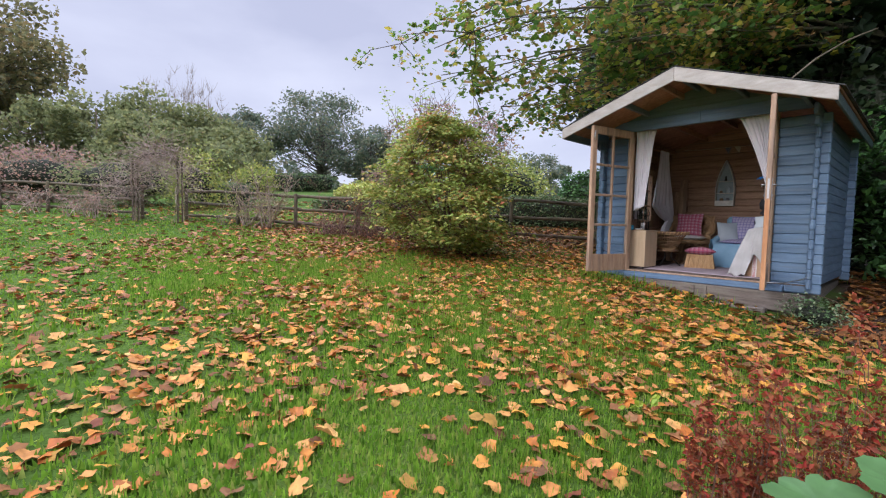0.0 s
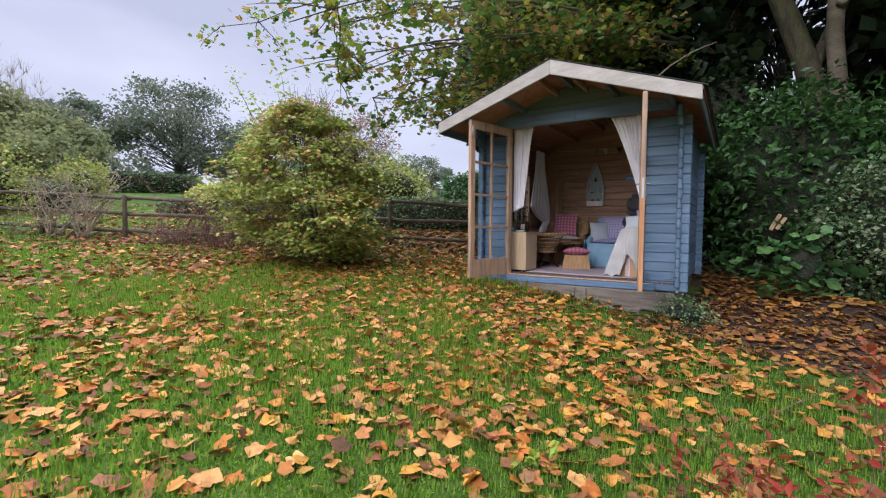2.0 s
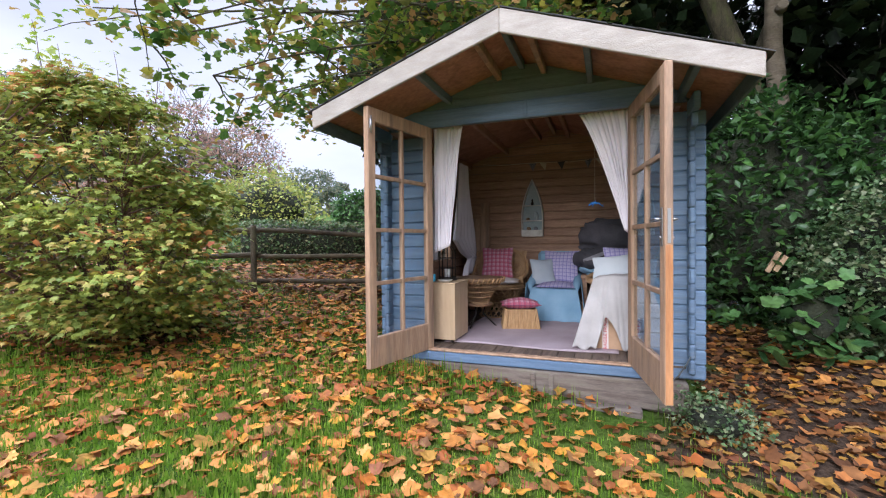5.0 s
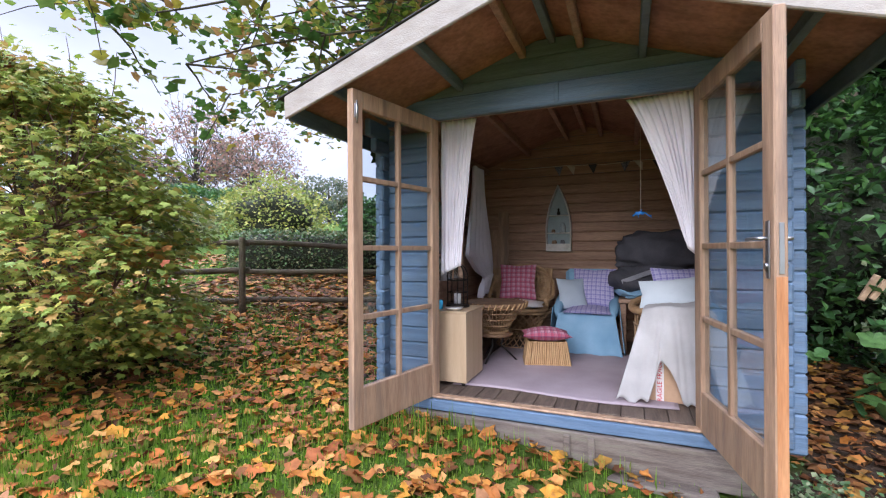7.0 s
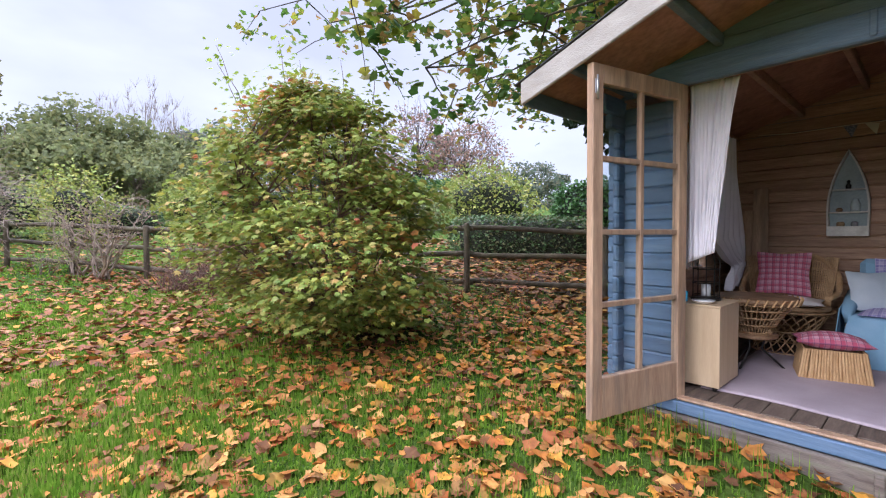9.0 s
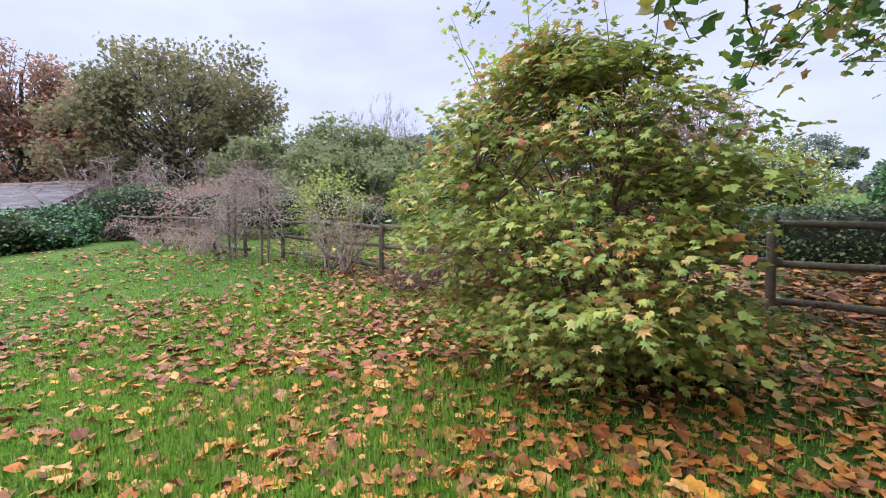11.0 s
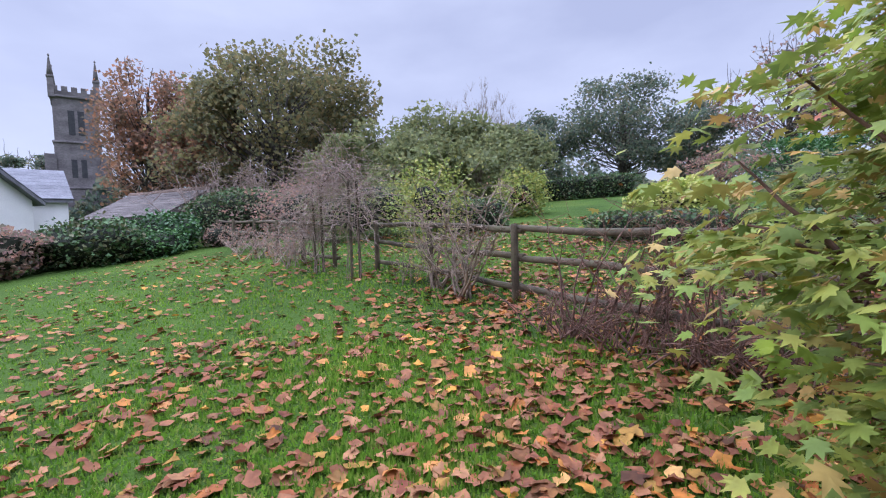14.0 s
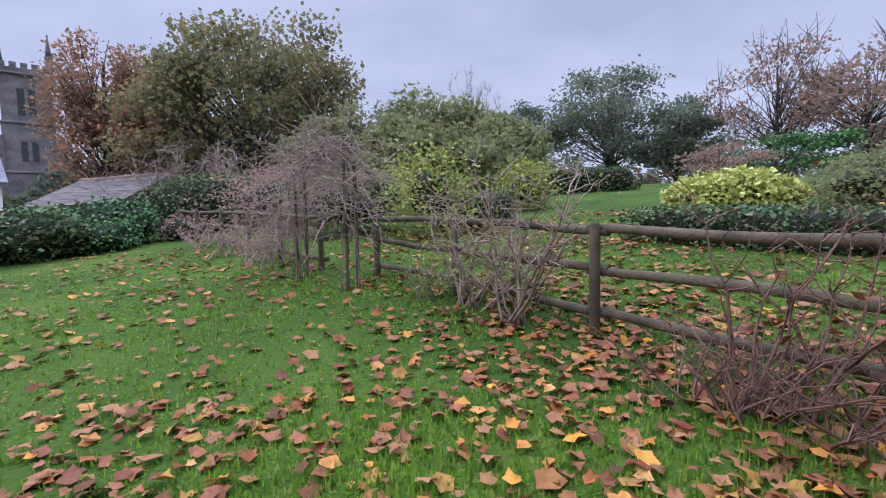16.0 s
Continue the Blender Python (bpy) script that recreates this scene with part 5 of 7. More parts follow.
def build_maple():
    """The tall maple behind the summerhouse, whose boughs reach out over it and the fence."""
    r = np.random.default_rng(5)
    e = thing("maple", (-0.4, 12.6, float(ground_z(-0.4, 12.6))), "tall maple with turning leaves on long overhanging boughs", "tree")
    z = float(ground_z(-0.4, 12.6))
    trunk = wander((-0.4, 12.6, z - 0.2), (-0.9, 12.3, 12.5), 12, 0.05, r)
    paths, radii, pts = [trunk], [(0.30, 0.12)], []
    boughs = [((-8.2, 7.7, 5.7), 5), ((-7.0, 8.2, 4.7), 5), ((-6.0, 9.3, 4.25), 4), ((-7.6, 7.2, 7.0), 6), ((-5.6, 8.8, 5.7), 5), ((-6.4, 7.4, 6.2), 6), ((-4.6, 9.6, 4.7), 4), ((-4.6, 8.3, 7.0), 6), ((-3.6, 9.8, 5.3), 5), ((-6.6, 10.6, 5.4), 5), ((-3.1, 8.6, 6.6), 6), ((-2.3, 9.9, 6.0), 6), ((-5.0, 6.6, 7.6), 7), ((-9.6, 6.1, 5.5), 6), ((-6.8, 7.0, 5.2), 5), ((-7.4, 9.0, 4.1), 4), ((-5.2, 8.6, 4.4), 4), ((-6.2, 6.2, 6.9), 7), ((-5.3, 4.5, 3.95), 4), ((-6.6, 5.8, 4.15), 4), ((-5.75, 5.74, 3.65), 4), ((-5.47, 6.28, 3.45), 4), ((-5.3, 6.9, 4.1), 4), ((-4.96, 7.09, 3.5), 4), ((-4.8, 7.76, 4.5), 4), ((-5.2, 5.73, 3.75), 4), ((-5.98, 7.25, 3.55), 4), ((-5.6, 5.6, 4.4), 4), ((-7.2, 9.9, 3.9), 4), ((-5.0, 5.4, 4.7), 5)]
    for tip, k in boughs:
        b = wander(trunk[k], tip, 14, 0.10, r, 0.55)
        paths.append(b)
        radii.append((0.042, 0.007))
        for _ in range(15):
            s = b[r.integers(5, 14)]
            q = s + r.normal(0, 1, 3) * (0.55, 0.55, 0.28) + (0, 0, -0.22)
            t = wander(s, q, 6, 0.12, r, 0.3)
            paths.append(t)
            radii.append((0.012, 0.003))
            pts += [t[2], t[3], t[4], t[5], t[5]]
    v, f = tubes(paths, radii, 6)
    part("trunk", big_mesh("trunk", v, f, [M["bark"]], True), e)
    pts = np.array(pts)
    n = 12500
    p = pts[r.integers(0, len(pts), n)] + r.normal(0, 1, (n, 3)) * (0.13, 0.13, 0.10)
    v, f = spread(LEAF, p, turns(n, -1.1, 1.1, r), (r.uniform(0.08, 0.165, n))[:, None])
    part("foliage", big_mesh("foliage", v, f, [M["maple"]]), e)


def build_forked_tree():
    """The big mossy tree on the bank: two stems that fork low, one with a pale pruned limb."""
    r = np.random.default_rng(9)
    z = float(ground_z(1.3, 11.4))
    e = thing("forked_tree", (1.3, 11.4, z), "large mossy forked tree trunk on the bank", "tree")
    a = np.array([(1.45, 11.4, z - 0.2), (1.38, 11.4, 1.6), (1.25, 11.4, 3.0), (0.95, 11.45, 4.4), (0.45, 11.5, 5.9), (0.15, 11.6, 8.5), (0.0, 11.8, 12.0)])
    b = np.array([(1.40, 11.35, 2.6), (1.42, 11.3, 3.6), (1.30, 11.25, 4.8), (1.32, 11.2, 6.5), (1.45, 11.1, 10.0)])
    c = np.array([(1.05, 11.5, 4.3), (1.5, 11.7, 5.6), (2.3, 12.0, 8.0), (2.8, 12.2, 11.0)])
    for q in (a, b, c):
        q[:, 0] -= 0.35
    v, f = tubes([a, c], [(0.26, 0.14), (0.11, 0.05)], 12)
    part("trunk", big_mesh("trunk", v, f, [M["bark"]], True), e, "moss-covered main stem")
    s = Shape()
    s.tube([tuple(q) for q in b], 0.15, 0.11, 12)
    s.tube([(1.01, 11.1, 5.25), (1.01, 10.98, 5.28)], 0.085, 0.075, 12)
    part("limb", s.mesh("limb", M["bark_pale"]), e, "pale limb with a pruned knot")
    # crown added overhead, out of view, to cast shade on the bank and lawn
    c = r.normal(0, 1, (70, 3)) * (2.6, 2.0, 1.2) + (2.2, 7.6, 9.6)
    v, f = tubes([wander(a[5], q, 6, 0.12, r) for q in c], [(0.05, 0.01)] * 70, 4)
    part("bough", big_mesh("bough", v, f, [M["bark"]], True), e)
    p = c[r.integers(0, 70, 9000)] + np.clip(r.normal(0, 1, (9000, 3)), -1.6, 1.6) * (0.6, 0.6, 0.35)
    v, f = spread(CARD, p, turns(9000, -0.9, 0.9, r), r.uniform(0.2, 0.42, 9000)[:, None])
    part("crown", big_mesh("crown", v, f, [M["laurel"]]), e)


def build_near_plants():
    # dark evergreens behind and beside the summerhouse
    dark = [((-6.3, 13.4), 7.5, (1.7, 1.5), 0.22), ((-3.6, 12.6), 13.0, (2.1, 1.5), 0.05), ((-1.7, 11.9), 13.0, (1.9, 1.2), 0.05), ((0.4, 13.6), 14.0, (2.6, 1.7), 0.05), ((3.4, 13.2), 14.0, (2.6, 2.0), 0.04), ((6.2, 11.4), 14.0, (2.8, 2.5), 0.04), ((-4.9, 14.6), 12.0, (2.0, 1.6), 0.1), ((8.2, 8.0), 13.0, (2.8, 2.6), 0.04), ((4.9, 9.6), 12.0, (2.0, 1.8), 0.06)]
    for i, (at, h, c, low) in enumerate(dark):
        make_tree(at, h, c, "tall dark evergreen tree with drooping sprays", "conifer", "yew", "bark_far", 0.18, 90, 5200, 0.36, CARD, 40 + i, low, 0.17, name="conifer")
    # laurel and small-leaved evergreens on the bank
    make_bush((0.35, 9.9), (1.4, 0.8, 1.55), "glossy green laurel bush behind the summerhouse", "laurel", leaves=7500, size=0.14, seed=3, name="laurel", fuzz=0.2, amount=0.4, core=0.74)
    make_bush((2.5, 10.0), (1.6, 0.9, 1.75), "glossy green laurel bush on the bank", "laurel", leaves=7500, size=0.14, seed=4, name="laurel", fuzz=0.2, amount=0.4, core=0.74)
    make_bush((1.55, 8.55), (1.05, 0.75, 1.0), "small-leaved dark evergreen bush", "euonymus", leaves=16000, size=0.058, seed=5, name="evergreen_bush", fuzz=0.12, amount=0.4, core=0.78)
    make_bush((3.1, 7.9), (1.1, 1.0, 1.05), "small-leaved dark evergreen bush", "euonymus", leaves=13000, size=0.058, seed=6, name="evergreen_bush", fuzz=0.12, amount=0.4, core=0.78)
    make_bush((4.6, 6.4), (1.3, 1.3, 1.2), "dark evergreen bush at the lawn edge", "euonymus", leaves=5000, size=0.06, seed=8, name="evergreen_bush", fuzz=0.10, amount=0.3)
    make_bush((0.28, 7.80), (0.40, 0.2, 0.42), "low plant with broad round green leaves", "ivy", leaves=130, size=0.14, seed=7, name="broad_leaved_plant", tpl=round_leaf(), core=0.5, fuzz=0.14, rise=0.06, tilt=(0.3, 1.1))
    make_bush((-0.85, 6.12), (0.28, 0.2, 0.15), "small dark creeping plant at the plinth", "euonymus", leaves=900, size=0.035, seed=17, name="creeper", core=0.6, fuzz=0.06)
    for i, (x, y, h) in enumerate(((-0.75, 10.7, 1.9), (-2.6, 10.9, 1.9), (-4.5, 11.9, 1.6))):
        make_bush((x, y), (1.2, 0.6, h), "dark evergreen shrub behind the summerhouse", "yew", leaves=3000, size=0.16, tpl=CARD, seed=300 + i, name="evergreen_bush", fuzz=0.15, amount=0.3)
    # two sawn offcuts lodged in the bush
    e = thing("timber_offcuts", (-0.02, 8.2, 1.3), "pair of pale timber offcuts hung on the bush", "offcuts")
    for k in (0, 1):
        s = Shape()
        s.box(-0.022, 0.022, -0.016, 0.016, -0.115 + 0.03 * k, 0.115 - 0.02 * k, 0.006, pose(0.02 + 0.06 * k, 8.0, 1.42 - 0.02 * k, 10, 24 + 6 * k, 10))
        part("offcut", s.mesh("offcut", M["stump"]), e)
    # dry russet plants and broad leaves in the near corner
    r = np.random.default_rng(31)
    for i, (x, y, h) in enumerate(((-0.50, 1.64, 0.60), (-0.40, 1.80, 0.74), (-0.26, 1.74, 0.82), (-0.12, 1.88, 0.90), (0.04, 1.72, 0.90), (0.16, 1.95, 0.95))):
        e = make_bare_shrub((x, y), h, 0.2, "dry russet seed heads of a spent border plant", 13, 60 + i, "twig_red", 0.0045, 6, "border_plant", "plant", "sedum", 1700, 0.026, None, 0.0, 0.12, 0.12)
    e = thing("broad_leaved_plant", (0.0, 1.3, float(ground_z(0.0, 1.3))), "large lobed green leaves at the border edge", "plant")
    ps = np.array([(-0.17, 1.26, 0.71), (-0.04, 1.36, 0.765), (0.03, 1.20, 0.70), (0.15, 1.36, 0.765), (-0.10, 1.12, 0.62), (0.17, 1.20, 0.68)])
    v, f = spread(round_leaf(), ps, turns(6, 0.1, 0.5, r), np.array([0.20, 0.18, 0.19, 0.175, 0.16, 0.17])[:, None])
    part("leaf", big_mesh("leaf", v, f, [M["bigleaf"]], True), e)
    v, f = tubes([wander((0.0, 1.3, float(ground_z(0.0, 1.3))), p, 5, 0.05, r) for p in ps], [(0.008, 0.004)] * 6, 5)
    part("stalk", big_mesh("stalk", v, f, [M["bigleaf"]], True), e)
    # lime shoots among the leaves by the border
    make_bare_shrub((-1.25, 2.75), 0.16, 0.3, "young lime-green maple seedling in the grass", 5, 77, "twig", 0.003, 2, "seedling", "seedling", "acer_lime", 40, 0.06, None, 0.0)
    # shrubs in front of the fence
    make_bare_shrub((-10.64, 4.0), 1.32, 1.5, "bare pruned shrub with pale forked stems", 10, 81, "twig", 0.021, 9, arch=-0.15, foot=0.04, leaf="russet", leaves=260, size=0.035)
    make_bare_shrub((-11.2, 3.77), 1.28, 1.7, "bare pruned shrub with many grey twigs", 10, 82, "twig", 0.020, 9, arch=-0.15, foot=0.045, leaf="yellowgreen", leaves=520, size=0.04)
    make_bare_shrub((-11.75, 3.35), 0.5, 0.7, "low leafless twiggy shrub in the grass", 10, 83, "twig", 0.010, 5, leaf="yellowgreen", leaves=160, size=0.04, arch=0.1)
    make_bare_shrub((-8.55, 5.15), 1.05, 1.1, "dense dead bramble of red-brown stems", 26, 84, "twig_red", 0.012, 6, "bramble", "bramble", "litter", 120, 0.06, (0.55, 0.45), 0.5)
    make_bare_shrub((-7.75, 5.75), 1.0, 1.0, "tangled dead bramble of brown stems", 22, 85, "twig_red", 0.012, 6, "bramble", "bramble", "litter", 100, 0.06, (0.5, 0.45), 0.5)
    make_bare_shrub((-8.3, 5.2), 0.42, 1.5, "low heap of cut brown stems", 150, 86, "twig_red", 0.009, 3, "brushwood", "brushwood", None, 0, 0.05, (0.9, 0.7), 0.8)
    make_bare_shrub((-5.5, 7.4), 0.45, 0.9, "small dry weed by the fence", 14, 87, "twig_red", 0.004, 5, "weed", "weed", "litter", 120, 0.04, (0.6, -0.1), 0.0)
    make_bare_shrub((-4.2, 8.7), 0.55, 0.8, "small dry weed by the fence", 14, 88, "twig", 0.004, 5, "weed", "weed", "euonymus", 300, 0.04, (0.6, -0.3), 0.0)
    for i, (x, y) in enumerate(((-15.0, 0.75), (-16.2, -0.1), (-17.6, -1.0), (-14.4, 1.2))):
        make_bare_shrub((x, y), 0.62, 1.2, "straggling brown shrub at the fence", 12, 90 + i, "twig_pink", 0.014, 6, leaf="russet", leaves=500, size=0.05, arch=0.2)


def build_arch():
    """The rose arch over the gap in the fence: four posts, hoops and a mat of bare climbing stems."""
    r = np.random.default_rng(12)
    a, b = np.array([-13.50, 1.86]), np.array([-12.46, 2.62])
    out = np.array([0.5, -0.72]) * 0.16
    e = thing("rose_arch", (-13.0, 2.2, float(ground_z(-13.0, 2.2))), "rose arch overgrown with bare brown climbing stems", "arch")
    paths, radii = [], []
    legs = []
    for p in (a, a + out, b, b + out):
        g = float(ground_z(p[0], p[1]))
        paths.append(np.array([(p[0], p[1], g - 0.1), (p[0], p[1], g + 0.8), (p[0], p[1], g + 1.5)]))
        radii.append((0.024, 0.02))
        legs.append((p, g))
    for k in (0.0, 0.5, 1.0):
        pa, pb = a + out * k, b + out * k
        g = float(ground_z(*((pa + pb) / 2)))
        t = np.linspace(0, math.pi, 9)
        paths.append(np.stack([pa[0] + (pb[0] - pa[0]) * (1 - np.cos(t)) / 2, pa[1] + (pb[1] - pa[1]) * (1 - np.cos(t)) / 2, g + 1.34 + 0.36 * np.sin(t)], -1))
        radii.append((0.014, 0.014))
    v, f = tubes(paths, radii, 7)
    part("frame", big_mesh("frame", v, f, [M["fence"]], True), e)
    paths, radii = [], []
    for i in range(760):
        s = r.uniform(-0.5, 1.2)
        k = r.uniform(-1.2, 2.2)
        g = float(ground_z(-13, 2.2))
        c = a + (b - a) * np.clip(s, -0.55, 1.3) + out * k
        hgt = 0.25 + 1.3 * r.random() if (s < 0.1 or s > 0.9) and r.random() < 0.15 else 1.24 + 0.42 * math.sin(max(0, min(1, s)) * math.pi) + r.normal(0, 0.12) - 0.75 * max(0, abs(s - 0.5) - 0.5) - 0.3 * r.random() * (abs(s - 0.5) > 0.45)
        p0 = np.array([c[0], c[1], g + hgt]) + r.normal(0, 0.14, 3)
        q = p0 + np.array([r.normal(0, 0.42), r.normal(0, 0.34), r.normal(-0.02, 0.24)])
        paths.append(wander(p0, q, 6, 0.2, r, 0.5))
        radii.append((0.0055, 0.002))
    for i in range(12):
        p, g = legs[r.integers(0, 4)]
        paths.append(wander((p[0] + r.normal(0, 0.06), p[1] + r.normal(0, 0.06), g), (p[0] + r.normal(0, 0.1), p[1] + r.normal(0, 0.1), g + r.uniform(1.0, 1.8)), 9, 0.12, r))
        radii.append((0.007, 0.003))
    v, f = tubes(paths, radii, 3)
    part("climber", big_mesh("climber", v, f, [M["twig_pink"]], True), e, "bare brown climbing stems")
    tips = np.array([p[-1] for p in paths[:760]])
    n = 1500
    p = tips[r.integers(0, 760, n)] + r.normal(0, 0.10, (n, 3))
    v, f = spread(OVAL, p, turns(n, 0.2, 1.4, r), (r.uniform(0.02, 0.045, n))[:, None])
    part("leaves", big_mesh("leaves", v, f, [M["russet"]]), e)


def build_far_plants():
    # shrubs and clipped hedges beyond the fence
    make_bush((-13.9, 8.7), (0.95, 0.95, 0.44), "rounded golden variegated shrub behind the fence", "gold", leaves=6500, size=0.10, core=0.72, seed=101, rise=0.12, fuzz=0.06, amount=0.1, name="golden_shrub")
    make_bush((-12.3, 8.2), (2.2, 0.45, 0.28), "low dark clipped hedge behind the fence", "hedge", "hedge", 6000, 0.07, seed=102, box=True, turn=36, name="hedge", amount=0.06, fuzz=0.04)
    make_bush((-7.8, 10.9), (1.6, 0.55, 0.44), "dark clipped hedge with a brown top", "hedge", "hedge", 6500, 0.065, seed=103, box=True, turn=38, name="hedge", amount=0.06, fuzz=0.05)
    make_bush((-26.3, 11.6), (0.5, 2.6, 0.55), "clipped dark hedge across the far lawn", "hedge", "hedge", 4200, 0.11, seed=104, box=True, turn=-20, name="hedge", amount=0.06, fuzz=0.04)
    make_bush((-17.6, 5.0), (0.9, 1.0, 0.42), "low clipped grey-green hedge block", "hedge", "hedge", 3000, 0.08, seed=105, box=True, name="hedge", amount=0.06, fuzz=0.04)
    make_bush((-22.6, -3.0), (1.0, 2.0, 0.95), "tall dark rounded hedge", "hedge", "hedge", 4500, 0.11, seed=106, name="hedge", amount=0.15, fuzz=0.06)
    for i, (x, y, a, b, c) in enumerate(((-18.6, -5.6, 1.0, 1.6, 0.62), (-20.3, -4.6, 0.9, 1.3, 0.62), (-17.0, -7.4, 1.0, 1.8, 0.70), (-15.6, -9.6, 1.0, 1.9, 0.75))):
        make_bush((x, y), (a, b, c), "dark evergreen border shrub", ("hedge", "laurel", "russet", "hedge")[i], leaves=3200, size=0.12, seed=110 + i, name="border_shrub", amount=0.3, fuzz=0.12)
    make_bush((-19.0, -3.9), (0.55, 0.6, 0.38), "pale grey-green low shrub in the border", "ivy", leaves=1500, size=0.09, seed=118, name="border_shrub", amount=0.3, fuzz=0.1)
    make_bush((-20.5, -2.7), (0.5, 0.6, 0.36), "tawny low shrub in the border", "russet", leaves=1500, size=0.07, seed=119, name="border_shrub", amount=0.3, fuzz=0.1)
    # ivy-covered mound and the shrubs past the acer
    make_bush((-8.0, 14.2), (1.2, 0.9, 0.82), "ivy-covered mound behind the fence", "ivy", leaves=4500, size=0.11, seed=120, name="ivy_mound", fuzz=0.07, amount=0.2)
    make_bush((-11.6, 13.8), (1.9, 1.1, 1.05), "yellow-green loose shrub behind the fence", "yellowgreen", leaves=4500, size=0.10, seed=121, fuzz=0.2, amount=0.35, core=0.7)
    make_bush((-14.4, 12.6), (1.6, 1.1, 0.55), "green loose shrub behind the fence", "willow", leaves=4000, size=0.10, seed=122, fuzz=0.2, amount=0.35, core=0.7)
    make_bush((-16.5, 3.9), (0.8, 0.9, 0.95), "yellowing green shrub past the arch", "yellowgreen", leaves=2600, size=0.09, seed=123, fuzz=0.2, amount=0.35, core=0.45)
    make_bush((-20.4, 7.2), (0.7, 0.8, 0.75), "yellow-green garden shrub by the lawn", "yellowgreen", leaves=2200, size=0.11, seed=124, fuzz=0.16, amount=0.3, core=0.5)
    make_bush((-18.2, 2.2), (1.0, 1.6, 0.85), "grey-green garden shrub past the arch", "willow", leaves=3000, size=0.10, seed=125, fuzz=0.2, amount=0.35, core=0.7)
    make_bush((-20.5, 0.2), (1.0, 1.6, 0.9), "tawny garden shrub behind the fence", "russet", leaves=3000, size=0.09, seed=126, fuzz=0.2, amount=0.35, core=0.6)
    # grey-green willows
    for i, (x, y, h, c) in enumerate(((-28.0, 2.2, 4.9, 1.9), (-28.7, 4.6, 5.7, 2.0), (-28.6, 7.0, 4.8, 2.1), (-27.8, 8.7, 4.0, 1.6), (-25.0, 3.8, 3.7, 1.7), (-24.6, 6.4, 3.4, 1.7), (-27.9, 0.2, 4.5, 1.8))):
        make_tree((x, y), h, (c, c), "bushy grey-green willow at the garden edge", "willow", "willow", "twig", 0.10, 60, 5000, 0.21, CARD, 130 + i, 0.03, 0.20, name="willow")
    make_bush((-22.3, -0.5), (1.6, 3.2, 0.9), "grey leafless shrubs massed behind the fence", "russet", leaves=2600, size=0.12, seed=140, fuzz=0.25, amount=0.4, core=0.6)
    for i, (x, y) in enumerate(((-28.0, -4.2), (-28.6, -1.6), (-27.6, -6.4))):
        make_bare_shrub((x, y), 3.0, 3.0, "tall leafless grey shrub behind the hedge", 20, 190 + i, "twig_pink", 0.05, 9, arch=0.1)
    # field trees
    make_tree((-33.1, -4.3), 10.9, (5.3, 5.3), "huge broad oak turning brown and gold", leaf="oak_gold", trunk=0.5, clusters=190, leaves=25000, size=0.26, seed=150, low=0.0, spread_k=0.125)
    make_tree((-38.3, -14.5), 12.2, (3.3, 3.3), "copper beech with thinning russet leaves", leaf="beech_leaf", trunk=0.35, clusters=100, leaves=12000, size=0.26, seed=151, low=0.0, spread_k=0.15, bare=0.12, twigs=1)
    make_tree((-34.7, -8.9), 9.3, (2.7, 2.6), "copper beech with thinning brown leaves", leaf="beech_leaf", trunk=0.3, clusters=80, leaves=9500, size=0.25, seed=152, low=0.0, spread_k=0.13, twigs=1)
    make_tree((-45.6, 23.1), 10.8, (5.6, 5.8), "spreading dark green oak in the field", leaf="oak", trunk=0.5, clusters=100, leaves=13000, size=0.28, seed=153, low=0.12, spread_k=0.15)
    make_tree((-50.0, 15.5), 9.2, (4.6, 4.0), "dark green oak in the field", leaf="oak", trunk=0.4, clusters=70, leaves=9000, size=0.29, seed=154, low=0.05, spread_k=0.13)
    make_tree((-40.7, 26.3), 7.0, (3.4, 3.4), "dark green field tree behind the lawn", leaf="oak", trunk=0.3, clusters=70, leaves=8000, size=0.28, seed=155, low=0.05, spread_k=0.14)
    make_tree((-35.6, 30.2), 10.1, (3.9, 4.0), "half-bare tree with thin purple-brown leaves", leaf="russet", trunk=0.24, clusters=80, leaves=3400, size=0.24, seed=156, low=0.15, spread_k=0.13, twigs=4, bark="bark_far")
    make_tree((-31.8, 32.8), 8.4, (4.2, 4.2), "half-bare russet tree over the shrubs", leaf="russet", trunk=0.2, clusters=90, leaves=4200, size=0.24, seed=157, low=0.1, spread_k=0.13, twigs=3, bark="bark_far")
    make_tree((-21.0, 29.0), 3.6, (1.9, 1.9), "dark conifer past the shrubs", "conifer", "oak", trunk=0.14, clusters=50, leaves=4000, size=0.2, seed=158, low=0.03, spread_k=0.16, name="conifer")
    make_tree((-30.0, 25.5), 2.7, (2.8, 2.8), "green rounded garden tree", leaf="ivy", trunk=0.14, clusters=50, leaves=4500, size=0.2, seed=159, low=0.02, spread_k=0.18)
    make_tree((-27.0, 19.0), 2.0, (1.6, 1.6), "purple leafless shrubby tree", leaf="russet", trunk=0.10, clusters=40, leaves=1500, size=0.14, seed=160, low=0.05, spread_k=0.18, twigs=3, bark="twig_red")
    for i, (x, y, h) in enumerate(((-44.5, 9.6, 10.8), (-44.8, 11.6, 10.2), (-46, 7.4, 9.6), (-47, 12.6, 8.6))):
        make_tree((x, y), h, (1.5, 1.5), "tall bare poplar with fine upright twigs", leaf="russet", trunk=0.10, clusters=50, leaves=0, seed=170 + i, low=0.2, twigs=6, bark="twig", name="poplar")
    make_tree((-75, -52), 12, (5, 5), "distant half-bare dark tree", leaf="oak", trunk=0.4, clusters=60, leaves=3000, size=0.5, seed=180, low=0.2, spread_k=0.10, twigs=3)
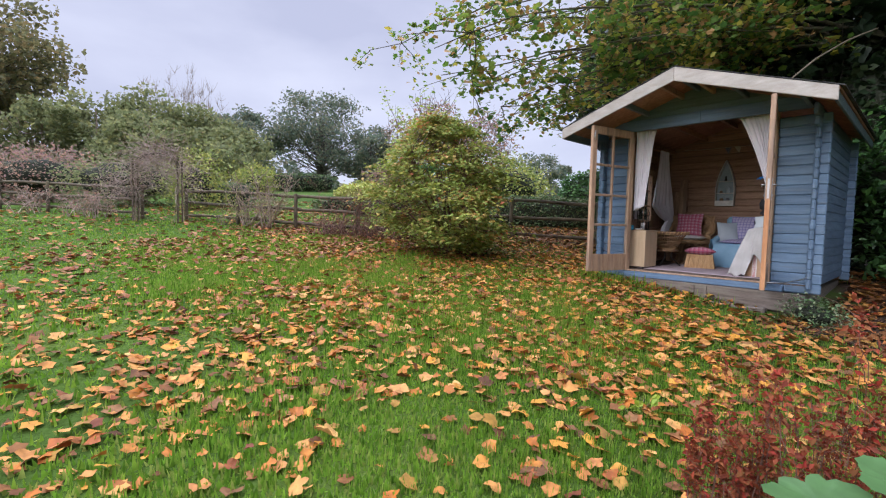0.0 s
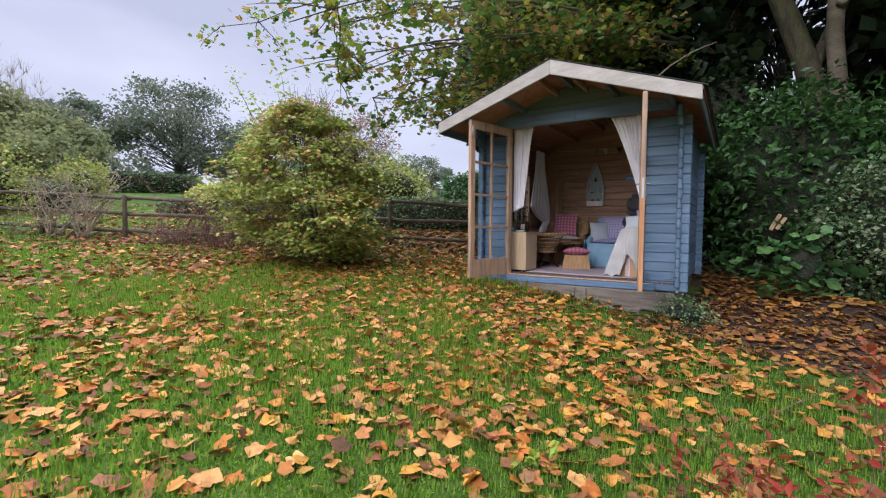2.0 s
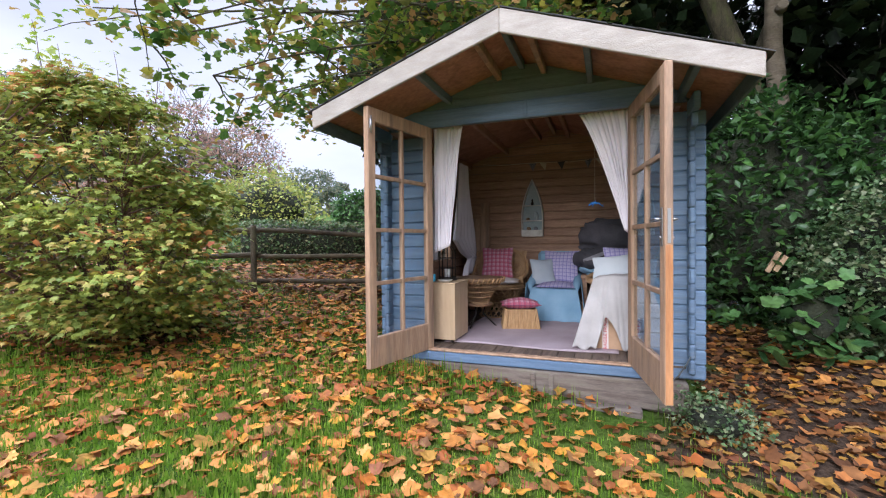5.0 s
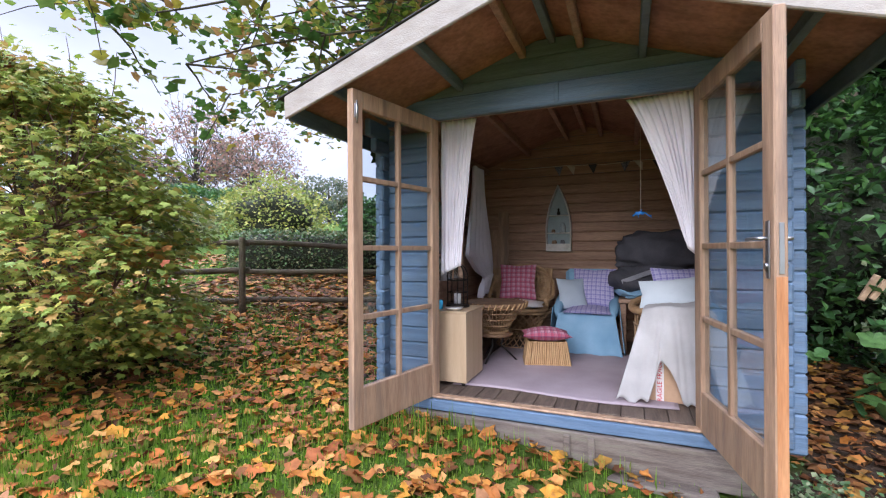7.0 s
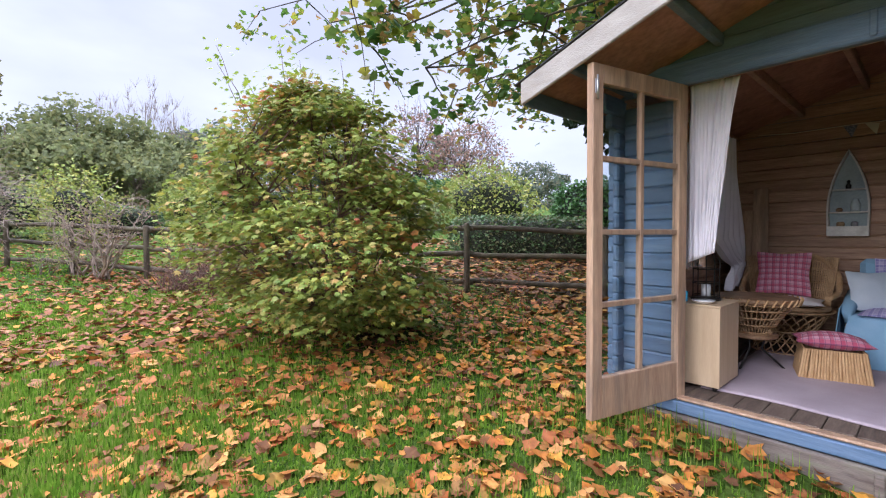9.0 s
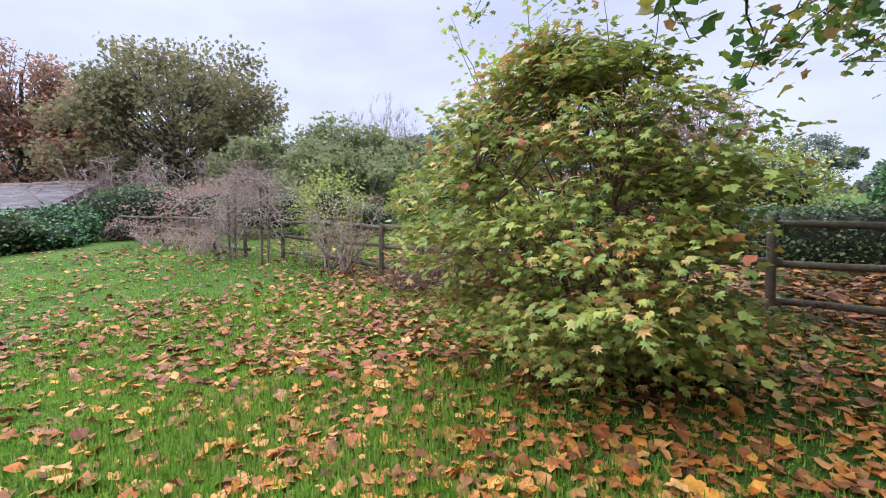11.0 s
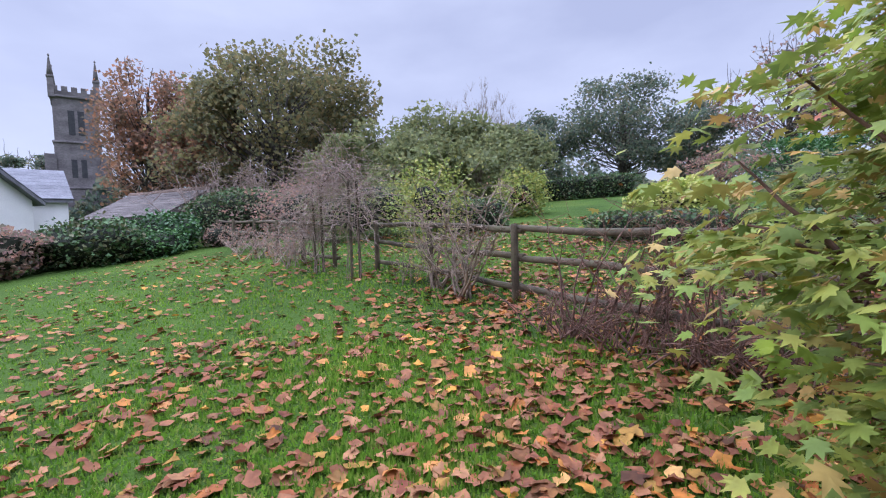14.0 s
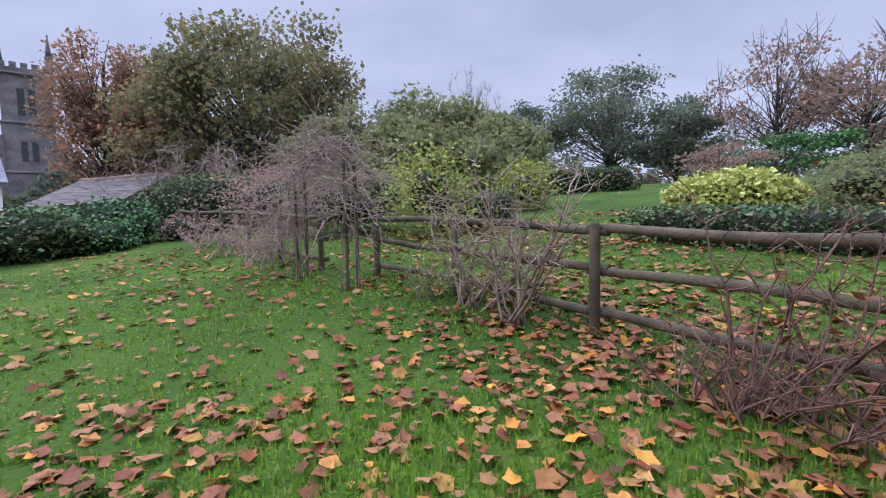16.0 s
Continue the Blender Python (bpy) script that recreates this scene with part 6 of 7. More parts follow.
    # a far belt of trees closes the view
    r = np.random.default_rng(200)
    e = thing("far_woodland", (-70, 30, 4.0), "distant belt of dull green woodland", "woodland", kind="stuff")
    n = 15000
    k = r.random(n)
    ang = np.pi * (0.62 + 0.66 * k)
    d = 72 + 10 * r.random(n)
    hgt = 6.0 + 2.2 * np.sin(ang * 23) + 1.5 * np.sin(ang * 61 + 1)
    cx, cy = -4 + d * np.cos(ang), 4 + d * np.sin(ang)
    p = np.stack([cx, cy, ground_z(cx, cy) + hgt * r.random(n) ** 0.8], -1)
    v, f = spread(CARD, p, turns(n, 0.2, 1.5, r), (r.uniform(0.5, 1.2, n))[:, None])
    part("foliage", big_mesh("foliage", v, f, [M["oak"]]), e)


build_acer()
build_maple()
build_forked_tree()
build_near_plants()
build_arch()
build_far_plants()

# ---- things in the summerhouse ----
def sheet(name, fn, nu, nv, mat, thick=0.004, smooth=True, uv=True):
    """A cloth from a function of (u, v) in 0..1, with a little thickness."""
    u, v = np.meshgrid(np.linspace(0, 1, nu), np.linspace(0, 1, nv))
    P = np.array([[fn(a, b) for a, b in zip(ru, rv)] for ru, rv in zip(u, v)]).reshape(-1, 3)
    i, j = np.meshgrid(np.arange(nv - 1), np.arange(nu - 1), indexing="ij")
    a = i * nu + j
    f = np.stack([a, a + 1, a + nu + 1, a + nu], -1).reshape(-1, 4)
    me = big_mesh(name, P, f, [mat], smooth)
    return me


def thicken(o, t=0.005):
    m_ = o.modifiers.new("thickness", "SOLIDIFY")
    m_.thickness = t
    return o


def cushion(name, w, h, d, mat, label, at, turn, category="cushion", dent=0.0):
    """A stuffed square cushion: pillowed on both faces, pinched at the corners, with a seam."""
    n = 17
    vs, fs, uvs = [], [], []
    for side in (1, -1):
        for j in range(n):
            for i in range(n):
                a, b = 2 * i / (n - 1) - 1, 2 * j / (n - 1) - 1
                bulge = max(0.0, (1 - a * a) * (1 - b * b)) ** 0.6
                pinch = 1 - 0.10 * (1 - abs(a * b))
                wob = 0.012 * math.sin(5 * a + 3 * b) * bulge
                vs.append((a * w / 2 * pinch, b * h / 2 * pinch, side * (d / 2 * bulge + wob * d - dent * d * math.exp(-4 * (a * a + b * b)) * (side > 0))))
                uvs.append(((a + 1) / 2, (b + 1) / 2 * h / w))
    for k in range(2):
        for j in range(n - 1):
            for i in range(n - 1):
                q = k * n * n + j * n + i
                c = (q, q + 1, q + n + 1, q + n)
                fs.append(c if k == 0 else c[::-1])
    me = mesh_of(name, vs, fs, [mat], True)
    lay = me.uv_layers.new(name="UVMap")
    lay.data.foreach_set("uv", [x for lo in me.loops for x in uvs[lo.vertex_index]])
    o = new(name, me)
    o.matrix_world = Matrix.Translation(at) @ Euler([radians(a) for a in turn]).to_matrix().to_4x4()
    return tagged(o, label, category)


def woven(profile, centre, n, rings, rs=0.0045, squash=1.0, diagonal=False, arc=(0, 2 * math.pi)):
    """Basketwork on a turned profile: stakes up the form and rods round it. profile: function of t in 0..1 to (radius, z)."""
    paths, radii = [], []
    cx, cy = centre
    span = arc[1] - arc[0]
    for i in range(n + (0 if span > 6.2 else 1)):
        a0 = arc[0] + span * i / n
        for tw in ((1, -1) if diagonal else (0,)):
            t = np.linspace(0, 1, 12)
            p = []
            for k in t:
                r, z = profile(k)
                a = a0 + tw * 1.1 * k
                p.append((cx + r * math.cos(a), cy + squash * r * math.sin(a), z))
            paths.append(p)
            radii.append((rs, rs))
    for k in rings:
        r, z = profile(k)
        a = np.linspace(arc[0], arc[1], 33)
        paths.append(np.stack([cx + (r + rs) * np.cos(a), cy + squash * (r + rs) * np.sin(a), np.full(33, z)], -1))
        radii.append((rs * 1.5, rs * 1.5))
    return tubes(paths, radii, 5)


F = FLOOR + 0.002


def build_interior():
    r = np.random.default_rng(3)
    # rug
    def rug(u, v):
        x, y = -3.0 + 1.55 * u, 6.62 + 1.5 * v + 0.03 * math.sin(u * 7) * (v < 0.1)
        return (x, y, F + 0.010 + 0.004 * math.sin(9 * u + 4 * v) * math.sin(7 * v))
    o = thicken(tagged(new("rug", sheet("rug", rug, 40, 30, M["rug"])), "lilac-grey woven rug on the floorboards", "rug"), 0.009)
    # curtains at the doorway and the side window
    def curtain(name, tl, tr, bl, br, folds, y0, label, along="x", seed=0):
        def fn(u, v):
            s = v ** 0.8
            a = tl[0] + (tr[0] - tl[0]) * u
            b = bl[0] + (br[0] - bl[0]) * u
            h = (tl[1] + (tr[1] - tl[1]) * u) * (1 - v) + (bl[1] + (br[1] - bl[1]) * u) * v
            amp = 0.018 + 0.012 * v
            g = u + 0.05 * math.sin(9 * u + seed) + 0.03 * math.sin(4 * v + 5 * u)
            w = amp * 0.5 * math.sin(folds * 2 * math.pi * g + 0.9 * math.sin(3 * v + seed)) * (0.6 + 0.4 * math.sin(5 * u + 2 * seed + v)) + 0.005 * math.sin(47 * g + 6 * v) + 0.003 * math.sin(83 * u - 11 * v)
            c = a + (b - a) * s
            return (c, y0 + w, h) if along == "x" else (y0 + w, c, h)
        return thicken(tagged(new(name, sheet(name, fn, 70, 40, M["curtain"])), label, "curtain"), 0.003)
    curtain("curtain", (-3.055, 2.72), (-2.77, 2.705), (-3.055, 1.55), (-2.90, 1.62), 6, 6.53, "white muslin curtain gathered beside the open door")
    curtain("curtain", (-1.76, 2.70), (-1.375, 2.715), (-1.41, 1.74), (-1.365, 1.70), 8, 6.53, "white muslin curtain swept back at the doorway", seed=2)

    def tied(u, v):
        zz = 2.63 - 1.43 * v
        a = float(np.interp(-zz, (-2.63, -1.67, -1.5, -1.42, -1.36, -1.2), (7.91, 7.66, 7.98, 8.22, 8.18, 8.10)))
        b = float(np.interp(-zz, (-2.63, -1.55, -1.42, -1.36, -1.2), (8.24, 8.50, 8.52, 8.44, 8.50)))
        k = math.exp(-((zz - 1.40) / 0.07) ** 2)
        return (WL + 0.20 + (0.02 + 0.02 * (1 - k)) * math.sin(5 * 2 * math.pi * u + 2 * v) * (0.6 + 0.4 * v) + 0.006 * math.sin(40 * u + 9 * v) + 0.05 * k * math.sin(math.pi * u), a + (b - a) * u, zz + 0.05 * v * math.sin(3 * u))
    thicken(tagged(new("curtain", sheet("curtain", tied, 60, 60, M["curtain"])), "white muslin curtain knotted at the side window", "curtain"), 0.003)
    curtain("curtain", (7.25, 2.50), (7.42, 2.50), (7.25, 1.45), (7.33, 1.45), 4, WL + 0.11, "white muslin curtain at the side window", "y", 4)
    # pale cupboard inside the door
    cab = thing("cupboard", (-3.0, 6.78, F), "pale beech-veneered low cupboard beside the door", "cupboard")
    s = Shape()
    s.box(-3.17, -2.885, 6.60, 7.01, F + 0.025, F + 0.55, 0.004)
    part("body", s.mesh("body", M["beech"]), cab)
    s = Shape()
    s.box(-3.18, -2.876, 6.578, 6.598, F + 0.03, F + 0.552, 0.003)
    part("door", s.mesh("door", M["beech"]), cab)
    s = Shape()
    s.box(-3.185, -2.872, 6.575, 7.015, F + 0.553, F + 0.568, 0.003)
    part("top", s.mesh("top", M["beech"]), cab)
    for x in (-3.13, -2.915):
        for y in (6.62, 6.97):
            s = Shape()
            s.lathe([(0.014, F), (0.016, F + 0.023)], (x, y), 10)
            part("foot", s.mesh("foot", M["black_metal"]), cab)
    ct = F + 0.570
    # lantern on the cupboard
    lan = thing("lantern", (-3.06, 6.83, ct), "tall black metal cage lantern on the cupboard", "lantern")
    s = Shape()
    cx, cy, R = -3.05, 6.86, 0.085
    for i in range(10):
        a = 2 * math.pi * i / 10
        pts = [(cx + R * math.cos(a), cy + R * math.sin(a), ct + 0.02), (cx + R * math.cos(a), cy + R * math.sin(a), ct + 0.22)]
        for k in range(1, 7):
            t = k / 6
            q = R * math.cos(t * math.pi / 2) + 0.008
            pts.append((cx + q * math.cos(a), cy + q * math.sin(a), ct + 0.22 + 0.13 * math.sin(t * math.pi / 2)))
        s.tube(pts, 0.0035, 0.0035, 5)
    for z in (ct + 0.03, ct + 0.12, ct + 0.22):
        t = np.linspace(0, 2 * math.pi, 25)
        s.tube([(cx + R * math.cos(a), cy + R * math.sin(a), z) for a in t], 0.004, 0.004, 5)
    s.lathe([(0.095, ct), (0.098, ct + 0.012), (0.085, ct + 0.022)], (cx, cy), 20)
    s.lathe([(0.012, ct + 0.35), (0.018, ct + 0.37), (0.006, ct + 0.40)], (cx, cy), 12)
    part("cage", s.mesh("cage", M["black_metal"]), lan)
    s = Shape()
    s.lathe([(0.03, ct + 0.023), (0.03, ct + 0.11)], (cx, cy), 16)
    part("candle", s.mesh("candle", M["ceramic"]), lan)
    s = Shape()
    s.lathe([(0.026, ct), (0.03, ct + 0.004), (0.03, ct + 0.07), (0.025, ct + 0.07), (0.024, ct + 0.01)], (-3.13, 6.66), 18)
    o = tagged(new("mug", s.mesh("mug", M["mug"])), "small turquoise mug on the cupboard", "mug")
    s = Shape()
    s.lathe([(0.045, ct), (0.07, ct + 0.018), (0.073, ct + 0.022), (0.04, ct + 0.01)], (-3.00, 6.655), 20)
    tagged(new("dish", s.mesh("dish", M["ceramic"])), "small white dish on the cupboard", "dish")
    # leaning planks in the back corner
    for i, (x, w, h, ang) in enumerate(((-3.13, 0.13, 1.50, 5), (-3.29, 0.12, 1.28, 6))):
        s = Shape()
        s.box(-w / 2, w / 2, -0.011, 0.011, 0, h, 0.003, pose(x, 8.62 - 0.03 * i, F, -ang, 2 * i - 1, 0))
        tagged(new("plank", s.mesh("plank", M["pine"])), "bare wooden plank leaning on the back wall", "plank", "leaning planks")
    # boat-shaped shelf on the back wall
    by, bz, bx = YB - 0.028, 1.715, -2.503
    boat = thing("boat_shelf", (bx, by, bz), "cream boat-shaped wall shelf with small ornaments", "shelf")

    def half(t):
        return 0.147 * (1 - max(0, (t - 0.30) / 0.70) ** 2.0) if t > 0.30 else 0.142 + 0.005 * t / 0.3
    zs = np.linspace(0, 1, 22)
    outline = [(bx + half(t), bz + 0.78 * t) for t in zs] + [(bx - half(t), bz + 0.78 * t) for t in zs[::-1]]
    vs, fs = [], []
    k = len(outline)
    for y in (by, by - 0.012):
        vs += [(p[0], y, p[1]) for p in outline]
    fs = [tuple(range(k)), tuple(range(2 * k - 1, k - 1, -1))] + [(i, (i + 1) % k, k + (i + 1) % k, k + i) for i in range(k)]
    part("back", mesh_of("back", vs, fs, [M["shelf_blue"]]), boat)
    for sg in (1, -1):
        s = Shape()
        vs, fs = [], []
        for t in zs:
            for dx in (0, -0.014):
                for y in (by - 0.012, by - 0.085):
                    vs.append((bx + sg * max(half(t) + dx, 0.0), y, bz + 0.78 * t))
        for i in range(len(zs) - 1):
            a = i * 4
            fs += [(a, a + 1, a + 5, a + 4), (a + 2, a + 6, a + 7, a + 3), (a + 1, a + 3, a + 7, a + 5), (a, a + 4, a + 6, a + 2)]
        fs += [(0, 2, 3, 1)]
        part("side", mesh_of("side", vs, fs, [M["shelf_white"]]), boat)
        s.bm.free()
    for z, hw in ((bz + 0.006, 0.140), (bz + 0.215, 0.145), (bz + 0.42, 0.130)):
        s = Shape()
        s.box(bx - hw, bx + hw, by - 0.085, by - 0.012, z - 0.006, z + 0.006, 0.002)
        part("shelf_board", s.mesh("shelf_board", M["shelf_white"]), boat)
    s = Shape()
    s.box(bx - 0.142, bx + 0.142, by - 0.09, by - 0.086, bz, bz + 0.09, 0.001)
    part("lip", s.mesh("lip", M["shelf_white"]), boat)
    for nm, x, z, prof, mt, lb in (("figurine", bx, bz + 0.428, [(0.018, 0), (0.02, 0.03), (0.008, 0.05), (0.014, 0.065), (0.004, 0.08)], "black_metal", "small dark figurine on the boat shelf"), ("jar", bx + 0.05, bz + 0.223, [(0.03, 0), (0.034, 0.06), (0.02, 0.10), (0.022, 0.11)], "shelf_blue", "small blue-grey jar on the boat shelf"), ("shell", bx - 0.06, bz + 0.223, [(0.02, 0), (0.026, 0.02), (0.012, 0.035)], "stump", "small brown shell on the boat shelf"), ("pot", bx - 0.05, bz + 0.014, [(0.02, 0), (0.03, 0.10), (0.02, 0.115)], "stump", "small brown pot on the boat shelf"), ("pot", bx + 0.045, bz + 0.014, [(0.02, 0), (0.026, 0.105), (0.015, 0.118)], "grey_cloth", "small grey pot on the boat shelf")):
        s = Shape()
        s.lathe([(a, z + b) for a, b in prof], (x, by - 0.05), 14)
        tagged(new(nm, s.mesh(nm, M[mt])), lb, nm)
    # bunting under the roof
    s = thing("bunting", (-2.4, YB - 0.05, 2.70), "string of small cream and dotted cloth pennants", "bunting")
    line = [(-3.2, YB - 0.06, 2.74), (-2.9, YB - 0.06, 2.715), (-2.43, YB - 0.06, 2.72), (-2.0, YB - 0.06, 2.70), (-1.6, YB - 0.06, 2.72), (-1.2, YB - 0.06, 2.70)]
    t = Shape()
    t.tube(line, 0.003, 0.003, 5)
    part("cord", t.mesh("cord", M["flag_cream"]), s)
    for i, (x, d, m_) in enumerate(((-2.50, 0, "flag_dark"), (-2.36, 0.1, "flag_cream"), (-2.12, 0, "charcoal"), (-1.77, -0.1, "flag_dark"), (-1.64, 0.15, "flag_cream"), (-1.45, 0, "charcoal"))):
        y = YB - 0.064
        z = 2.712
        vs = [(x - 0.05, y, z + d * 0.1), (x + 0.05, y, z - d * 0.1), (x + 0.012 + d * 0.2, y - 0.01, z - 0.11), (x - 0.05, y - 0.003, z + d * 0.1), (x + 0.05, y - 0.003, z - d * 0.1), (x + 0.012 + d * 0.2, y - 0.013, z - 0.11)]
        part("pennant", mesh_of("pennant", vs, [(0, 1, 2), (5, 4, 3), (0, 3, 4, 1), (1, 4, 5, 2), (2, 5, 3, 0)], [M[m_]]), s)
    # hanging blue fish on its thread
    d = thing("hanging_dolphin", (-1.655, 7.3, 2.02), "small bright blue dolphin hung on a thread", "ornament")
    s = Shape()
    s.tube([(-1.655, 7.3, 2.035), (-1.655, 7.3, 2.86)], 0.0022, 0.0022, 5)
    part("thread", s.mesh("thread", M["flag_cream"]), d)
    s = Shape()
    s.tube([(-1.715, 7.3, 2.00), (-1.69, 7.3, 2.022), (-1.655, 7.3, 2.03), (-1.62, 7.3, 2.022), (-1.595, 7.3, 2.0)], 0.008, 0.006, 8)
    s.tube([(-1.69, 7.3, 2.018), (-1.66, 7.3, 2.026), (-1.63, 7.3, 2.02)], 0.016, 0.012, 8)
    s.tube([(-1.66, 7.3, 2.03), (-1.645, 7.3, 2.055)], 0.007, 0.002, 6)
    s.tube([(-1.595, 7.3, 2.0), (-1.575, 7.29, 1.985)], 0.006, 0.003, 6)
    s.tube([(-1.595, 7.3, 2.0), (-1.575, 7.31, 2.005)], 0.006, 0.003, 6)
    s.tube([(-1.67, 7.3, 2.015), (-1.675, 7.29, 1.985)], 0.006, 0.002, 6)
    part("body", s.mesh("body", M["dolphin"]), d)
    # round wicker table
    tb = thing("wicker_table", (-2.83, 7.42, F), "round wicker table with a woven waisted base", "table")
    c = (-2.90, 7.46)

    def tp(t):
        return (0.11 + 0.15 * t ** 1.3, F + 0.27 + 0.24 * t)
    v, f = woven(tp, c, 40, (0, 0.05, 0.3, 0.55, 0.8, 1.0))
    part("base", big_mesh("base", v, f, [M["wicker"]], True), tb)
    s = Shape()
    s.lathe([(0.24, F + 0.515), (0.285, F + 0.52), (0.295, F + 0.54), (0.27, F + 0.555), (0.25, F + 0.55)], c, 36)
    s.lathe([(0.10, F + 0.235), (0.155, F + 0.24), (0.16, F + 0.262), (0.11, F + 0.27)], c, 28)
    part("top", s.mesh("top", M["wicker_dark"]), tb)
    t = np.linspace(0, 2 * math.pi, 34)
    v, f = tubes([[(c[0] + 0.285 * math.cos(a), c[1] + 0.285 * math.sin(a), F + 0.505), (c[0] + 0.30 * math.cos(a + 0.08), c[1] + 0.30 * math.sin(a + 0.08), F + 0.555)] for a in t], [(0.008, 0.008)] * 34, 5)
    part("edging", big_mesh("edging", v, f, [M["reed"]], True), tb)
    s = Shape()
    for a in (0.3, 2.4, 4.5):
        s.tube([(c[0] + 0.08 * math.cos(a), c[1] + 0.08 * math.sin(a), F + 0.25), (c[0] + 0.05 * math.cos(a), c[1] + 0.05 * math.sin(a), F + 0.15), (c[0] + 0.20 * math.cos(a), c[1] + 0.20 * math.sin(a), F + 0.004)], 0.009, 0.009, 6)
    part("leg", s.mesh("leg", M["black_metal"]), tb)
    # wicker tub chair with lattice base
    ch = thing("wicker_chair", (-2.76, 8.24, F), "round-backed wicker tub chair with a lattice base", "chair")
    c = (-2.84, 8.28)
    v, f = woven(lambda t: (0.20 + 0.09 * abs(2 * t - 0.8) ** 1.5, F + 0.01 + 0.36 * t), c, 22, (0, 0.5, 1), 0.006, 1, True)
    part("base", big_mesh("base", v, f, [M["wicker"]], True), ch)
    s = Shape()
    s.lathe([(0.28, F + 0.37), (0.30, F + 0.385), (0.30, F + 0.41), (0.27, F + 0.42)], c, 30)
    part("seat", s.mesh("seat", M["wicker"]), ch)
    v, f = woven(lambda t: (0.29 + 0.05 * t, F + 0.41 + 0.42 * t * 1.0), c, 40, (0, 0.15, 0.3, 0.45, 0.6, 0.75, 0.9), 0.006, 0.9, False, (0.25, math.pi - 0.25))
    part("back", big_mesh("back", v, f, [M["wicker"]], True), ch)
    a = np.linspace(-0.55, math.pi + 0.55, 40)
    s = Shape()
    s.tube([(c[0] + 0.345 * math.cos(q), c[1] + 0.32 * math.sin(q), F + 0.55 + 0.30 * max(0, math.sin(q)) ** 0.8 - 0.10 * max(0, -math.sin(q))) for q in a], 0.022, 0.022, 10)
    part("rim", s.mesh("rim", M["wicker"]), ch)
    cushion("seat_pad", 0.5, 0.46, 0.09, M["ceramic"], "round white seat pad on the wicker chair", (-2.82, 8.16, F + 0.455), (0, 0, 8))
    cushion("cushion", 0.40, 0.40, 0.13, M["red_check"], "red and white checked cushion on the wicker chair", (-2.88, 8.30, F + 0.68), (72, 0, 8))
    # pale-blue draped low chair
    bc = thing("draped_chair", (-2.14, 8.25, F), "low armchair covered in a sky-blue throw", "chair")
    s = Shape()
    s.box(-2.40, -1.90, 8.10, 8.66, F, F + 0.36, 0.03)
    part("frame", s.mesh("frame", M["blue_cloth"]), bc)

    def drape(u, v):
        # over the seat, then down the front to the floor, spreading at the hem
        x = -2.41 + 0.54 * u
        if v < 0.35:
            k = v / 0.35
            y, z = 8.64 - 0.58 * k, F + 0.385 + 0.02 * math.sin(8 * u) * 0.5
        else:
            k = (v - 0.35) / 0.65
            y, z = 8.06 - 0.07 * k - 0.018 * k * math.sin(19 * u + 1), F + 0.375 * (1 - k) + 0.006
            x += (u - 0.5) * 0.14 * k
        return (x, y, z)
    thicken(part("throw", sheet("throw", drape, 44, 34, M["blue_cloth"]), bc, "sky-blue cotton throw hanging to the floor"), 0.006)
    for sg, x in ((-1, -2.42), (1, -1.88)):
        def outer(u, v, sg=sg, x=x):
            y = 8.05 + 0.58 * u
            return (x + sg * (0.05 + 0.04 * v + 0.012 * math.sin(14 * u) * v), y, F + (0.50 - 0.07 * (1 - u)) * (1 - v) + 0.008)
        s = Shape()
        s.tube([(x - 0.01 * sg, 8.075, F + 0.33), (x, 8.10, F + 0.40), (x, 8.18, F + 0.445), (x, 8.35, F + 0.47), (x, 8.62, F + 0.50)], 0.030, 0.066, 12)
        part("arm", s.mesh("arm", M["blue_cloth"]), bc)
        thicken(part("skirt", sheet("skirt", outer, 26, 14, M["blue_cloth"]), bc), 0.006)
    s = Shape()
    s.box(-2.40, -1.90, 8.56, 8.66, F + 0.36, F + 0.82, 0.04, None)
    part("back", s.mesh("back", M["blue_cloth"]), bc)
    cushion("cushion", 0.44, 0.42, 0.13, M["purple_check"], "purple checked cushion on the blue chair", (-2.09, 8.42, F + 0.63), (70, 0, -6))
    cushion("cushion", 0.30, 0.34, 0.12, M["pale_blue"], "pale blue cushion on the blue chair", (-2.30, 8.30, F + 0.57), (66, 0, 24))
    cushion("seat_pad", 0.46, 0.44, 0.07, M["purple_check"], "purple checked seat pad on the blue chair", (-2.13, 8.22, F + 0.42), (4, 0, 0))
    # footstool
    fs_ = thing("footstool", (-2.46, 7.52, F), "straw-sided footstool with a red checked pad", "footstool")
    paths, m_ = [], pose(-2.45, 7.55, F, 0, 0, 16)
    for i in range(92):
        side, k = divmod(i, 23)
        u = -1 + 2 * k / 22
        b = [(u, -1), (1, u), (-u, 1), (-1, -u)][side]
        p0, p1 = m_ @ Vector((b[0] * 0.195, b[1] * 0.14, 0.006)), m_ @ Vector((b[0] * 0.165, b[1] * 0.115, 0.215))
        paths.append([tuple(p0), tuple((p0 + p1) / 2 + Vector(r.normal(0, 0.0015, 3))), tuple(p1)])
    v, f = tubes(paths, [(0.0105, 0.0085)] * 92, 5)
    part("reed_side", big_mesh("reed_side", v, f, [M["reed"]], True), fs_)
    s = Shape()
    s.box(-0.16, 0.16, -0.11, 0.11, 0.01, 0.20, 0.01, m_)
    part("frame", s.mesh("frame", M["reed"]), fs_)
    q = cushion("pad", 0.43, 0.33, 0.13, M["red_check"], "", (0, 0, 0), (0, 0, 0), "")
    q.parent = fs_
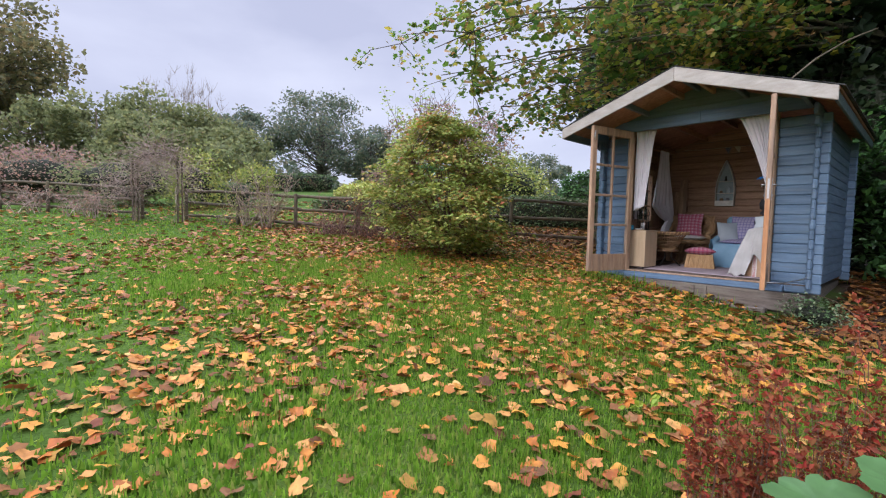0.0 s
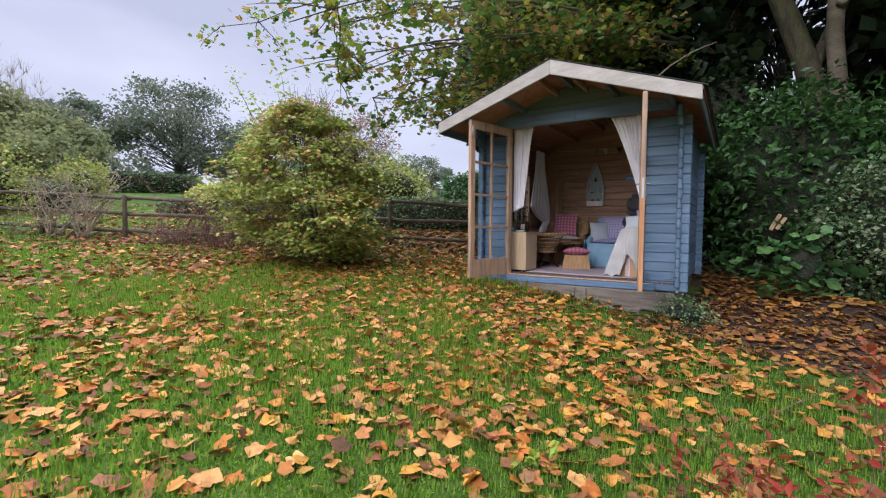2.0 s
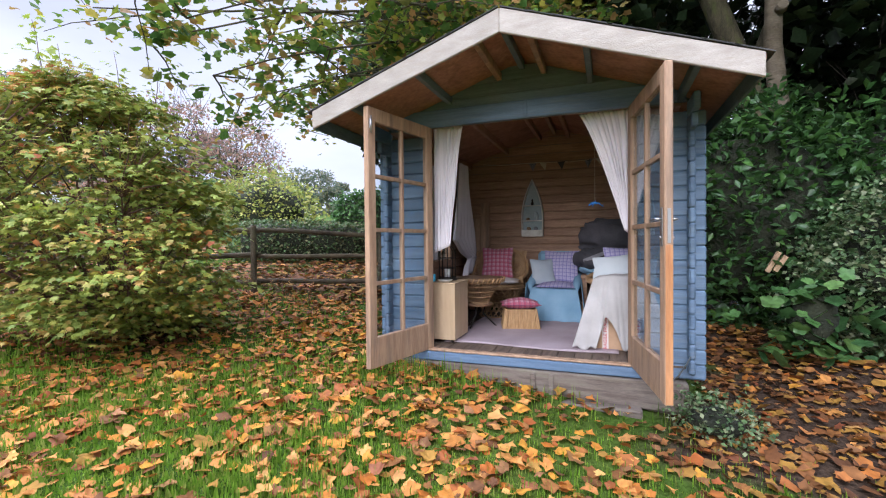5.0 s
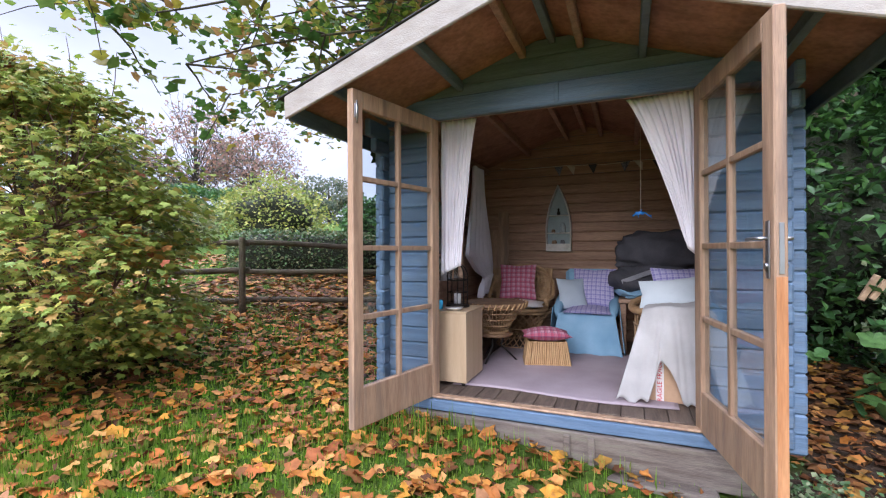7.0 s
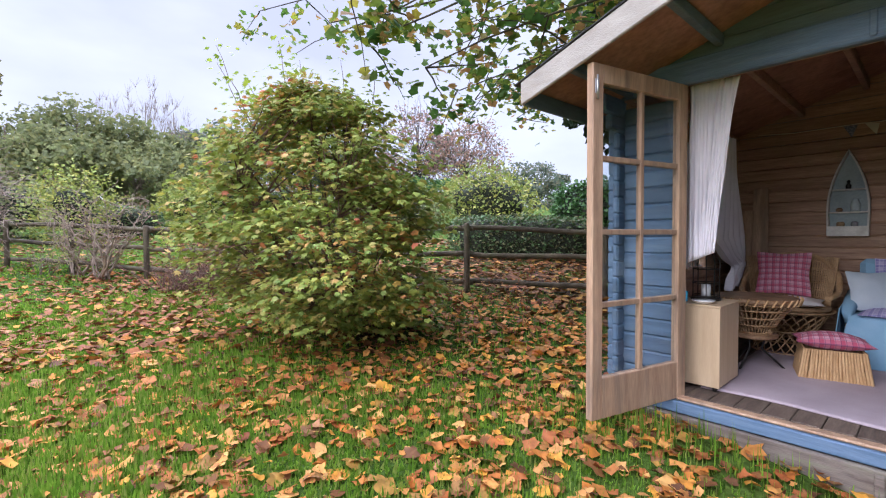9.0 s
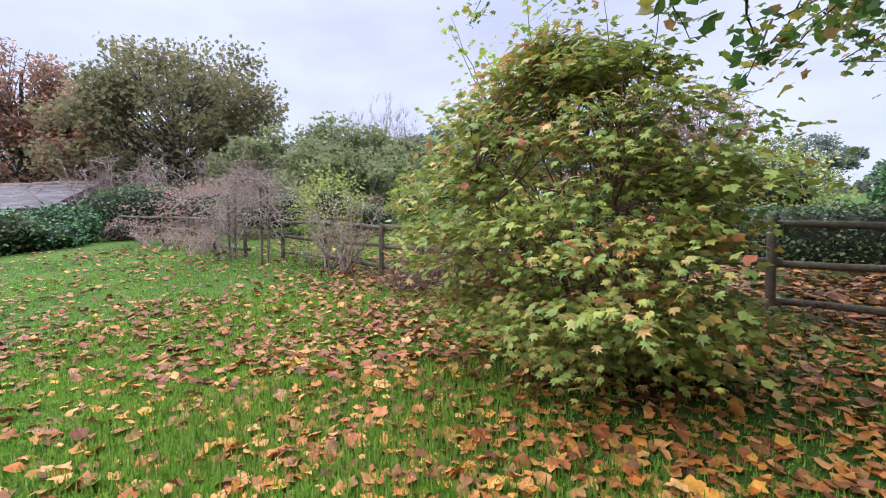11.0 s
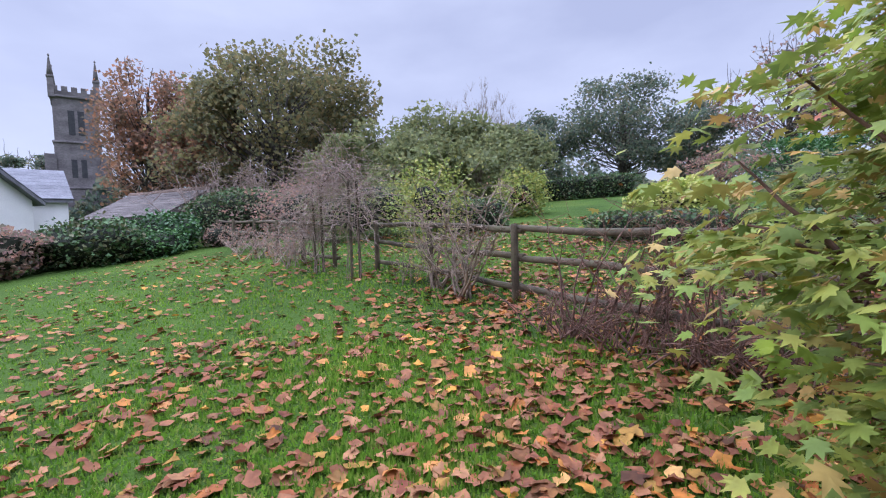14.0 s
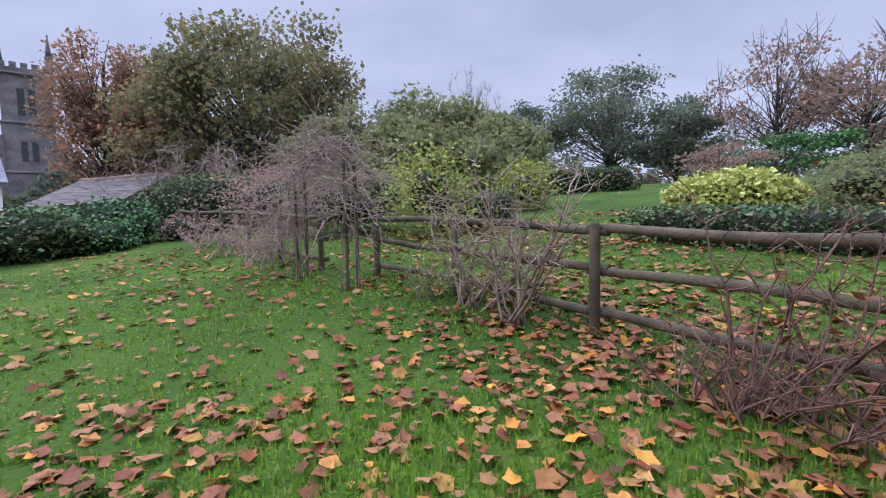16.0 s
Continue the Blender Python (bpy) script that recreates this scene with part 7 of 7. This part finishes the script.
    q.matrix_basis = Matrix.Translation((0.01, 0.03, 0.265)) @ pose(0, 0, 0, 0, 0, 16)
    # bedding heap on the back bench
    bn = thing("bench", (-1.42, 8.45, F), "low wooden bench under the heap of bedding", "bench")
    s = Shape()
    s.box(-1.84, -1.00, 8.16, 8.80, F + 0.50, F + 0.54, 0.006)
    for x in (-1.80, -1.05):
        s.box(x - 0.03, x + 0.03, 8.2, 8.76, F, F + 0.498, 0.006)
    part("frame", s.mesh("frame", M["inside"]), bn)

    def heap(name, c, rad, mat, label, seed, cat):
        vs, fs = lumpy((0, 0, 0), (1, 1, 1), seed, 4, 0.34)
        vs = np.sign(vs) * np.abs(vs) ** 0.62 * (1 + 0.10 * np.sin(vs[:, 0:1] * 7 + seed) * np.sin(vs[:, 1:2] * 5 + vs[:, 2:3] * 4)) * np.array(rad) + np.array(c)
        vs[:, 2] += 0.022 * np.sin(vs[:, 0] * 22 + vs[:, 1] * 9) * (vs[:, 2] > c[2])
        vs[:, 2] = np.maximum(vs[:, 2], c[2] - rad[2] * 0.92)
        return tagged(new(name, big_mesh(name, vs, fs, [mat], True)), label, cat)
    heap("folded_blanket", (-1.50, 8.46, F + 0.585), (0.38, 0.30, 0.05), M["blue_cloth"], "folded blue blanket under the bedding", 3, "blanket")
    heap("folded_blanket", (-1.46, 8.46, F + 0.735), (0.44, 0.31, 0.15), M["charcoal"], "folded dark grey striped blanket in the heap", 5, "blanket")
    heap("duvet", (-1.42, 8.46, F + 1.0), (0.46, 0.31, 0.20), M["charcoal"], "heaped charcoal duvet on the bench", 8, "duvet")
    s = Shape()
    s.box(-0.16, 0.16, -0.003, 0.003, -0.022, 0.022, 0.002, pose(-1.66, 8.155, F + 0.77, 0, -22, 0))
    s.box(-0.10, 0.10, -0.003, 0.003, -0.02, 0.02, 0.002, pose(-1.45, 8.145, F + 0.80, 0, 10, 0))
    o = tagged(new("blanket_stripe", s.mesh("blanket_stripe", M["grey_cloth"])), "pale grey woven stripes on the dark blanket", "stripe")
    # wicker armchair under the cream throw, with pillow and box
    wc = thing("wicker_armchair", (-1.40, 7.35, F), "wicker armchair half hidden by a cream throw", "chair")
    v, f = woven(lambda t: (0.30, F + 0.02 + 0.55 * t), (-1.40, 7.42), 36, (0, 0.25, 0.5, 0.75, 1.0), 0.007, 1.15)
    part("body", big_mesh("body", v, f, [M["wicker"]], True), wc)
    s = Shape()
    a = np.linspace(0.3, math.pi * 2 - 0.9, 40)
    s.tube([(-1.40 + 0.33 * math.cos(q + 1.2), 7.42 + 0.37 * math.sin(q + 1.2), F + 0.58 + 0.03 * math.sin(q * 2)) for q in a], 0.026, 0.026, 10)
    part("rim", s.mesh("rim", M["wicker"]), wc)
    s = Shape()
    s.box(-1.68, -1.12, 7.12, 7.72, F + 0.36, F + 0.42, 0.02)
    part("seat", s.mesh("seat", M["ceramic"]), wc)
    cushion("pillow", 0.42, 0.22, 0.08, M["pillow"], "pale blue pillow on the wicker armchair", (-1.47, 7.08, F + 0.715), (62, -7, -10), "pillow")
    cushion("pillow", 0.40, 0.30, 0.13, M["purple_check"], "purple checked cushion behind the pillow", (-1.38, 7.36, F + 0.75), (62, 0, 4), "cushion")
    bx_ = thing("cardboard_box", (-1.48, 6.86, F), "cardboard box with red printed tape", "box")
    s = Shape()
    s.box(-1.66, -1.24, 6.76, 7.02, F + 0.002, F + 0.30, 0.004)
    part("carton", s.mesh("carton", M["card"]), bx_)
    s = Shape()
    s.box(-1.583, -1.533, 6.7565, 6.7595, F + 0.004, F + 0.298, 0)
    part("tape", s.mesh("tape", M["white_print"]), bx_, "white parcel tape")
    cu = bpy.data.curves.new("tape_letters", "FONT")
    cu.body, cu.size, cu.extrude, cu.align_x, cu.align_y = "FRAGILE FRAGILE", 0.042, 0.0006, "CENTER", "CENTER"
    o = new("letters", cu)
    cu.materials.append(M["red_print"])
    o.parent = bx_
    o.matrix_basis = Matrix.Translation(Vector((-1.558, 6.7545, F + 0.15)) - bx_.location) @ pose(0, 0, 0, 90, 0, 0) @ pose(0, 0, 0, 0, 0, 90)
    bpy.context.view_layer.update()

    def throw(u, v):
        wav = 0.009 * math.sin(7 * u + 2 * v + 1) + 0.004 * math.sin(17 * u + 5 * v) + 0.0015 * math.sin(57 * u - 9 * v)
        if u < 0.24:
            hem = 0.02 + 0.02 * math.sin(40 * u)
        elif u < 0.34:
            hem = 0.02 + 2.95 * (u - 0.24)
        else:
            hem = 0.015 + 0.30 * max(0.0, 1 - (u - 0.34) / 0.2) ** 0.9 + 0.008 * math.sin(50 * u)
        if v < 0.42:
            k = v / 0.42
            return (-1.66 + 0.42 * u + 0.05 * (1 - k), 7.30 - 0.50 * k, F + 0.61 + 0.08 * u + 0.02 * k * math.sin(6 * u) + wav * 0.6 - 0.01 * k)
        k = (v - 0.42) / 0.58
        z = (F + 0.60 + 0.08 * u + 0.02 * math.sin(6 * u)) * (1 - k) + (F + hem) * k
        return (-1.66 + 0.42 * u - 0.17 * k * max(0, 0.45 - u) / 0.45 + 0.02 * k * u, 6.80 - 0.10 * math.sin(min(1, k * 1.5) * 1.57) + wav * (0.4 + 1.5 * k) - 0.03 * k * (u < 0.3), z)
    thicken(tagged(new("throw", sheet("throw", throw, 70, 50, M["throw"])), "fringed cream cotton throw hanging over the armchair", "throw"), 0.006)


build_interior()

# ---- bough, log stack and roof leaf ----
def build_odds():
    s = Shape()
    s.tube([tuple(p) for p in wander((-1.95, 8.2, 3.10), (-0.75, 9.0, 4.25), 9, 0.05, np.random.default_rng(2), 0.9)], 0.016, 0.010, 7)
    tagged(new("fallen_branch", s.mesh("fallen_branch", M["bark_pale"])), "fallen bare branch resting on the roof", "branch")
    r = np.random.default_rng(14)
    e = thing("log_stack", (-5.1, 11.2, float(ground_z(-5.1, 11.2))), "stack of split weathered logs behind the fence", "logs")
    for k in range(26):
        x, y = -5.6 + (k % 9) * 0.15 + r.normal(0, 0.02), 11.1 + r.normal(0, 0.06)
        z = float(ground_z(x, y)) + 0.06 + 0.115 * (k // 9)
        s = Shape()
        s.tube([(x, y - 0.3, z), (x + r.normal(0, 0.03), y + 0.3, z + r.normal(0, 0.015))], 0.06, 0.055, 7)
        part("split_log", s.mesh("split_log", M["grey_wood"]), e)

    pos = np.array([(-1.35, 5.9, roof_top(-1.35) + 0.03), (-1.0, 6.6, roof_top(-1.0) + 0.03), (-1.75, 7.2, roof_top(-1.75) + 0.03), (-2.9, 6.3, roof_top(-2.9) + 0.03)])
    for p in pos:
        v, f = spread(lobed_leaf(0.2, 5, True), p[None], turns(1, 0.2, 0.5, r), np.array([[0.13]]))
        tagged(new("fallen_leaf", big_mesh("fallen_leaf", v, f, [M["fallen"]])), "curled orange maple leaf lying on the roof", "leaf", "leaves on the roof")


build_odds()

# ---- buildings beyond the garden ----
def build_tower():
    """The church tower: battered stages with string courses, belfry openings, battlements and four pinnacles."""
    c = Vector((-70.5, -41.7, 0))
    z0 = float(ground_z(c.x, c.y))
    e = thing("church_tower", (c.x, c.y, z0), "grey granite church tower with pinnacles and battlements", "tower")
    rot = pose(c.x, c.y, 0, 0, 0, 34)
    H = 20.6
    hw = 2.35

    def piece(name, fn, mat, label=""):
        s = Shape()
        fn(s)
        me = s.mesh(name, M[mat])
        me.transform(rot)
        part(name, me, e, label)
    piece("stage", lambda s: (s.box(-hw - 0.25, hw + 0.25, -hw - 0.25, hw + 0.25, z0 - 0.5, 8.5, 0.05), s.box(-hw - 0.1, hw + 0.1, -hw - 0.1, hw + 0.1, 8.5, 14.6, 0.05), s.box(-hw, hw, -hw, hw, 14.6, H, 0.05)), "stone")
    for z, q in ((8.5, 0.36), (14.5, 0.24), (H - 0.2, 0.26)):
        piece("string_course", lambda s: s.box(-hw - q, hw + q, -hw - q, hw + q, z, z + 0.28, 0.06), "stone")

    def crenels(s):
        for k in range(5):
            p = -hw + 0.35 + k * (2 * hw - 0.7) / 4
            for sg in (-1, 1):
                s.box(p - 0.32, p + 0.32, sg * hw - 0.2, sg * hw + 0.2, H + 0.6, H + 1.25, 0.03)
                s.box(sg * hw - 0.2, sg * hw + 0.2, p - 0.32, p + 0.32, H + 0.6, H + 1.25, 0.03)
        for sg in (-1, 1):
            s.box(-hw, hw, sg * hw - 0.2, sg * hw + 0.2, H, H + 0.6, 0.02)
            s.box(sg * hw - 0.2, sg * hw + 0.2, -hw, hw, H, H + 0.6, 0.02)
    piece("parapet", crenels, "stone")
    for sx in (-1, 1):
        for sy in (-1, 1):
            piece("pinnacle", lambda s: (s.box(sx * hw - 0.32, sx * hw + 0.32, sy * hw - 0.32, sy * hw + 0.32, H - 0.3, H + 2.3, 0.05), s.box(sx * hw - 0.4, sx * hw + 0.4, sy * hw - 0.4, sy * hw + 0.4, H + 2.2, H + 2.45, 0.04), s.lathe([(0.34, H + 2.4), (0.20, H + 3.8), (0.05, H + 4.9), (0.13, H + 5.0), (0.02, H + 5.25)], (sx * hw, sy * hw), 8)), "stone")
            piece("buttress", lambda s: (s.box(sx * hw - 0.4, sx * hw + 0.4, sy * (hw + 0.5) - 0.6, sy * (hw + 0.5) + 0.6, z0 - 0.5, 13.0, 0.05)), "stone")

    for sg in (-1, 1):
        for off in (-0.5, 0.5):
            piece("belfry_opening", lambda s: s.box(off - 0.34, off + 0.34, sg * hw - 0.04, sg * hw + 0.04, 15.6, 18.8, 0.02), "dark_gap", "dark louvred belfry opening")
            piece("belfry_opening", lambda s: s.box(sg * hw - 0.04, sg * hw + 0.04, off - 0.34, off + 0.34, 15.6, 18.8, 0.02), "dark_gap", "dark louvred belfry opening")
            piece("window", lambda s: s.box(sg * (hw + 0.1) - 0.04, sg * (hw + 0.1) + 0.04, off - 0.3, off + 0.3, 10.0, 12.4, 0.02), "dark_gap", "dark narrow window")


def gabled(name, centre, heading, length, width, eave, ridge, base, label, wall_mat, roof_mat, category="house", over=0.25, thick=0.15):
    """A house body with gable ends, a thick pitched roof and eaves. Length runs along the ridge."""
    e = thing(name, (centre[0], centre[1], base), label, category)
    rot = pose(centre[0], centre[1], 0, 0, 0, heading)
    L, W = length / 2, width / 2
    vs = [(sx * L, sy * W, z) for sx in (-1, 1) for sy in (-1, 1) for z in (base, eave)] + [(-L, 0, ridge), (L, 0, ridge)]
    fs = [(0, 1, 8, 3, 2), (4, 6, 7, 9, 5), (0, 4, 5, 1), (2, 3, 7, 6), (0, 2, 6, 4)]
    me = mesh_of("wall", [tuple(rot @ Vector(v)) for v in vs], fs, [M[wall_mat]])
    part("wall", me, e)
    sl = (ridge - eave) / W
    for sg in (-1, 1):
        vs = []
        for x in (-L - over, L + over):
            for yy in (0, W + over):
                for dz in (0.01, thick):
                    vs.append(tuple(rot @ Vector((x, sg * yy, ridge - sl * yy + dz))))
        fs = [(0, 4, 6, 2), (1, 3, 7, 5), (0, 1, 5, 4), (2, 6, 7, 3), (0, 2, 3, 1), (4, 5, 7, 6)]
        o = part("roof", mesh_of("roof", vs, fs, [M[roof_mat]]), e)
        # courses of slate or thatch, each a little proud of the one above
        for k in range(9):
            s = Shape()
            ya, yb = (W + over) * k / 9, (W + over) * (k + 1) / 9 + 0.03
            ym = (ya + yb) / 2
            ang = -sg * math.atan(sl)
            half = (yb - ya) / 2 / math.cos(ang)
            s.box(-L - over - 0.01, L + over + 0.01, -half, half, 0, 0.02, 0, rot @ pose(0, sg * ym, ridge - sl * ym + thick + 0.012, 0, 0, 0) @ Matrix.Rotation(ang + sg * 0.02, 4, "X"))
            part("roof_course", s.mesh("roof_course", M[roof_mat]), e)
    return e, rot


def build_houses():
    # white cottage: a gable towards the garden and a lower slated wing
    e, rot = gabled("white_house", (-21.1, -14.5), 76, 7.5, 5.2, 3.35, 5.35, 1.0, "white rendered cottage with grey slate roofs", "render_white", "slate")
    s = Shape()
    s.box(1.5, 3.78, -2.72, -2.60, 2.75, 2.83, 0.01)
    me = s.mesh("ledge", M["slate"])
    me.transform(rot)
    part("ledge", me, e)
    s = Shape()
    for x in (3.72,):
        s.tube([(x, -2.66, 3.2), (x, -2.66, 1.2)], 0.045, 0.045, 8)
    s.tube([(-3.7, -2.92, 3.26), (3.9, -2.92, 3.22)], 0.06, 0.06, 8)
    me = s.mesh("gutter", M["dark_gap"])
    me.transform(rot)
    part("gutter", me, e, "black gutter and downpipe")
    s = Shape()
    s.box(2.2, 2.95, -2.66, -2.59, 1.9, 2.7, 0.01)
    me = s.mesh("window", M["dark_gap"])
    me.transform(rot)
    part("window", me, e)
    gabled("slate_wing", (-24.5, -12.6), -47, 3.3, 3.6, 3.45, 4.65, 1.0, "white rendered wing with a grey slate roof", "render_white", "slate", over=0.15)
    # long thatched outbuilding
    e, rot = gabled("thatched_cottage", (-30.3, -9.4), 63, 5.6, 4.6, 2.75, 3.95, 1.2, "low cottage with an old grey thatched roof", "stone", "thatch", over=0.35, thick=0.28)
    s = Shape()
    s.tube([(-3.1, 0, 4.22), (-1.5, 0, 4.20), (0.5, 0, 4.24), (3.1, 0, 4.20)], 0.14, 0.14, 10)
    me = s.mesh("ridge", M["thatch_ridge"])
    me.transform(rot)
    part("ridge", me, e, "brown thatched ridge")


build_tower()
build_houses()

build_grass()
build_fallen()
